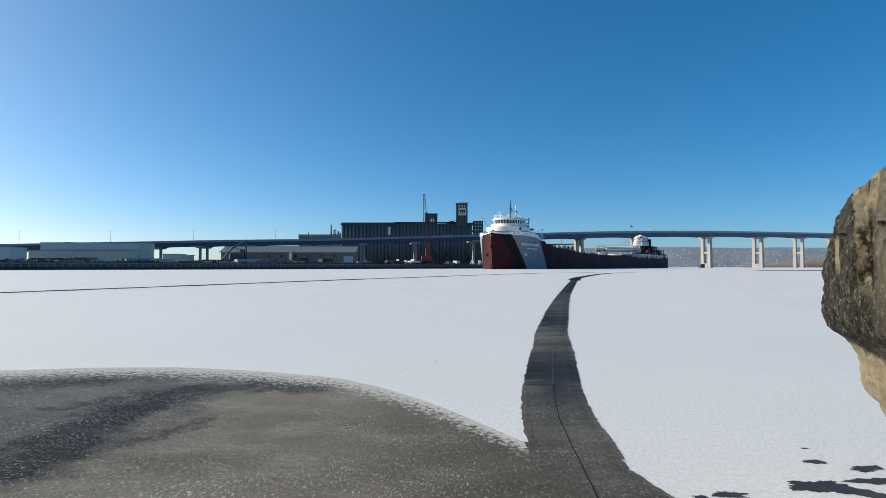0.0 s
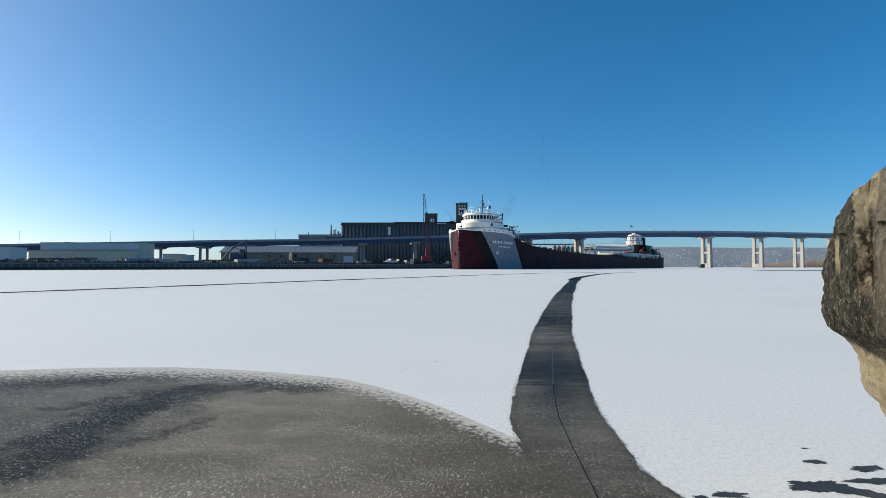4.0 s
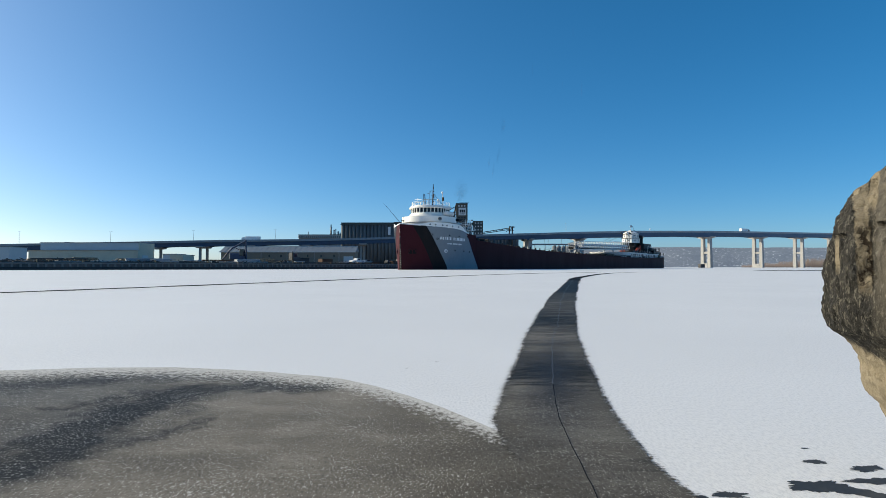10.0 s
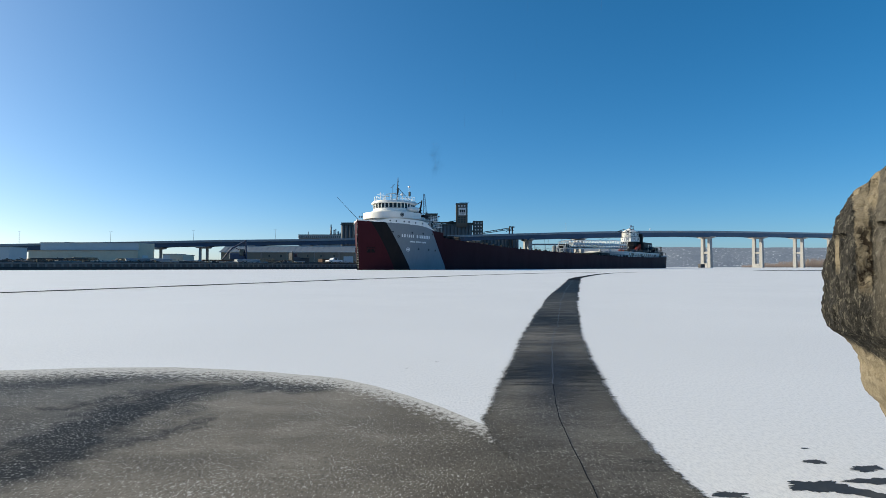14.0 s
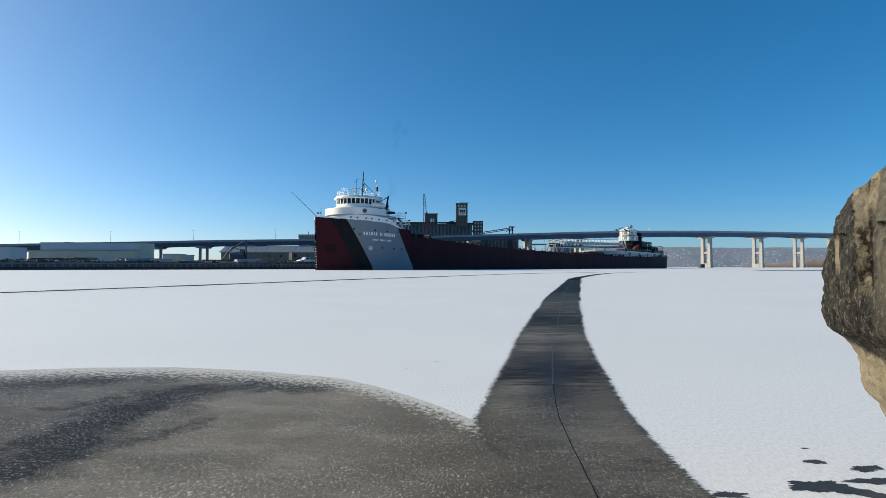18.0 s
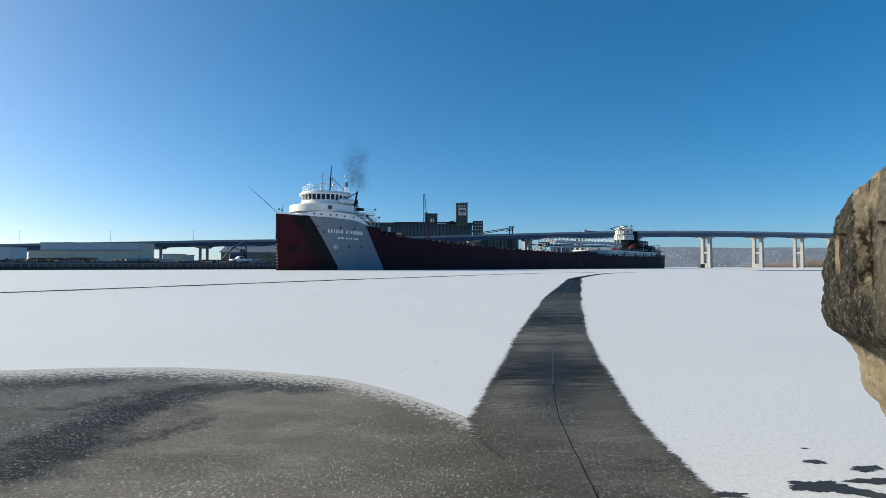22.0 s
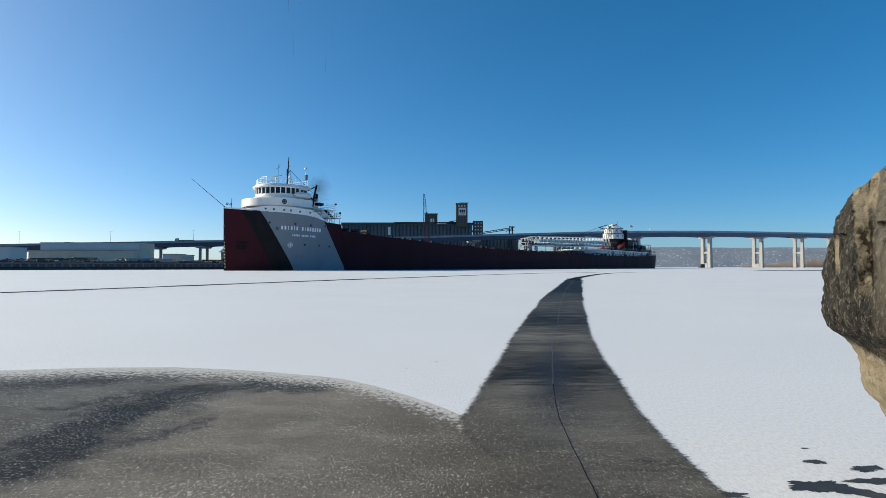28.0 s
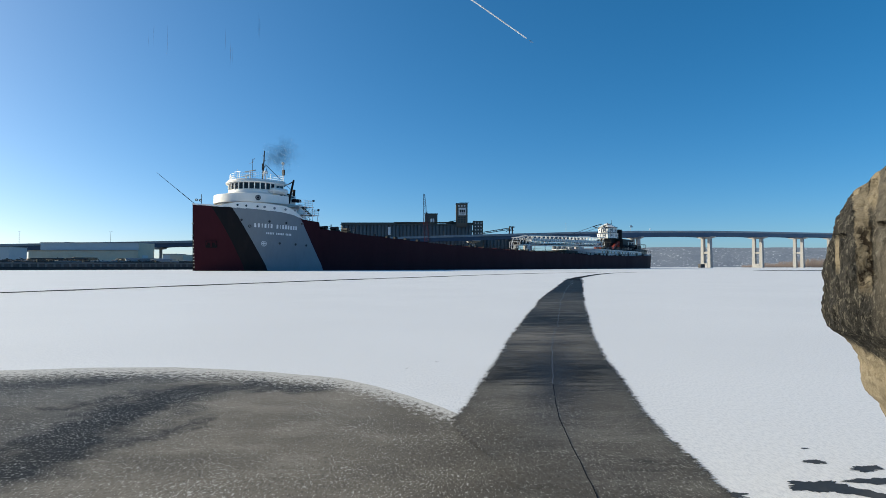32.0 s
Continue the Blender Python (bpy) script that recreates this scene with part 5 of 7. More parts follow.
    part("stern_mast", rod(bmesh.new(), (191.5, -0.5, 10.6), (191.5, -0.5, 20.6), 0.2, 8, 0.08), STEEL, ship, "dark stern mast")
    for x, y, h in ((200.5, -3, 4.0), (203, -4.5, 3.0), (207, -3, 2.6), (204, 3.5, 3.6), (209, 0, 2.4)):
        part("vent_cowl", rod(bmesh.new(), (x, y, 8.4), (x, y, 8.4 + h), 0.7, 10), STEEL, ship)
    for x, y in ((205, -7.2), (209, -7.0)):
        part("engine_hatch", boxb(x, x + 2.6, y, y + 3, 8.4, 10.2, 0.15), BLACK, ship)
    boat = bmesh.new()
    bmesh.ops.create_uvsphere(boat, u_segments=14, v_segments=8, radius=1.0, matrix=Matrix.LocRotScale((195, -8.2, 9.4), None, (3.6, 1.2, 0.9)))
    part("lifeboat", boat, STEEL, ship, "dark enclosed lifeboat", True)
    for x in (193, 197):
        part("davit", rod(rod(bmesh.new(), (x, -7.2, 7.9), (x, -7.4, 11.2), 0.14, 6), (x, -7.4, 11.2), (x, -8.6, 11.0), 0.1, 5), WHITE, ship)
    # stern bulwark, rails and flag staff frame
    for sg in (-1, 1):
        cap = [(s / 1.037, sg * half_beam(s, 5.9), ease(SHEER_AFT, s) / 1.055) for s in (212, 217, 222, 226, 229, 231, 232.5, 233.4)]
        bm = bmesh.new()
        prev = None
        for s, y, z in cap:
            now = [bm.verts.new((s, y * k, zz)) for k, zz in ((1.003, z), (1.003, z + 0.6), (0.98, z + 0.6), (0.98, z))]
            if prev:
                for i in range(4):
                    bm.faces.new((prev[i], now[i], now[(i + 1) % 4], prev[(i + 1) % 4]))
            prev = now
        bmesh.ops.recalc_face_normals(bm, faces=bm.faces[:])
        part("stern_bulwark", bm, GREY, ship, "grey stern bulwark")
    pts = [(s / 1.037, -half_beam(s, 5.9) * 0.97) for s in (214, 218, 222, 225, 228, 230.5, 232.3)]
    railing(ship, pts, 6.8, 1.1, False, STEEL)
    railing(ship, [(x, -9.3) for x in range(160, 212, 4)], 7.16, 1.0, False, GREY)
    bm = bmesh.new()
    for x, y in ((216, -7), (222, -6), (216, 7), (222, 6)):
        rod(bm, (x, y, 6), (x, y, 11.0), 0.12, 5)
    for a, b in (((216, -7), (222, -6)), ((222, -6), (222, 6)), ((216, 7), (222, 6)), ((216, -7), (216, 7))):
        for z in (9.0, 10.9):
            rod(bm, (*a, z), (*b, z), 0.09, 4)
    part("stern_frame", bm, STEEL, ship, "open dark frame over the stern")


build_forecastle()
LAYOUT[0] = Matrix.Diagonal((1.037, 1, 1.055, 1))
build_midships()
build_stern()
LAYOUT[0] = Matrix()


# ---- far shore, bridge, quay ----
FRONT = [(-350, -170), (-160, 38), (-92, 117), (-50, 160), (19, 250), (96, 360)]


def quay_point(bearing, inland):
    """The place on the wharf that lies on a bearing (sideways per metre ahead), so far behind its front edge, and the edge's heading."""
    for a, c in zip(FRONT[1:], FRONT[2:]):
        a, c = Vector(a), Vector(c)
        d = c - a
        n = Vector((-d.y, d.x)).normalized() * inland
        k = (bearing * (a.y + n.y) - a.x - n.x) / (d.x - bearing * d.y)
        if k <= 1.0 or c.x > 90:
            return a + n + d * k, math.degrees(math.atan2(d.y, d.x))
    return Vector((bearing * 110, 110)), 45


def build_quay():
    back = [(125, 500), (138, 680), (0, 950), (-950, 950), (-950, -170)]
    inset = []
    for k, p in enumerate(FRONT):
        a, c = Vector(FRONT[max(0, k - 1)]), Vector(FRONT[min(len(FRONT) - 1, k + 1)])
        d = (c - a).normalized()
        inset.append(tuple(Vector(p) + Vector((-d.y, d.x)) * 0.9))
    bm = prism(bmesh.new(), inset + back, -0.4, 1.75)
    land = solo("quay_ground", bm, YARD, "bare dirt yard on the far wharf with old snow", "ground", kind="structure")
    wall = thing("quay_wall", pose(0, 0, 0), "dark timber quay wall with pale posts along the top", "quay", kind="structure")
    post_mesh = None
    for a, c in zip(FRONT, FRONT[1:]):
        a, c = Vector(a), Vector(c)
        d = c - a
        length = d.length
        turn = Matrix.Translation((a.x, a.y, 0)) @ Matrix.Rotation(math.atan2(d.y, d.x), 4, "Z")
        bm = bmesh.new()
        n = max(2, int(length / 1.2))
        for k in range(n):
            off = 0.0 if k % 2 else 0.16
            box(bm, length * k / n, length * (k + 1) / n, off, 0.88, -0.4, 0.66)
        put("sheet_piling", bm, QUAY, wall, turn, "dark sheet piling")
        put("cap_beam", boxb(0, length, 0.05, 0.95, 1.36, 1.62, 0.04), QUAYTOP, wall, turn, "grey timber cap")
        put("back_planks", boxb(0, length, 0.50, 0.88, 0.6, 1.4), QUAYMID, wall, turn, "grey timber fascia")
        m = int(length / 1.5)
        for k in range(m):
            if a.x < -200:
                continue
            if post_mesh is None:
                first = part("post", boxb(-0.22, 0.22, -0.1, 0.2, 0.66, 1.36, 0.03), QUAYTOP, wall)
                post_mesh = first.data
            else:
                first = new("post", post_mesh)
                first.parent = wall
            first.matrix_basis = turn @ Matrix.Translation(((k + 0.5) * length / m, 0.36, 0))


build_quay()

BRIDGE = [(-160, 440, 437), (25, 430, 433.5), (278, 428, 428.8), (362, 430, 427.2), (450, 432, 426), (545, 435, 425), (642, 440, 422.8), (735, 448, 420.2),
          (838, 458, 417.2), (934, 472, 414.6), (1025, 488, 412), (1125, 510, 410.2), (1252, 540, 410), (1345, 585, 411.3), (1418, 635, 412.7), (1478, 690, 413.8), (1560, 780, 415.5), (1650, 900, 418)]


def bridge_line(brg, d, alt):
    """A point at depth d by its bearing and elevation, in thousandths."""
    u = (brg - 784) / 1000
    return Vector((u * d, d, 0.644 + (472.96 - alt) / 1000 * d))


def build_bridge():
    bridge = thing("road_bridge", pose(0, 0, 0), "long high blue steel girder bridge on pale concrete piers", "bridge", kind="structure")
    axis = [bridge_line(*b) for b in BRIDGE]
    for i, (a, b) in enumerate(zip(axis, axis[1:])):
        d = (b - a)
        flat = Vector((d.x, d.y, 0)).normalized()
        side = Vector((-flat.y, flat.x, 0))
        depth = 2.7 if i < 9 else 3.6
        for off in (0.8, 11.2):
            bm = bmesh.new()
            n = 8
            prev = None
            for k in range(n + 1):
                f = k / n
                p = a.lerp(b, f) + side * off
                dz = depth * (1 + 0.22 * (2 * f - 1) ** 4)
                ring = [p + side * w + Vector((0, 0, z)) for w, z in ((-0.35, -0.95 - dz), (0.35, -0.95 - dz), (0.35, -0.9), (-0.35, -0.9))]
                now = [bm.verts.new(r) for r in ring]
                if prev:
                    for j in range(4):
                        bm.faces.new((prev[j], now[j], now[(j + 1) % 4], prev[(j + 1) % 4]))
                prev = now
            part("girder", bm, BLUE, bridge)
        for name, w0, w1, z0, z1, mt in (("deck_slab", -0.6, 12.6, -0.9, -0.25, DECKEDGE), ("parapet", -0.6, -0.25, -0.25, 0.75, DECKEDGE), ("parapet", 12.2, 12.55, -0.25, 0.75, DECKEDGE)):
            bm = bmesh.new()
            vs = [bm.verts.new(p + side * w + Vector((0, 0, z))) for p in (a - d * 0.001, b + d * 0.001) for w, z in ((w0, z0), (w1, z0), (w1, z1), (w0, z1))]
            for j in range(4):
                bm.faces.new((vs[j], vs[j + 4], vs[(j + 1) % 4 + 4], vs[(j + 1) % 4]))
            bm.faces.new(vs[:4])
            bm.faces.new(vs[4:][::-1])
            part(name, bm, mt, bridge)
    # piers: two tapered legs, a cap with sloping ends, a cross beam, and a plinth in the channel
    for i in range(1, len(axis) - 1):
        p = axis[i]
        flat = (axis[i + 1] - axis[i - 1])
        flat.z = 0
        flat.normalize()
        side = Vector((-flat.y, flat.x, 0))
        top = p.z - (4.5 if i > 9 else 3.8)
        foot = 1.7 if i < 10 else -0.3
        tall = i >= 9
        p = p + flat * (ease([(278, -0.008), (450, -0.005), (735, 0.002), (934, 0.006), (1252, 0.0105)], BRIDGE[i][0]) * p.y / flat.x)
        pier = part("pier", boxb(0, 1, 0, 1, 0, 1), CONCRETE, bridge)
        m = Matrix.Translation((p.x, p.y, 0)) @ Matrix(((flat.x, side.x, 0), (flat.y, side.y, 0), (0, 0, 1))).to_4x4()
        bm = bmesh.new()
        lo, hi = top - (2.0 if tall else 1.5), top
        prof = [(-4.0, hi), (16.0, hi), (16.0, hi - 0.9), (11.5, lo), (0.5, lo), (-4.0, hi - 0.9)]
        w = 1.3 if tall else 2.9
        fa, fb = [[bm.verts.new((x, y, z)) for y, z in prof] for x in (-w, w)]
        for k in range(6):
            bm.faces.new((fa[k], fa[(k + 1) % 6], fb[(k + 1) % 6], fb[k]))
        bm.faces.new(fa[::-1])
        bm.faces.new(fb)
        bmesh.ops.recalc_face_normals(bm, faces=bm.faces[:])
        old = pier.data
        me = bpy.data.meshes.new("pier_cap")
        bm.to_mesh(me)
        bm.free()
        me.materials.append(CONCRETE)
        pier.data = me
        pier.matrix_basis = m
        pier["label"] = "pale concrete bridge pier"
        for y in (2.2, 9.8):
            bm = bmesh.new()
            r0, r1 = (1.75, 1.45) if tall else (0.85, 0.8)
            shift = 0 if tall else (y - 6) * 0.34
            lowv = [bm.verts.new((shift + sx * r0, y + sy * r0, foot)) for sx, sy in ((-1, -1), (1, -1), (1, 1), (-1, 1))]
            topv = [bm.verts.new((shift + sx * r1, y + sy * r1, lo + 0.1)) for sx, sy in ((-1, -1), (1, -1), (1, 1), (-1, 1))]
            for k in range(4):
                bm.faces.new((lowv[k], lowv[(k + 1) % 4], topv[(k + 1) % 4], topv[k]))
            part("leg", bm, CONCRETE, pier)
        if tall:
            zc = foot + (lo - foot) * 0.52
            part("cross_beam", boxb(-1.1, 1.1, 3.2, 8.8, zc - 1.1, zc + 1.1, 0.15), CONCRETE, pier)
        if i in (11, 12, 13):
            part("plinth", boxb(-1.9, 1.9, 3.6, 8.4, foot, 4.2, 0.2), CONCRETE, pier)
    return axis


AXIS = build_bridge()


# ---- grain elevator ----
def build_elevator():
    el = thing("grain_elevator", pose(-97.73, 540, 1.7), "huge dark concrete grain elevator with rows of round silos", "grain elevator")
    wide = 28.08 - -97.73
    n = 36
    r = wide / n / 2
    high = 40.91 - 1.7
    bm = bmesh.new()
    rod(bm, (0, 0, 0), (0, 0, high), r * 1.02, 14)
    first = part("silo", bm, SILO, el, "", True)
    first.location = (r, r, 0)
    for row in range(2):
        for i in range(n):
            if row == 0 and i == 0:
                continue
            o = new("silo", first.data)
            o.parent = el
            o.location = (r + 2 * r * i, r + row * 2 * r, 0)
    part("silo_roof", boxb(-0.5, wide + 0.5, -0.4, 4 * r + 0.5, high, high + 0.7), SILOTOP, el)
    part("gallery", boxb(0.2, wide * 0.42, 0.3, 6, high + 0.7, high + 2.1), SILOTOP, el)
    part("gallery", boxb(wide * 0.42, wide + 0.2, 1.0, 7, high + 0.7, high + 1.5), SILOTOP, el)
    # slot window near the middle
    part("slot_window", boxb(-52.64 - -97.73, -50.22 - -97.73, -0.5, -0.1, 31.43 - 1.7, 39.01 - 1.7), LETTER, el, "pale slot window")
    x = lambda brg: (brg - 603) / 1000 * 540
    z = lambda alt: 0.644 - 1.7 + (472.96 - alt) / 1000 * 540
    # thin roof slabs carried on short posts
    for b0, b1, alt in ((603, 752, 394.6), (697, 806, 393.6)):
        slab = part("roof_slab", boxb(x(b0), x(b1), 0.2, 9, z(alt), z(alt - 0.7)), SILOTOP, el)
        for k in range(12):
            part("post", boxb(x(b0 + (b1 - b0) * (k + 0.3) / 12), x(b0 + (b1 - b0) * (k + 0.3) / 12) + 0.3, 0.3, 0.6, high + 0.7, z(alt)), SILOTOP, slab)
    for b0, b1, alt in ((776, 790, 395.2), (790, 807, 392.6), (797, 803, 390.8)):
        part("roof_house", boxb(x(b0), x(b1), 2, 8, high + 0.7, z(alt), 0.1), SILOTOP, el)
    part("roof_pipe", rod(bmesh.new(), (x(784), 1.2, z(394.5)), (x(807), 1.2, z(390.4)), 0.3, 6), STEEL, el)
    # small head tower with a slot
    t = part("head_tower", boxb(x(751.5), x(774), 1.5, 9, high + 0.5, z(378.5), 0.3), SILOTOP, el, "grey head tower")
    # white panels painted as the bright sky seen through two arched openings
    for b0 in (761.6, 765.4):
        c, half, up = x(b0 + 1.5), x(604.4) - x(603), z(388)
        arch = [(c + half, z(394)), (c + half, up)] + [(c + half * math.cos(radians(22.5 * k)), up + half * math.sin(radians(22.5 * k))) for k in range(1, 8)] + [(c - half, up), (c - half, z(394))]
        bm = bmesh.new()
        fa, fb = [[bm.verts.new((px, py, pz)) for px, pz in arch] for py in (1.3, 1.6)]
        bm.faces.new(fa)
        bm.faces.new(fb[::-1])
        for k in range(len(arch)):
            bm.faces.new((fa[k], fb[k], fb[(k + 1) % len(arch)], fa[(k + 1) % len(arch)]))
        bmesh.ops.recalc_face_normals(bm, faces=bm.faces[:])
        part("arch_sky_panel", bm, LETTER, t, "pale panel for the sky behind an arched opening")
    part("tower_cap", boxb(x(750.8), x(774.7), 1.2, 9.3, z(378.5), z(377.6)), STEEL, t)
    part("flue", rod(bmesh.new(), (x(755), 4, z(378)), (x(755), 4, z(375.4)), 0.5, 8), STEEL, t)
    # tall headhouse with a sign
    h = part("headhouse", boxb(x(807), x(827.5), -1.5, 8, high - 2, z(361), 0.2), TOWER, el, "tall brown headhouse tower")
    part("sign", boxb(x(811.5), x(825), -1.75, -1.52, z(381.5), z(368)), LETTER, h, "white sign with dark marks")
    for k in range(3):
        part("sign_mark", boxb(x(813.5 + 3.4 * k), x(816.2 + 3.4 * k), -1.85, -1.77, z(376.5), z(371.5)), STEEL, h)
    part("sign_mark", boxb(x(814), x(823), -1.85, -1.77, z(379.6), z(378.4)), STEEL, h)
    part("parapet", boxb(x(806.6), x(828), -1.8, 8.3, z(361), z(360)), STEEL, h)
    for r_, alt in enumerate((364.5, 385, 389, 393)):
        for k in range(3):
            part("window", boxb(x(811 + 5 * k), x(813.6 + 5 * k), -1.6, -1.45, z(alt + 1.4), z(alt - 0.8)), GLASS if r_ else LETTER, h)
    bm = bmesh.new()
    for k in range(6):
        rod(bm, (x(816 + 2.4 * k), 1, z(361)), (x(816 + 2.4 * k), 1, z(357.5 + (k % 3) * 0.6)), 0.18, 4)
    rod(bm, (x(812), 1, z(358.6)), (x(830), 1, z(358.6)), 0.2, 4)
    part("roof_rail", bm, STEEL, h)
    # lower building and conveyor
    b = part("annex", boxb(x(837.5), x(855), 0, 8, 0, z(391), 0.2), SILOTOP, el, "dark square annex tower")
    for i in range(3):
        for k in range(5):
            part("window", boxb(x(840.5 + 5 * i), x(842.5 + 5 * i), -0.12, 0.1, z(396 + 6 * k), z(394 + 6 * k)), LETTER, b)
    bm = bmesh.new()
    rod(bm, (0, 0, 0), (0, 0, z(416)), r * 1.02, 14)
    low = part("silo", bm, SILO, el, "", True)
    low.location = (x(858.5), 9, 0)
    for i in range(1, 10):
        o = new("silo", low.data)
        o.parent = el
        o.location = (x(858.5) + 2 * r * i, 9, 0)
    part("link_bridge", boxb(x(827), x(838), 2, 5, z(397.5), z(394)), SILOTOP, el)
    for a, c, r_ in (((827, 402), (834, 404), 0.5), ((834, 404), (836, 411), 0.5), ((827, 409), (838, 409), 0.8), ((830, 397), (830, 409), 0.45)):
        part("duct", rod(bmesh.new(), (x(a[0]), 3, z(a[1])), (x(c[0]), 3, z(c[1])), r_, 8), STEEL, el)
    bm = bmesh.new()
    for a, c in ((403, 404.5), (405.5, 407)):
        rod(bm, (x(854), 3, z(a + 8)), (x(909), 3, z(c - 2.2)), 0.35, 5)
    for k in range(10):
        rod(bm, (x(856 + 5.4 * k), 3, z(410.4 - 0.85 * k)), (x(859 + 5.4 * k), 3, z(412.2 - 0.85 * k)), 0.18, 4)
    part("conveyor", bm, STEEL, el, "dark inclined conveyor gallery")
    bm = bmesh.new()
    for brg in (901, 909):
        for yy in (1, 5):
            rod(bm, (x(brg), yy, 0), (x(brg + (905 - brg) * 0.4), yy, z(401)), 0.4, 5)
    for alt in (401, 408, 416, 424):
        rod(bm, (x(901), 1, z(alt)), (x(910), 1, z(alt)), 0.3, 4)
    rod(bm, (x(896), 1, z(410)), (x(912), 1, z(401.5)), 0.4, 4)
    part("conveyor_tower", bm, STEEL, el, "lattice conveyor tower")
    # slanting loading spouts in front of the silos
    for a, c in (((762, 437), (778, 461)), ((798, 442), (778, 461)), ((816, 438), (832, 460))):
        part("spout", rod(bmesh.new(), (x(a[0]), -2.0, z(a[1])), (x(c[0]), -9.0, z(c[1])), 0.35, 6), STEEL, el)


build_elevator()


def build_old_elevator():
    d = 610
    el = thing("old_elevator", pose(-156.75, d, 1.7), "pale weathered grain elevator with roof gallery", "grain elevator")
    x = lambda brg: (brg - 527) / 1000 * d
    z = lambda alt: 0.644 - 1.7 + (472.96 - alt) / 1000 * d
    bm = bmesh.new()
    rod(bm, (0, 0, 0), (0, 0, z(422)), x(531.2) * 0.5, 12)
    first = part("silo", bm, PALECON, el, "", True)
    first.location = (x(529.2), 3, 0)
    for i in range(1, 18):
        o = new("silo", first.data)
        o.parent = el
        o.location = (x(529.2 + 4.25 * i), 3, 0)
    g = part("gallery", boxb(0, x(604), 1, 8, z(422), z(415.9), 0.2), PALECON, el, "gallery with a row of windows")
    part("gallery_roof", boxb(x(526.6), x(604.4), 0.4, 8.6, z(415.9), z(415.2)), SILOTOP, el, "dark flat roof")
    for i in range(20):
        part("window", boxb(x(529 + 3.7 * i), x(531 + 3.7 * i), 0.85, 1.1, z(421), z(418.2)), GLASS, g)
    for brg, alt, w in ((543.5, 411, 1.6), (584, 402, 3.4), (589.5, 407.5, 2.4), (592.6, 406, 1.8), (597, 410, 3.2), (600.5, 412.5, 2.2)):
        bin_ = part("roof_bin", rod(bmesh.new(), (x(brg), 4.5, z(415.2)), (x(brg), 4.5, z(alt)), x(527 + w / 2), 10), PALECON, el, "", True)
        part("bin_cap", rod(bmesh.new(), (x(brg), 4.5, z(alt)), (x(brg), 4.5, z(alt - 1.2)), x(527 + w / 2) * 1.1, 10, 0.2), SILOTOP, bin_)
    part("leg_tower", boxb(x(583.2), x(584.8), 4, 5, z(402), z(397)), SILOTOP, el)


build_old_elevator()


# ---- wharf sheds ----
def windows_row(parent, xs, w, z0, z1, y):
    for x in xs:
        part("window", boxb(x, x + w, y - 0.06, y + 0.04, z0, z1), GLASS, parent)


def build_white_shed():
    d = 215
    x = lambda brg: (brg - 50) / 1000 * d
    z = lambda alt: 0.644 - 1.75 + (472.96 - alt) / 1000 * d
    shed = thing("warehouse", pose(-157.79, d, 1.75), "long low warehouse with beige wall and pale upper storey", "warehouse")
    wall = part("wall", boxb(0, x(244), 0, 12, 0, z(443.2)), CLAD_B, shed, "beige ribbed metal wall")
    for k in range(34):
        part("rib", boxb(x(244) * (k + 0.5) / 34, x(244) * (k + 0.5) / 34 + 0.12, -0.025, 0.0, 0.2, z(443.6)), CLAD_B, wall)
    part("upper_storey", boxb(x(69), x(243.8), 0.6, 12, z(443.2), z(429.8)), CLAD_W, shed, "pale blue-grey metal upper wall")
    part("roof", boxb(x(68.4), x(244.5), 0.3, 12.3, z(429.8), z(429)), ROOFM, shed)
    part("end_wall", boxb(x(243.8), x(243.8) + 0.12, 0.6, 12, z(443.2), z(430)), CLAD_B, shed, "beige metal end wall")
    part("lower_roof", boxb(-0.2, x(244.4), -0.4, 0.7, z(443.2), z(442.6)), ROOFM, shed)
    part("door", boxb(x(244.2), x(244.2) + 0.08, 3.0, 7.2, 0, z(452)), CLAD_W, shed, "pale roller door")
    part("annex", boxb(x(262), x(287), 17, 24, 0, z(449.6)), CLAD_B, shed, "low beige annex")
    for brg in (97, 168, 200):
        part("roof_vent", boxb(x(brg), x(brg + 5), 5, 7, z(429), z(427.4)), ROOFM, shed)


build_white_shed()


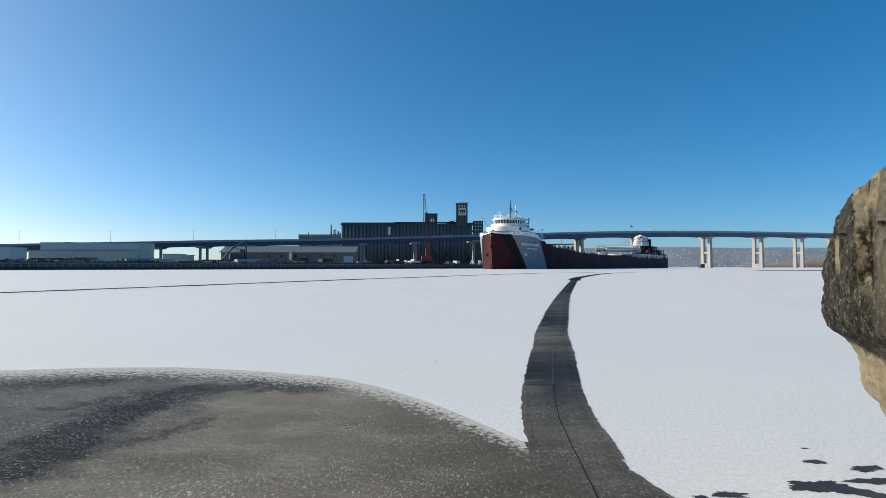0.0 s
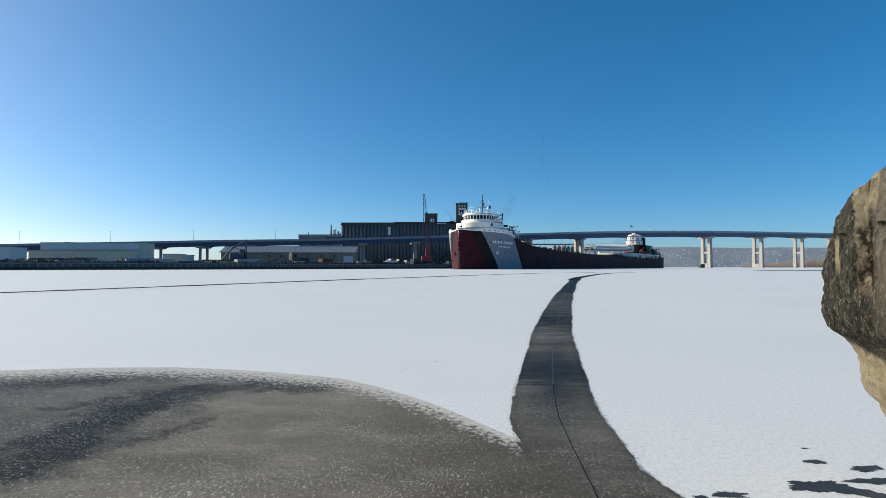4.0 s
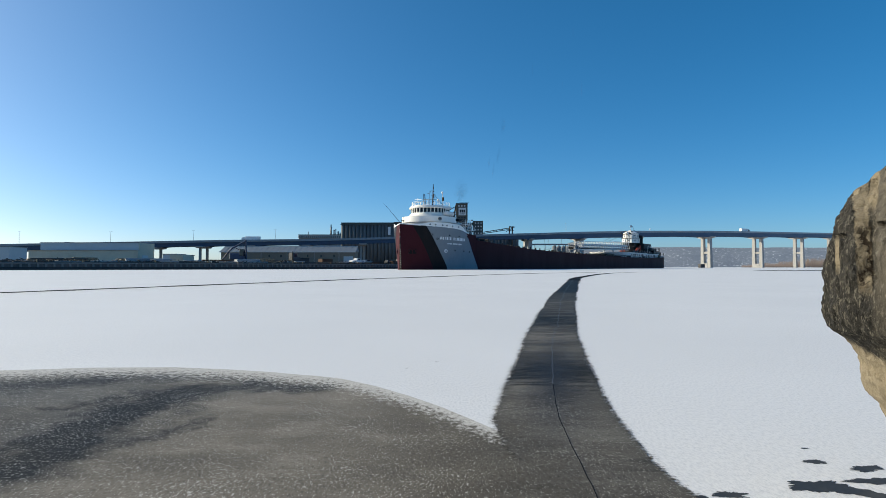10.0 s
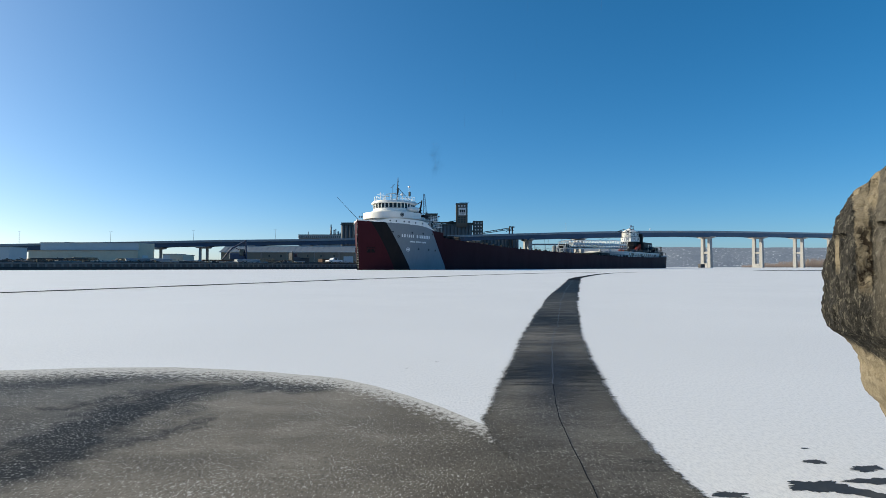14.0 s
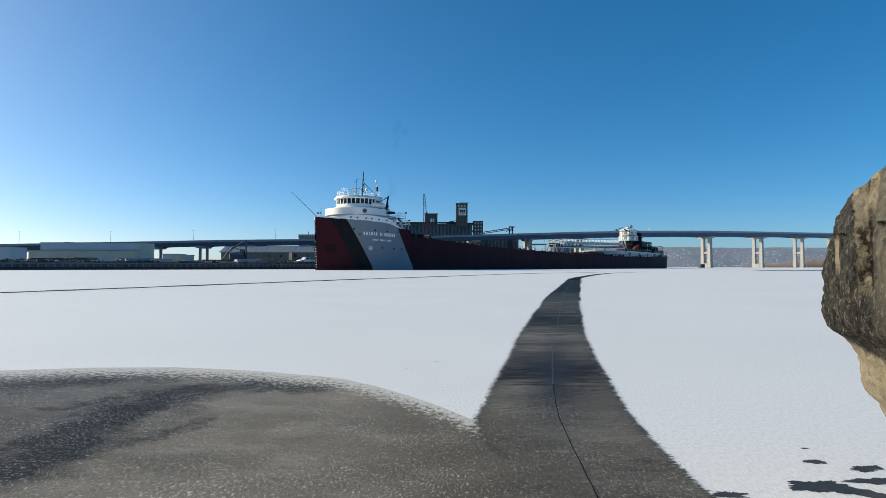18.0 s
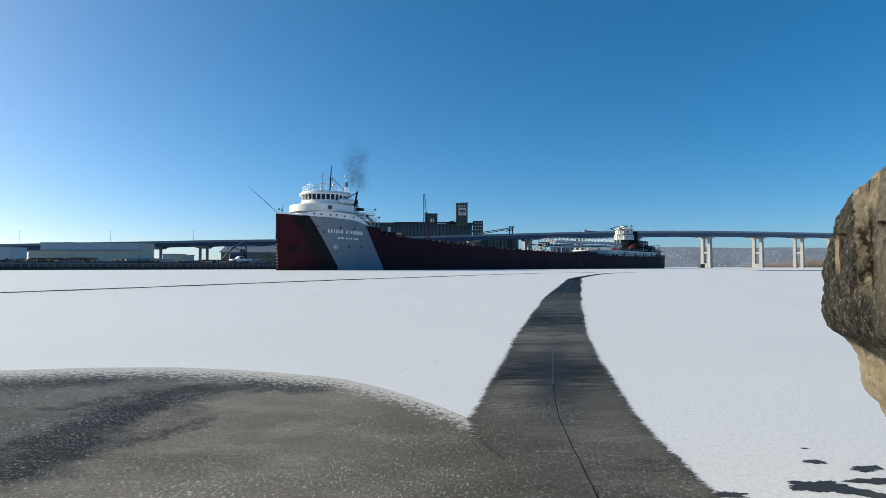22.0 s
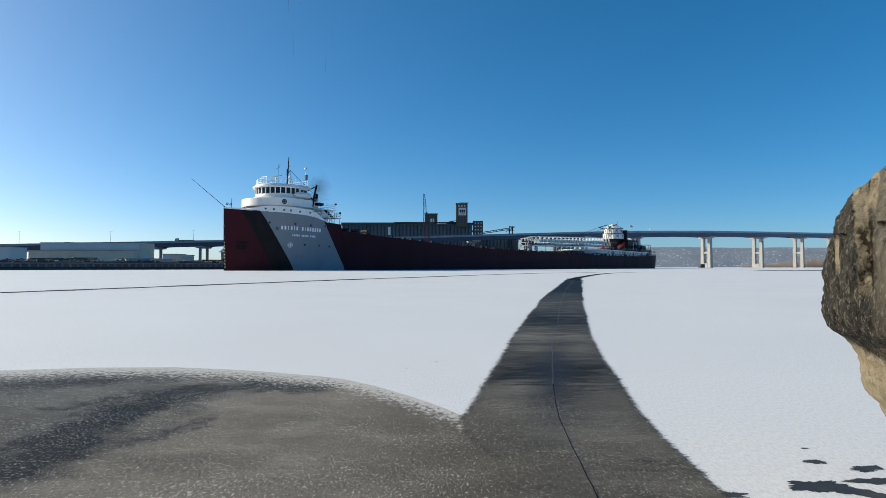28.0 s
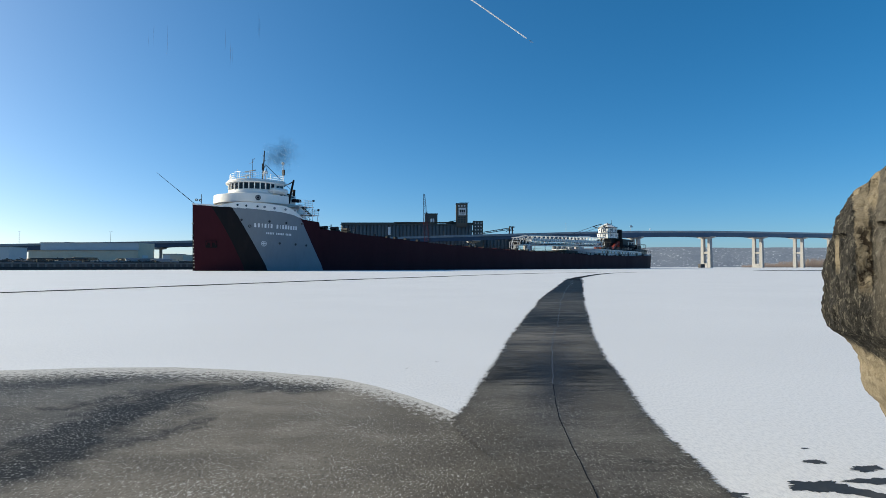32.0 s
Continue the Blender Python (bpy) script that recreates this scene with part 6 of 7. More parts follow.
def build_taupe_shed():
    d = 205
    x = lambda brg: (brg - 390) / 1000 * d
    z = lambda alt: 0.644 - 1.75 + (472.96 - alt) / 1000 * d
    shed = thing("warehouse", pose(-80.76, d, 1.75), "long taupe metal warehouse with pale grey roof edge", "warehouse")
    wall = part("wall", boxb(x(391), x(628), 0, 8, 0, z(446)), CLAD_T, shed, "taupe ribbed metal wall")
    for k in range(40):
        xx = x(391) + (x(628) - x(391)) * (k + 0.5) / 40
        part("rib", boxb(xx, xx + 0.1, -0.025, 0.0, 0.2, z(446.4)), CLAD_T, wall)
    bm = bmesh.new()
    a, b, lo, hi = x(390) - 0.3, x(629.5), z(446), z(435.6)
    vs = [bm.verts.new(p) for p in ((a, -0.5, lo), (b, -0.5, lo), (b, 5, hi), (a, 5, hi), (a, 8.5, lo), (b, 8.5, lo))]
    for f in ((0, 1, 2, 3), (3, 2, 5, 4), (0, 3, 4), (1, 5, 2), (0, 4, 5, 1)):
        bm.faces.new([vs[i] for i in f])
    bmesh.ops.recalc_face_normals(bm, faces=bm.faces[:])
    part("roof", bm, ROOFM, shed, "pale grey metal roof")
    part("ridge_cap", boxb(a, b, 4.8, 5.2, hi - 0.03, hi + 0.1), CLAD_W, shed, "pale ridge cap")
    part("gutter", boxb(a, b, -0.68, -0.5, lo - 0.22, lo + 0.05), CLAD_W, shed, "pale eaves gutter")
    for k in range(1, 24):
        xx = a + (b - a) * k / 24
        part("roof_seam", rod(bmesh.new(), (xx, -0.45, lo + 0.03), (xx, 4.9, hi), 0.05, 4), ROOFM, shed)
    for brg in (428, 462, 508, 556, 600):
        part("downpipe", rod(bmesh.new(), (x(brg), -0.12, 0), (x(brg), -0.12, lo), 0.07, 5), CLAD_W, shed)
    for brg in (475, 496, 519, 543, 567, 590):
        part("window", boxb(x(brg), x(brg + 2.6), -0.1, 0.05, z(455.5), z(451.2)), GLASS, shed)
    part("door", boxb(x(608), x(625), -0.12, 0.05, 0, z(454)), CLAD_W, shed, "white roller door")


build_taupe_shed()


def build_small_sheds():
    for x0, x1, y0, y1, d, mt, lab in ((288, 313, 450.5, 460, 300, CLAD_W, "small pale shed with flat roof"), (313, 329, 452, 460, 305, CLAD_B, "small beige flat-roofed shed"), (-40, 16, 437.5, 449, 235, CLAD_W, "pale long shed with flat roof")):
        s = thing("shed", pose((x0 - 784) / 1000 * d, d, 1.75), lab, "shed")
        w = (x1 - x0) / 1000 * d
        h = 0.644 - 1.75 + (472.96 - y0) / 1000 * d
        part("wall", boxb(0, w, 0, 10, 0, h), mt, s)
        part("roof", boxb(-0.2, w + 0.2, -0.3, 10.3, h, h + 0.3), ROOFM, s)


build_small_sheds()


# ---- crawler crane ----
def build_crane():
    d = 232
    x = lambda brg: (brg - 751) / 1000 * d
    z = lambda alt: 0.644 - 1.75 + (472.96 - alt) / 1000 * d
    crane = thing("crawler_crane", pose(-7.66, d, 1.75), "red crawler crane with tall dark lattice boom", "crane")
    for y in (-2.2, 1.2):
        part("track", boxb(x(742), x(766), y, y + 1.0, 0, 1.0, 0.25), STEEL, crane)
    part("cab", boxb(x(746), x(764), -2, 2, 1.0, 3.4, 0.2), CRANE, crane, "red crane house")
    part("mast_base", boxb(x(753), x(760), -0.6, 0.6, 3.4, z(438), 0.1), CRANE, crane, "red lower mast")
    for name, foot, tip, w0, w1, mt in (("lower_boom", (757, 446), (752.5, 392), 1.0, 0.75, CRANE), ("upper_boom", (752.5, 392), (750.6, 343), 0.75, 0.28, LATTICE), ("back_mast", (760.5, 440), (757, 380), 0.45, 0.35, LATTICE)):
        a, b = Vector((x(foot[0]), 0, z(foot[1]))), Vector((x(tip[0]), 0, z(tip[1])))
        bm = bmesh.new()
        n = 12
        corners = []
        for k in range(n + 1):
            f = k / n
            p, w = a.lerp(b, f), w0 + (w1 - w0) * f
            corners.append([p + Vector((sx * w, sy * w, 0)) for sx, sy in ((-1, -1), (1, -1), (1, 1), (-1, 1))])
        for k in range(n):
            for j in range(4):
                rod(bm, corners[k][j], corners[k + 1][j], 0.09, 4)
                rod(bm, corners[k][j], corners[k + 1][(j + 1) % 4], 0.06, 4)
        part(name, bm, mt, crane)
    bm = bmesh.new()
    rod(bm, (x(757), 0, z(380)), (x(750.8), 0, z(345)), 0.05, 4)
    rod(bm, (x(762), 0, z(462)), (x(757), 0, z(380)), 0.05, 4)
    part("pendant", bm, STEEL, crane)


build_crane()


# ---- wharf clutter ----
TYRE = surface("black_rubber", (0.015, 0.015, 0.016), 0.85)
CARWHITE = surface("white_car_paint", (0.62, 0.63, 0.65), 0.35, 0, 0.05, 2, 0.1)
CARDARK = surface("dark_car_paint", (0.03, 0.035, 0.045), 0.35, 0, 0.1, 2, 0.1)
CARSILVER = surface("silver_car_paint", (0.30, 0.31, 0.33), 0.35, 0.2, 0.1, 2, 0.1)
TIMBER = surface("weathered_timber", (0.24, 0.19, 0.13), 0.85, 0, 0.3, 2, 0.4)
PIPE = surface("pale_steel_pipe", (0.30, 0.33, 0.36), 0.5, 0.3, 0.2, 2, 0.3)
SCRAP = surface("dark_scrap", (0.060, 0.061, 0.064), 0.85, 0.0, 0.4, 1, 0.4, (0.03, 0.03, 0.032))
RUST = surface("rusty_steel", (0.105, 0.058, 0.038), 0.85, 0.1, 0.3, 1, 0.4)
MARINE = surface("deep_blue_machine_paint", (0.025, 0.05, 0.11), 0.5, 0, 0.2, 1, 0.3)


def wheels(parent, xs, ys, r, w):
    for x in xs:
        for y in ys:
            t = part("wheel", rod(bmesh.new(), (x, y - w / 2, r), (x, y + w / 2, r), r, 14), TYRE, parent)
            part("rim", rod(bmesh.new(), (x, y - w / 2 - 0.01, r), (x, y + w / 2 + 0.01, r), r * 0.55, 10), CARSILVER, t)


def loft_side(profile, y0, y1, tuck=0.0):
    """A body from a side outline of (x, z); tuck narrows its top."""
    bm = bmesh.new()
    top = max(z for _, z in profile)
    low = min(z for _, z in profile)
    half = (y1 - y0) / 2
    sides = []
    for sg in (-1, 1):
        sides.append([bm.verts.new((x, sg * (half - tuck * (z - low) / (top - low)), z)) for x, z in profile])
    n = len(profile)
    for i in range(n):
        j = (i + 1) % n
        bm.faces.new((sides[0][i], sides[0][j], sides[1][j], sides[1][i]))
    bm.faces.new(sides[0][::-1])
    bm.faces.new(sides[1])
    bmesh.ops.recalc_face_normals(bm, faces=bm.faces[:])
    return bm


def make_pickup(m, paint, label, group="parked cars"):
    car = thing("pickup_truck", m, label, "car", group)
    part("body", loft_side([(-2.9, 0.55), (2.8, 0.55), (2.9, 0.8), (2.75, 1.1), (1.3, 1.2), (-2.9, 1.2)], -1, 1, 0.08), paint, car)
    cab = part("cab", loft_side([(-0.9, 1.2), (1.3, 1.2), (0.6, 1.9), (-0.7, 1.92)], -0.92, 0.92, 0.15), paint, car)
    for y in (-0.9, 0.86):
        part("window", boxb(-0.6, 0.55, y, y + 0.05, 1.28, 1.76), GLASS, cab)
    part("windscreen", boxb(0.62, 0.66, -0.7, 0.7, 0, 0.72, 0, Matrix.Translation((0.62, 0, 1.22)) @ Matrix.Rotation(radians(-42), 4, "Y") @ Matrix.Translation((-0.62, 0, 0))), GLASS, cab)
    part("bumper", boxb(2.8, 3.0, -0.9, 0.9, 0.5, 0.72, 0.03), STEEL, car)
    for y in (-0.7, 0.7):
        part("headlight", boxb(2.78, 2.88, y - 0.18, y + 0.18, 0.82, 1.0, 0.02), LETTER, car)
    wheels(car, (-1.9, 1.85), (-0.88, 0.88), 0.42, 0.28)
    return car


def make_car(m, paint, label, group="parked cars"):
    car = thing("parked_car", m, label, "car", group)
    part("body", loft_side([(-2.3, 0.4), (2.25, 0.4), (2.3, 0.75), (1.2, 0.95), (-2.25, 1.0)], -0.9, 0.9, 0.06), paint, car)
    cab = part("cabin", loft_side([(-2.0, 0.98), (1.0, 0.95), (0.3, 1.5), (-1.6, 1.55)], -0.82, 0.82, 0.14), paint, car)
    for y in (-0.79, 0.74):
        part("window", boxb(-1.5, 0.25, y, y + 0.05, 1.02, 1.42), GLASS, cab)
    wheels(car, (-1.4, 1.4), (-0.8, 0.8), 0.34, 0.24)
    return car


def wharf_pose(brg, inland, turn=0):
    p, a = quay_point((brg - 784) / 1000, inland)
    return pose(p.x, p.y, 1.75, 0, 0, a + turn)


def make_semi(m):
    t = thing("semi_truck", m, "dark semi truck parked on the wharf", "truck")
    part("chassis", boxb(-3.4, 2.6, -0.5, 0.5, 0.7, 1.0, 0.03), STEEL, t)
    cab = part("cab", loft_side([(0.4, 0.8), (3.0, 0.8), (3.1, 1.9), (2.2, 2.1), (1.8, 3.2), (0.4, 3.5)], -1.15, 1.15, 0.1), CARDARK, t, "dark truck cab")
    part("window", boxb(0.9, 1.8, -1.13, -1.05, 2.1, 2.9), GLASS, cab)
    part("windscreen", boxb(1.98, 2.02, -0.9, 0.9, 2.12, 3.0), GLASS, cab)
    part("stack", rod(bmesh.new(), (0.3, -0.9, 1), (0.3, -0.9, 3.8), 0.09, 8), STEEL, t)
    wheels(t, (-2.8, -1.6, 2.3), (-0.95, 0.95), 0.52, 0.3)


def make_handler():
    """Material handler with a dark knuckle boom, beside a scrap heap."""
    (p, a) = quay_point((420 - 784) / 1000, 26)
    h = thing("material_handler", pose(p.x, p.y, 1.75), "dark blue material handler with raised knuckle boom", "crane")
    part("base", boxb(-2.2, 2.2, -1.8, 1.8, 0, 1.2, 0.2), SCRAP, h)
    part("house", boxb(-2.0, 2.4, -1.6, 1.6, 1.3, 3.4, 0.2), MARINE, h)
    part("cab", boxb(1.2, 2.6, -1.7, -0.4, 2.4, 4.6, 0.15), GLASS, h)
    part("mast", rod(bmesh.new(), (2.9, 0, 0), (2.7, 0, 7.6), 0.28, 8), MARINE, h, "upright blue post")
    part("boom", rod(rod(bmesh.new(), (2.8, 0, 7.3), (-1.6, 0, 5.0), 0.30, 8, 0.26), (-1.6, 0, 5.0), (-3.2, 0, 3.4), 0.26, 8, 0.24), MARINE, h, "sloping blue boom with a knee")
    part("stick", rod(bmesh.new(), (-3.1, 0, 3.5), (-4.8, 0, 1.4), 0.25, 8, 0.2), MARINE, h)
    part("cylinder", rod(bmesh.new(), (2.3, 0.2, 3.6), (-0.6, 0.2, 5.0), 0.14, 6), STEEL, h)
    g = part("grapple", rod(bmesh.new(), (-4.8, 0, 1.5), (-4.9, 0, 0.9), 0.4, 8), SCRAP, h)
    for k in range(4):
        t = math.pi / 2 * k
        part("tine", rod(rod(bmesh.new(), (-4.9, 0, 1.0), (-4.9 + 0.8 * math.cos(t), 0.8 * math.sin(t), 0.6), 0.1, 5), (-4.9 + 0.8 * math.cos(t), 0.8 * math.sin(t), 0.6), (-4.9 + 0.4 * math.cos(t), 0.4 * math.sin(t), 0.1), 0.08, 5, 0.03), SCRAP, g)


def make_heap(brg, inland, wide, high, mt, label, seed):
    """Low, sprawling scrap: long flat pieces lying across one another, with a few that stick up."""
    rng = random.Random(seed)
    p, a = quay_point((brg - 784) / 1000, inland)
    bm = bmesh.new()
    high *= 0.32
    for _ in range(int(75 * wide / 6)):
        u = rng.uniform(-1, 1)
        hh = high * (1 - u * u) * rng.uniform(0.1, 1)
        s = rng.uniform(0.10, 0.30)
        tip = rng.gauss(0, 0.16) if rng.random() < 0.93 else rng.uniform(-0.9, 0.9)
        m = Matrix.LocRotScale((u * wide / 2, rng.uniform(-1.5, 1.5), max(s * 0.3, hh - s * 0.3)), Euler((rng.gauss(0, 0.3), tip, rng.gauss(0, 0.5))), (s * rng.uniform(3.0, 11.0), s, s * rng.uniform(0.3, 1)))
        box(bm, -0.5, 0.5, -0.5, 0.5, -0.5, 0.5, m)
    solo("scrap_heap", bm, mt, label, "heap", kind="stuff", m=pose(p.x, p.y, 1.75, 0, 0, a))


def make_timber_stack(brg, inland, length, rows, mt, label):
    s = thing("timber_stack", wharf_pose(brg, inland), label, "timber stack", "stacks on the wharf")
    for r in range(rows):
        for k in range(3):
            part("beam", boxb(-length / 2 + 0.3 * (r % 2), length / 2 - 0.2 * (k % 2), -0.75 + 0.5 * k, -0.33 + 0.5 * k, 0.15 + 0.36 * r, 0.47 + 0.36 * r, 0.02), mt, s)
    for x in (-length / 3, length / 3):
        part("bearer", boxb(x - 0.1, x + 0.1, -0.9, 0.9, 0, 0.15), TIMBER, s)


def make_pipe_stack(brg, inland, length, n, label):
    s = thing("pipe_stack", wharf_pose(brg, inland), label, "pipes", "stacks on the wharf")
    for r in range(2):
        for k in range(n - r):
            y = -0.3 * n + 0.6 * k + 0.3 * r
            part("pipe", rod(bmesh.new(), (-length / 2, y, 0.3 + 0.52 * r), (length / 2, y, 0.3 + 0.52 * r), 0.3, 10), PIPE, s)


def make_loose_pipe(brg, inland, length, r, mt, label, turn=0.0, low=0.0):
    """One long hollow pipe on two chocks."""
    s = thing("loose_pipe", wharf_pose(brg, inland, turn), label, "pipe", "pipes lying along the quay")
    part("tube", rod(bmesh.new(), (-length / 2, 0, r + 0.1 + low), (length / 2, 0, r + 0.1 + low), r, 10), mt, s, "", True)
    for x in (-length * 0.3, length * 0.3):
        part("chock", boxb(x - 0.12, x + 0.12, -r, r, 0, 0.14 + low), TIMBER, s)


def make_fence(brg, inland, length):
    f = thing("barrier", wharf_pose(brg, inland), "tan timber barrier panels in a row", "barrier")
    n = 6
    for k in range(n):
        x = -length / 2 + length * k / n
        part("panel", boxb(x, x + length / n - 0.25, -0.05, 0.05, 0.35, 1.5), TIMBER, f)
        part("foot", boxb(x + 0.2, x + 0.5, -0.5, 0.5, 0, 0.35), SCRAP, f)


def make_stand(brg, inland, mt, label, h=1.9):
    """A trestle: two A-shaped ends and a beam."""
    s = thing("trestle", wharf_pose(brg, inland), label, "trestle", "trestles on the wharf")
    for x in (-0.7, 0.7):
        for y in (-0.55, 0.55):
            part("leg", rod(bmesh.new(), (x, y, 0), (x, 0, h), 0.1, 5), mt, s)
    part("beam", rod(bmesh.new(), (-0.9, 0, h), (0.9, 0, h), 0.12, 6), mt, s)


def make_box(brg, inland, l, w, h, mt, name, label, cat):
    s = thing(name, wharf_pose(brg, inland), label, cat)
    part("body", boxb(-l / 2, l / 2, -w / 2, w / 2, 0.12, h, 0.05), mt, s)
    for x in (-l / 3, l / 3):
        part("skid", boxb(x - 0.1, x + 0.1, -w / 2, w / 2, 0, 0.12), STEEL, s)
    part("lid", boxb(-l / 2 - 0.04, l / 2 + 0.04, -w / 2 - 0.04, w / 2 + 0.04, h, h + 0.07), STEEL, s)


def build_clutter():
    for brg, inl, kind, paint, lab in ((652, 9, 0, CARSILVER, "silver car parked on the wharf"), (690, 8, 0, CARDARK, "dark car parked on the wharf"), (706, 10, 1, CARDARK, "dark pickup truck parked on the wharf"), (797, 10, 0, CARDARK, "black car parked beside the elevator"), (722, 14, 0, CARWHITE, "white car parked near the crane")):
        (make_pickup if kind else make_car)(wharf_pose(brg, inl), paint, lab)
    make_semi(wharf_pose(513, 10))
    make_handler()
    for k, (brg, inl, w, h, mt, lab) in enumerate(((398, 20, 12, 2.6, SCRAP, "dark scrap metal heap beside the handler"), (365, 14, 16, 1.6, SCRAP, "low dark heap of scrap and rubble"), (330, 12, 14, 1.0, SCRAP, "low dark rubble on the wharf"), (25, 18, 14, 2.2, SCRAP, "heap of dark brown scrap"),
                                          (90, 6, 30, 0.8, SCRAP, "low dark debris along the quay"), (200, 6, 30, 0.7, SCRAP, "low dark debris along the quay"), (270, 6, 22, 0.7, SCRAP, "low dark debris along the quay"), (470, 5, 22, 0.6, SCRAP, "low dark debris along the quay"), (560, 6, 24, 0.9, SCRAP, "dark rubble along the quay"), (600, 6, 16, 0.9, RUST, "brown rubble along the quay"),
                                          (820, 6, 18, 0.9, SCRAP, "dark rubble under the elevator"), (770, 6, 14, 1.0, SCRAP, "dark rubble beside the crane"), (680, 6, 22, 0.8, RUST, "brown rubble along the quay"))):
        make_heap(brg, inl, w, h, mt, lab, 20 + k)
    for brg, inl, l, r, mt, lab in ((78, 9, 7, 2, TIMBER, "stack of pale weathered timber"), (112, 9, 6, 2, TIMBER, "stack of pale weathered timber"), (150, 8, 5, 3, TIMBER, "stack of brown squared timber"), (230, 8, 5, 2, TIMBER, "low stack of weathered timber"), (642, 7, 6, 2, TIMBER, "low stack of tan timber"), (668, 7, 5, 2, RUST, "stack of rusty steel beams"), (700, 6, 5, 3, RUST, "stack of rusty steel beams")):
        make_timber_stack(brg, inl, l, r, mt, lab)
    make_pipe_stack(437, 7, 7, 4, "stack of pale steel pipes")
    make_pipe_stack(270, 7, 9, 3, "row of pale steel pipes")
    make_pipe_stack(248, 7, 7, 3, "row of pale steel pipes")
    rng = random.Random(8)
    for brg in (40, 66, 84, 100, 121, 136, 170, 184, 205, 222, 244, 262, 289, 301, 318, 344, 362, 384, 410, 452, 486, 530, 556, 612):
        pale = rng.random() < 0.55
        make_loose_pipe(brg, rng.uniform(3.0, 8.0), rng.uniform(4.0, 9.0), rng.uniform(0.10, 0.20), PIPE if pale else (RUST if rng.random() < 0.4 else SCRAP),
                        "pale steel pipe lying along the quay" if pale else "dark rusty pipe lying along the quay", rng.uniform(-0.12, 0.12), rng.choice((0, 0, 0.3, 0.5)))
    make_fence(471, 12, 6.5)
    for brg, lab in ((142, "tan timber trestle on the quay"), (149, "tan timber trestle on the quay"), (159, "tan timber trestle on the quay"), (215, "tan timber trestle on the quay"), (836, "white trestle beside the elevator"), (849, "white trestle beside the elevator")):
        make_stand(brg, 5, LETTER if brg > 800 else TIMBER, lab, 1.9 if brg > 800 else 0.9)
    make_box(733, 9, 2.6, 2.0, 2.2, CARDARK, "generator", "dark boxed generator on skids", "generator")
    make_box(535, 12, 4, 2.2, 1.8, SCRAP, "skip", "dark steel waste skip", "skip")
    make_box(576, 10, 4.5, 2.2, 1.6, RUST, "skip", "rusty steel waste skip", "skip")
    make_box(808, 9, 2.4, 2.0, 1.7, LETTER, "storage_box", "small white storage box on skids", "box")
    make_box(745, 7, 3.0, 2.2, 1.3, RUST, "skip", "rusty low steel skip", "skip")


build_clutter()


# ---- bridge furniture ----
def axis_at(brg):
    for (xa, *_), (xb, *_), a, c in zip(BRIDGE, BRIDGE[1:], AXIS, AXIS[1:]):
        if xa <= brg <= xb:
            u = (brg - 784) / 1000
            k = (u * a.y - a.x) / ((c.x - a.x) - u * (c.y - a.y))
            d = c - a
            return a.lerp(c, k), math.degrees(math.atan2(d.y, d.x))
    return (AXIS[0], 0) if brg < BRIDGE[0][0] else (AXIS[-1], 0)


def build_street_lamps():
    for brg, h in ((33, 9.4), (195, 8.0), (342, 7.6), (487, 7.6), (1002, 7.6)):
        p, a = axis_at(brg)
        l = thing("street_lamp", pose(p.x, p.y, p.z + 0.7, 0, 0, a), "slender grey street lamp with two arms", "street lamp", "lamps along the bridge")
        part("pole", rod(bmesh.new(), (0, 0, 0), (0, 0, h), 0.13, 6, 0.06), PIPE, l)
        for sg in (-1, 1):
            arm = part("arm", rod(bmesh.new(), (0, 0, h - 0.1), (0.8 * sg, 0, h + 0.1), 0.04, 5), PIPE, l)
            part("lamp_head", boxb(*sorted((0.7 * sg, 1.2 * sg)), -0.12, 0.12, h + 0.05, h + 0.16, 0.03), PIPE, arm)
    p, a = axis_at(1116)
    s = thing("sign_post", pose(p.x, p.y, p.z + 0.7, 0, 0, a), "road sign post with two small panels", "sign")
    part("pole", rod(bmesh.new(), (0, 0, 0), (0, 0, 5.2), 0.14, 6), PIPE, s)
    part("panel", boxb(0.2, 2.6, -0.1, 0.1, 3.2, 4.4), PIPE, s)
    part("panel", boxb(0.2, 2.0, -0.1, 0.1, 4.6, 5.2), PIPE, s)
    p, a = axis_at(1151)
    s = thing("beacon", pose(p.x, p.y, p.z + 0.7), "small white beacon on a short post", "beacon")
    part("post", rod(bmesh.new(), (0, 0, 0), (0, 0, 1.2), 0.12, 6), PIPE, s)
    bm = bmesh.new()
    bmesh.ops.create_uvsphere(bm, u_segments=10, v_segments=6, radius=0.55, matrix=Matrix.Translation((0, 0, 1.6)))
    part("globe", bm, LETTER, s, "", True)
    # fender box at the foot of a channel pier
    p, a = axis_at(1238)
    s = thing("fender", pose(p.x, p.y - 4, 0, 0, 0, a), "dark timber fender at a bridge pier", "fender")
    part("cribwork", boxb(-2.6, 2.6, -1.5, 1.5, -0.3, 3.2, 0.1), SCRAP, s)
    part("cap", boxb(-2.8, 2.8, -1.7, 1.7, 3.2, 3.5), QUAYTOP, s)


build_street_lamps()


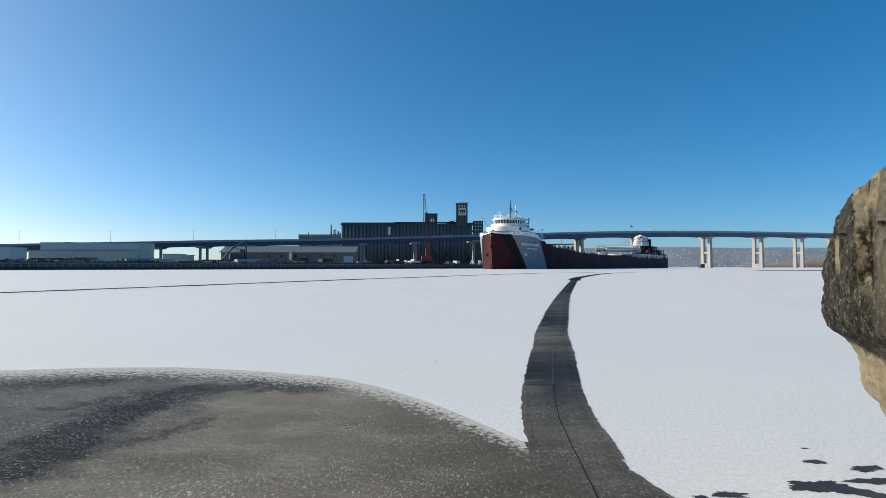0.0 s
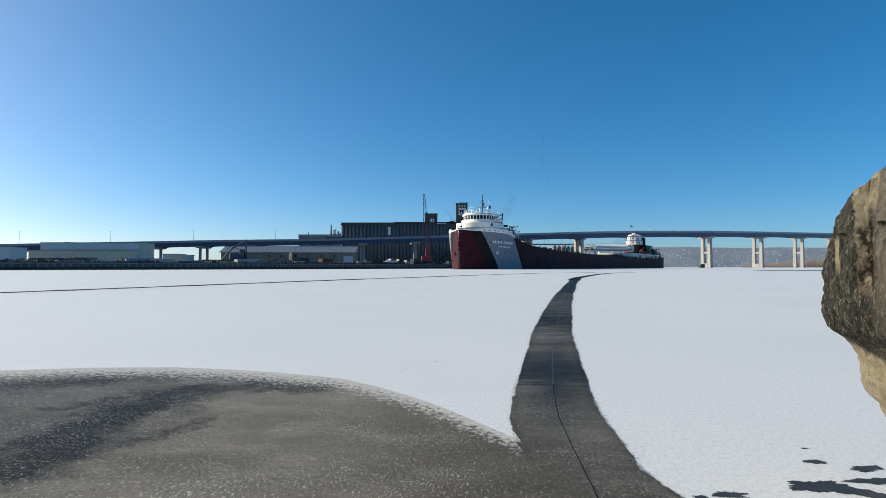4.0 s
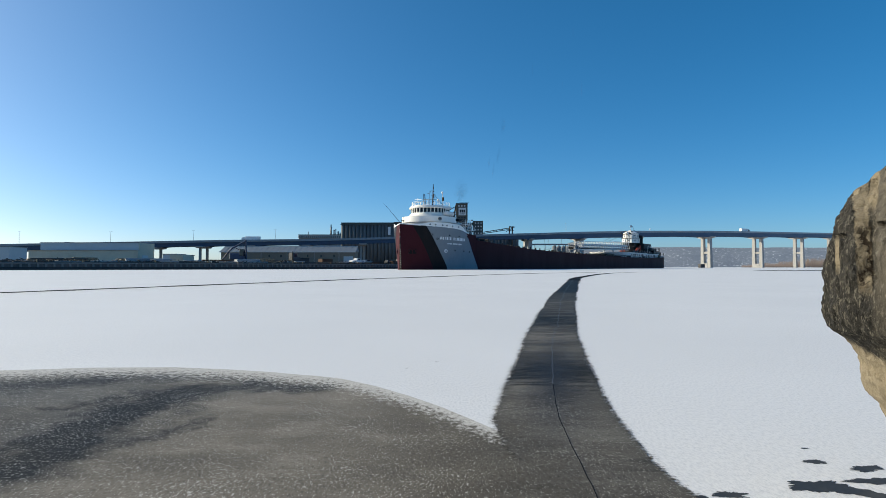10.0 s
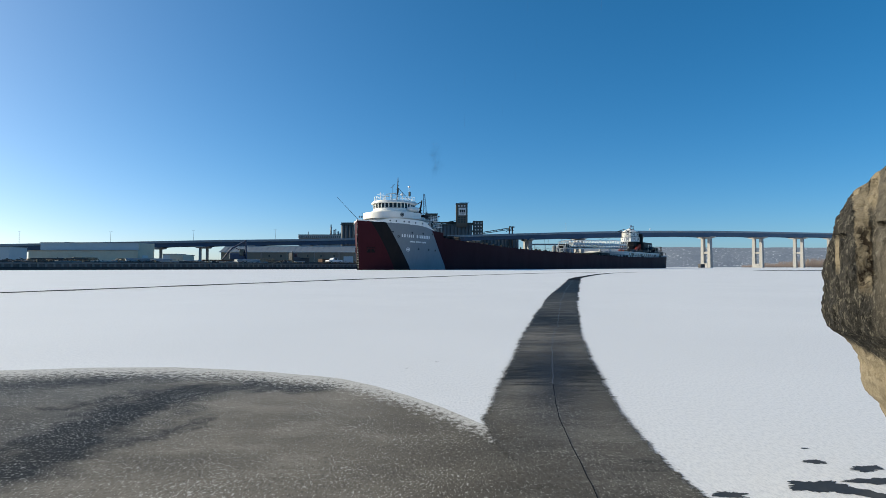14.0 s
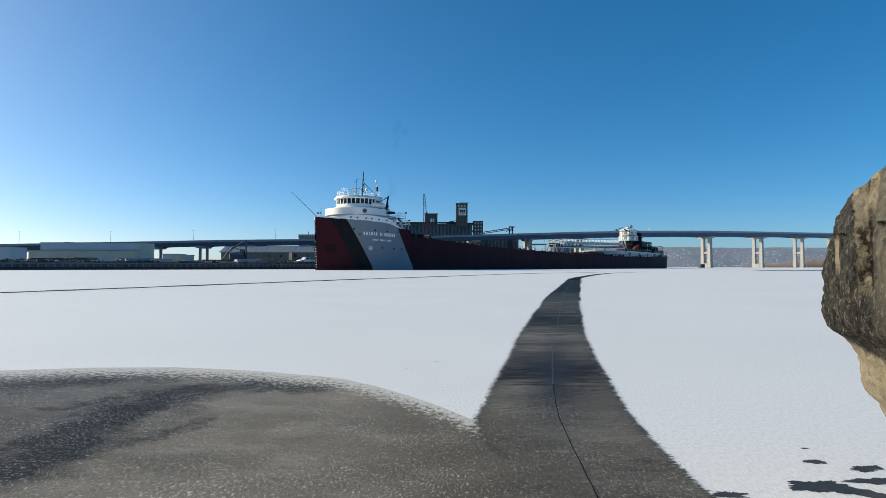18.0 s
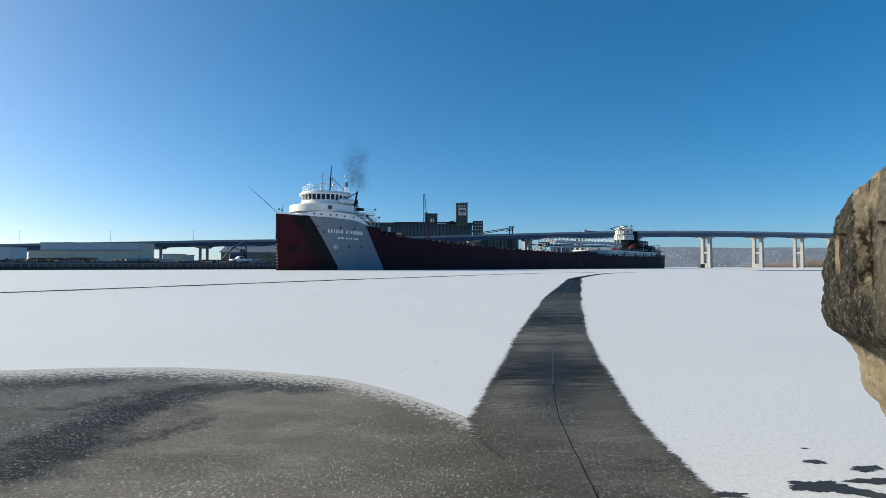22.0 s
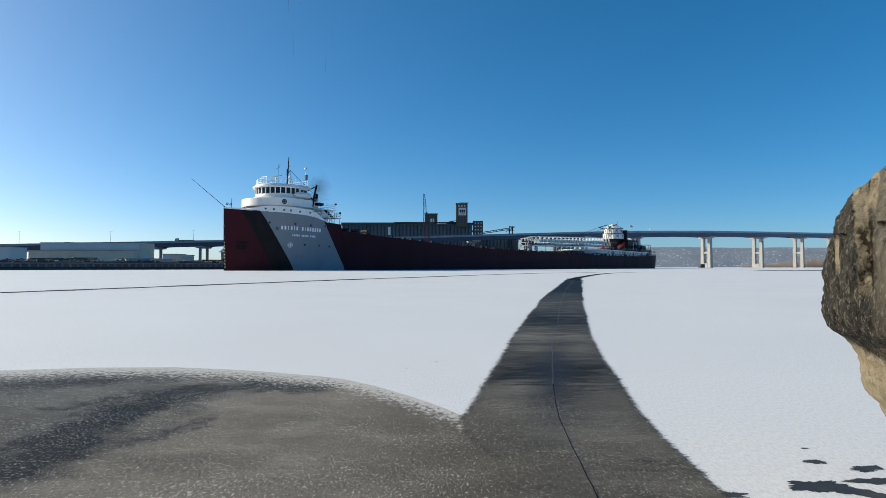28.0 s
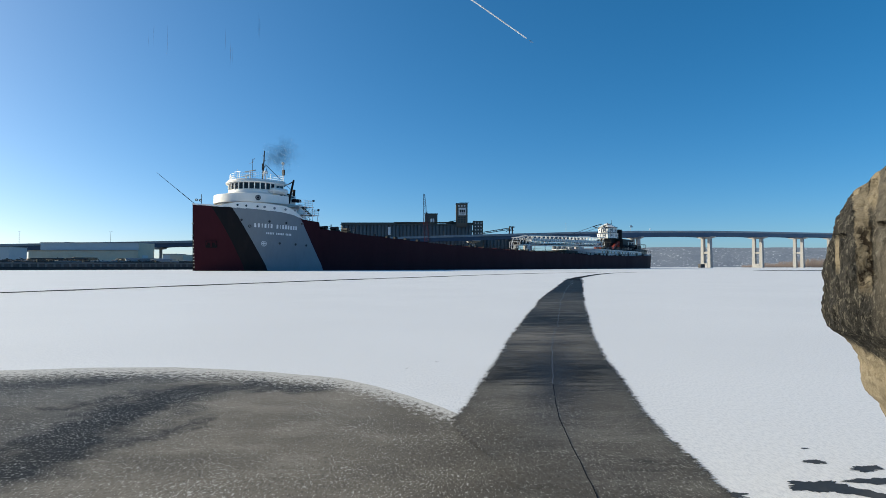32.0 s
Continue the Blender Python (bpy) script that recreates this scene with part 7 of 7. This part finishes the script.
def make_truck(label, paint, trailer):
    t = thing("road_truck", pose(0, 0, 0), label, "truck", "traffic on the bridge")
    part("cab", loft_side([(3.6, 0.6), (6.2, 0.6), (6.2, 1.9), (5.6, 3.1), (3.6, 3.3)], -1.2, 1.2, 0.1), paint, t)
    part("trailer", boxb(-8, 3.2, -1.25, 1.25, 1.1, 3.9 if trailer else 2.0, 0.08), LETTER if trailer else SCRAP, t)
    part("windscreen", boxb(5.95, 6.0, -1, 1, 1.95, 2.9), GLASS, t)
    wheels(t, (-7, -5.8, 2.4, 5.4), (-1.05, 1.05), 0.5, 0.3)
    return t


trucks = [(make_truck("dark flatbed truck crossing the bridge", CARDARK, False), [(0, 5.0), (957, 6.0), (1048, 6.5), (1320, 8.0)], 1),
          (make_truck("white box truck crossing the bridge", CARWHITE, True), [(1380, 6.0), (1262, 6.5)], -1),
          (make_truck("dark box truck crossing the bridge", CARDARK, True), [(1066, 9.0), (1325, 10.0)], 1),
          (make_truck("pale truck crossing the bridge", CARSILVER, False), [(1300, 20.0), (1054, 22.0)], -1)]


def build_tanks():
    d = 560
    x = lambda brg: (brg - 784) / 1000 * d
    z = lambda alt: 0.644 + (472.96 - alt) / 1000 * d
    for k in range(5):
        tank = thing("storage_tank", pose(x(981 + 9 * k), d + 3 * k, 1.75), "round grey steel storage tank", "tank", "tanks beyond the ship")
        part("shell", rod(bmesh.new(), (0, 0, 0), (0, 0, z(437) - 1.75), x(788.2), 16), ROOFM, tank, "", True)
        part("roof", rod(bmesh.new(), (0, 0, z(437) - 1.75), (0, 0, z(434.5) - 1.75), x(788.2), 16, 0.6), ROOFM, tank)
    g = thing("conveyor_bridge", pose(0, 0, 1.75), "long grey conveyor gallery over storage tanks", "conveyor")
    part("gallery", boxb(x(940), x(1024), d - 6, d - 3, z(434.5) - 1.75, z(432) - 1.75), ROOFM, g)
    for k in range(5):
        part("leg", boxb(x(945 + 18 * k), x(945.8 + 18 * k), d - 5, d - 4, 0, z(434.5) - 1.75), SILOTOP, g)
    for brg in (962, 969, 992):
        m = thing("floodlight_mast", pose(x(brg), d - 4, z(432)), "thin dark floodlight mast on the gallery", "mast")
        part("pole", rod(bmesh.new(), (0, 0, 0), (0, 0, 4.5), 0.15, 5), SILOTOP, m)
        part("lamp", boxb(-0.4, 0.4, -0.2, 0.2, 4.4, 4.8), SILOTOP, m)
    for brg, alt, w in ((1046, 446, 12), (1034, 449, 9)):
        pile = bmesh.new()
        rod(pile, (0, 0, 0), (0, 0, z(alt) - 1.75), x(784 + w), 20, 0.5)
        solo("covered_pile", pile, LETTER, "pale covered conical storage pile", "pile", m=pose(x(brg), d - 30, 1.75))


build_tanks()

# smoke, contrail
def make_smoke_material(name, colour, alpha, falloff):
    m, nt, bsdf = nodes_of(name)
    bsdf.inputs["Base Color"].default_value = (*colour, 1)
    bsdf.inputs["Roughness"].default_value = 1.0
    bsdf.inputs["Specular IOR Level"].default_value = 0.0
    clear, mix = nt.nodes.new("ShaderNodeBsdfTransparent"), nt.nodes.new("ShaderNodeMixShader")
    thick = ramp(nt, noise_of(nt, coords(nt), 0.8 if falloff else 0.02, 4, 0.6), 0.30, 0.70) if falloff else 0.9
    if falloff:
        uv = nt.nodes.new("ShaderNodeUVMap")
        uv.uv_map = "edge"
        sep = nt.nodes.new("ShaderNodeSeparateXYZ")
        nt.links.new(uv.outputs["UV"], sep.inputs[0])
        inside = nt.nodes.new("ShaderNodeMapRange")
        inside.interpolation_type = "SMOOTHSTEP"
        nt.links.new(sep.outputs["X"], inside.inputs["Value"])
        thick = arith(nt, "MULTIPLY", thick, inside.outputs["Result"])
    nt.links.new(arith(nt, "MULTIPLY", thick, alpha), mix.inputs[0])
    nt.links.new(clear.outputs[0], mix.inputs[1])
    nt.links.new(bsdf.outputs[0], mix.inputs[2])
    nt.links.new(mix.outputs[0], nt.nodes["Material Output"].inputs["Surface"])
    return m


SMOKE = make_smoke_material("thin_dark_smoke", (0.075, 0.068, 0.062), 0.30, True)
HAZE = make_smoke_material("faint_exhaust_haze", (0.075, 0.068, 0.062), 0.15, True)
# seconds, sideways drift, rise, spread across and up, distance between two lobes
PUFFS = [(20.9, -1.5, 5.2, 1.2, 3.2, 0.0), (27.6, -4.4, 6.4, 1.3, 1.5, 4.2), (31.0, -4.0, 6.2, 1.3, 1.4, 3.0)]
TRACES = [(0.0, 1.2), (3.2, 1.0), (6.2, 0.8), (9.0, -0.6), (11.6, -0.6), (14.6, -0.8), (17.4, -0.8)]
wisps = []


def veil(plume, rng, r, mt, tall):
    """A wavy veil of smoke that thins towards its rim."""
    bm = bmesh.new()
    uv = bm.loops.layers.uv.new("edge")
    rings, seg = 6, 18
    grid, value = [], {}
    off = Vector((rng.uniform(0, 99), rng.uniform(0, 99), 0))
    for a in range(rings + 1):
        f = a / rings
        line = []
        for c in range(seg):
            t = 2 * math.pi * c / seg
            w = r * f * (1 + 0.55 * noise.noise(Vector((math.cos(t) * 1.4, math.sin(t) * 1.4, f)) + off))
            v = bm.verts.new((w * math.cos(t), 0.03 * r * (f * f - 0.4) + 0.04 * r * noise.noise(Vector((w * math.cos(t), w * math.sin(t), 5)) + off), w * math.sin(t) * tall))
            value[v] = 1 - f
            line.append(v)
        grid.append(line)
    for a, c in zip(grid, grid[1:]):
        for n in range(seg):
            f = bm.faces.new((a[n], a[(n + 1) % seg], c[(n + 1) % seg], c[n]))
            for lp in f.loops:
                lp[uv].uv = (value[lp.vert], 0)
    return part("smoke_wisp", bm, mt, plume, "", True)


def build_smoke():
    rng = random.Random(8)
    for start, drift, rise, wide, high, lobes in PUFFS:
        plume = thing("exhaust_smoke", pose(0, 0, 0), "thin puff of dark exhaust smoke over the ship", "smoke")
        for k in range(7):
            o = veil(plume, rng, rng.uniform(2.2, 4.2), SMOKE, 1.3 if not lobes else 1.0)
            away = Vector((rng.uniform(-wide, wide) + lobes * ((0.28 if k % 2 == 0 else -0.5)), rng.gauss(0, 1), high * ((k - 3) / 3 + rng.uniform(-0.2, 0.2)) * (1 - 0.2 * bool(lobes))))
            wisps.append((o, start + 0.4 * rng.random() ** 2, away, rng.uniform(-50, 50), drift, rise))
    for start, drift in TRACES:
        plume = thing("exhaust_smoke", pose(0, 0, 0), "faint trace of exhaust haze over the ship", "smoke")
        for k in range(4):
            o = veil(plume, rng, rng.uniform(1.2, 2.4), HAZE, 1.5)
            away = Vector((rng.uniform(-0.8, 0.8), rng.gauss(0, 0.5), rng.uniform(-2.6, 2.6)))
            wisps.append((o, start + 0.5 * rng.random(), away, rng.uniform(-40, 40), drift, 5.0))


build_smoke()

CONTRAIL = make_smoke_material("white_condensation_trail", (0.9, 0.9, 0.92), 0.75, False)


def build_contrail():
    trail = thing("contrail", pose(0, 0, 0), "thin white twin contrail of a distant aircraft", "contrail")
    for off in (-4, 4):
        bm = bmesh.new()
        n = 60
        for k in range(n):
            a, c = 1100 * k / n, 1100 * (k + 1) / n
            rod(bm, (-a, off, 0), (-c, off, 0), 3.0 + 1.2 * k / n, 6, 3.0 + 1.2 * (k + 1) / n)
        part("streak", bm, CONTRAIL, trail)
    part("aircraft", rod(rod(bmesh.new(), (25, 0, 0), (60, 0, 0), 2.4, 8, 0.8), (35, -24, 0), (35, 24, 0), 1.2, 5), PIPE, trail, "tiny pale aircraft")
    return trail


contrail = build_contrail()
mover = make_pickup(wharf_pose(733, 4), CARWHITE, "white pickup truck driving along the wharf", "")


# ---- distance ----
def build_hills():
    bm = bmesh.new()
    cols = 160
    grid = []
    for i in range(cols + 1):
        brg = 880 + 1100 * i / cols
        d = 4100
        crest = 438.0 - 2.2 * noise.noise(Vector((brg * 0.008, 3, 0))) - 0.5 * noise.noise(Vector((brg * 0.06, 7, 0))) + (6 if brg < 1000 else 0) + max(0, (1170 - brg)) * 0.01
        line = []
        for k in range(7):
            f = k / 6
            dd = 3000 + 1100 * f
            h = (0.644 + (472.96 - crest) / 1000 * d) * f ** 0.9
            line.append(bm.verts.new(((brg - 784) / 1000 * dd, dd, h - 0.6 + 2.0 * f * noise.noise(Vector((brg * 0.03, k * 2.0, 9))))))
        grid.append(line)
    for a, b in zip(grid, grid[1:]):
        for k in range(6):
            bm.faces.new((a[k], b[k], b[k + 1], a[k + 1]))
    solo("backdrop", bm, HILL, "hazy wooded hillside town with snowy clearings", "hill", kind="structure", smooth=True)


build_hills()


def build_brush():
    rng = random.Random(5)
    bm = bmesh.new()
    for _ in range(2300):
        brg = 1312 + 298 * rng.random() ** 0.8
        d = 900 + 120 * rng.random()
        h = (14 + 13 * rng.random()) * ease([(1312, 0.22), (1350, 0.42), (1400, 0.62), (1450, 0.95), (1520, 1.0)], brg) * (0.8 + 0.4 * noise.noise(Vector((brg * 0.05, 0, 0))))
        x = (brg - 784) / 1000 * d
        lean = rng.uniform(-1.5, 1.5)
        for _ in range(3):
            w = rng.uniform(-2.2, 2.2)
            rod(bm, (x, d, -0.2), (x + lean + w, d + rng.uniform(-1, 1), max(1.5, h * rng.uniform(0.6, 1))), 0.17, 3, 0.05)
    solo("thicket", bm, BRUSH, "bare brown shoreline brush on the far bank", "brush", kind="stuff")


build_brush()


# ---- shore boulder ----
OUTLINE = [(-0.015, 1.083), (0.11, 1.07), (0.235, 1.02), (0.3, 0.978), (0.333, 0.944), (0.373, 0.927), (0.408, 0.926), (0.435, 0.912), (0.47, 0.887), (0.498, 0.849), (0.541, 0.84), (0.61, 0.846), (0.685, 0.856), (0.748, 0.871), (0.779, 0.887), (0.81, 0.901), (0.833, 0.917), (0.854, 0.936), (0.87, 0.948)]      # height, nearest reach towards the lane


def build_boulder():
    d = 1.25
    bm = bmesh.new()
    rows, seg = 170, 240
    grid = []
    hollows = ((0.704, 0.716, 0.009, 0.006, 0.022), (0.776, 0.735, 0.012, 0.007, 0.035), (0.752, 0.690, 0.008, 0.010, 0.016), (0.742, 0.650, 0.006, 0.008, 0.014), (0.746, 0.628, 0.010, 0.006, 0.012))
    for i in range(rows + 1):
        z = 0.916 - 0.838 * i / rows
        left = ease(OUTLINE, z) if z < 0.87 else 0.948 + (z - 0.87) * 1.6
        right = max(left + 0.12, 1.62 - 0.3 * max(0, (z - 0.86) / 0.056))
        cx, rx = (left + right) / 2, (right - left) / 2
        ry = min(0.30, rx * 0.9)
        line = []
        turn = [2 * math.pi * k / seg for k in range(seg)]
        least = min((cx + rx * math.cos(t)) / (d + 0.02 + ry * math.sin(t)) for t in turn)
        cx += (left / d + 0.004 - least) * d
        for t in turn:
            c, s = math.cos(t), math.sin(t)
            q = Vector((cx + rx * c, d + 0.02 + ry * s, z))
            n = noise.fractal(q * 5, 1.0, 2.0, 5) * 0.016 + noise.fractal(Vector((q.x * 26, q.y * 26, q.z * 9)), 0.8, 2.1, 6) * 0.010 + noise.fractal(q * 60, 0.7, 2.1, 4) * 0.004
            b = q.x / q.y
            groove = 0.0
            if b < 0.95 and s < 0.3:
                wander = 0.745 + 0.006 * noise.noise(Vector((z * 22, 3, 0)))
                groove = -0.028 * max(0, min(1, (0.017 - abs(b - wander)) / 0.006)) * max(0, min(1, (z - 0.600) / 0.03))
                for hb, hz, wb, wz, deep in hollows:
                    near = ((b - hb) / wb) ** 2 + ((z - hz) / wz) ** 2
                    groove -= deep * max(0, 1 - near) ** 0.6
            q += Vector((c, s, 0)) * (n + groove)
            line.append(bm.verts.new(q))
        grid.append(line)
    for a, b in zip(grid, grid[1:]):
        for k in range(seg):
            bm.faces.new((a[k], b[k], b[(k + 1) % seg], a[(k + 1) % seg]))
    bm.faces.new(grid[0])
    bm.faces.new(grid[-1][::-1])
    bmesh.ops.recalc_face_normals(bm, faces=bm.faces[:])
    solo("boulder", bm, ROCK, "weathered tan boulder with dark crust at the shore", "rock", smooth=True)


build_boulder()


# ---- what moves ----
SHIP_ROWS = [(0, 14.73, 173.83, 57.74), (2, 9.54, 165.89, 57.67), (4, 4.34, 158.13, 57.38), (6, -0.79, 150.77, 56.92), (8, -5.78, 143.93, 56.32),
             (10, -10.57, 137.67, 55.64), (12, -15.10, 132.01, 54.92), (14, -19.34, 126.91, 54.23), (16, -23.25, 122.33, 53.62), (18, -26.81, 118.17, 53.14),
             (20, -30.00, 114.36, 52.82), (22, -32.84, 110.79, 52.68), (24, -35.32, 107.40, 52.71), (26, -37.47, 104.12, 52.89), (28, -39.30, 100.93, 53.16),
             (30, -40.86, 97.84, 53.43), (32, -42.20, 94.92, 53.57)]


PICKUP = [(0, 733), (3, 704), (6, 669), (8, 658), (10, 632), (12, 613), (13, 606), (14, 591), (16.5, 566), (18, 541), (19, 497), (20, 434), (21, 427), (23, 424), (25, 430), (28, 430), (32, 430)]


def ship_place(t, local):
    r = [q for q in SHIP_ROWS]
    k = max(i for i in range(len(r)) if r[i][0] <= t)
    k = min(k, len(r) - 2)
    f = (t - r[k][0]) / (r[k + 1][0] - r[k][0])
    x, y, a = (r[k][i] + (r[k + 1][i] - r[k][i]) * f for i in (1, 2, 3))
    return pose(x, y, 0, 0, 0, a) @ Vector(local)


def motions():
    walk(ship, [(t, pose(x, y, 0, 0, 0, a)) for t, x, y, a in SHIP_ROWS])
    for ob, a, b in melt_pieces:
        z = ob.location.z
        rows = []
        for t, f in SPREAD:
            rows.append((t, pose(a[0] + (b[0] - a[0]) * f, a[1], z, 0, 0, -math.degrees((a[2] - b[2]) * (1 - f)))))
        walk(ob, rows)
    walk(mover, [(t, wharf_pose(brg, 4, 180)) for t, brg in PICKUP])
    for ob, seen, way in trucks:
        (xa, ta), (xb, tb) = seen[-2:]
        speed = (xb - xa) / (tb - ta)
        rows = []
        for t in range(33):
            brg = min(1640, max(-150, xa + speed * (t - ta)))
            p, a = axis_at(brg)
            side = Matrix.Rotation(radians(a), 4, "Z") @ Vector((0, 3.2 if way > 0 else 8.6, 0))
            rows.append((t, pose(p.x + side.x, p.y + side.y, p.z - 0.25, 0, 0, a if way > 0 else a + 180)))
        walk(ob, rows)
    # smoke waits in the exhaust trunk, then rises, drifts forward, turns edge-on and thins out
    for ob, start, away, turn, drift, rise in wisps:
        rows = []
        for t in [2 * k for k in range(17) if 2 * k < start] + [start]:
            rows.append((t, Matrix.Translation(ship_place(t, (13.0, 0.0, 3.4))) @ pose(0, 0, 0, 0, 0, turn)))
        mouth = ship_place(start, (16.8, -5.3, 16.2))
        for k in range(1, 14):
            t = min(start + 0.35 * k, SECONDS)
            age = t - start
            if k == 1:
                p = mouth + away * 0.25
            else:
                p = mouth + Vector((drift * age, -1.2 * age, rise * age)) + away * (0.25 + 0.70 * age + 0.04 * age * age)
            edge_on = 90 * max(0.0, min(1.0, (age - 1.7) / 2.5))
            heading = turn * (1 - edge_on / 90) + edge_on - math.degrees(math.atan2(p.x, p.y)) * edge_on / 90
            rows.append((t, Matrix.Translation(p) @ pose(0, 0, 0, 8 * age * (1 - edge_on / 90), 0, heading)))
            if t == SECONDS:
                break
        if rows[-1][0] < SECONDS:
            last = rows[-1]
            way = Vector((drift, -1.0, rise + 3.0)) * (SECONDS - last[0])
            rows.append((SECONDS, Matrix.Translation(last[1].translation + way) @ last[1].to_3x3().to_4x4()))
        walk(ob, rows)
    # the aircraft draws its trail down across the top of the view
    head = Vector((584.46, 3900.00, 1599.04))
    back = Vector((201.85, 3900.00, 1871.56))
    d = (head - back)
    q = d.normalized().to_track_quat("X", "Z").to_matrix().to_4x4()
    rows = []
    for t in (0, 8, 16, 24, 29.5, 32):
        rows.append((t, Matrix.Translation(head - d * (32 - t) / 2.6) @ q))
    walk(contrail, rows)


motions()
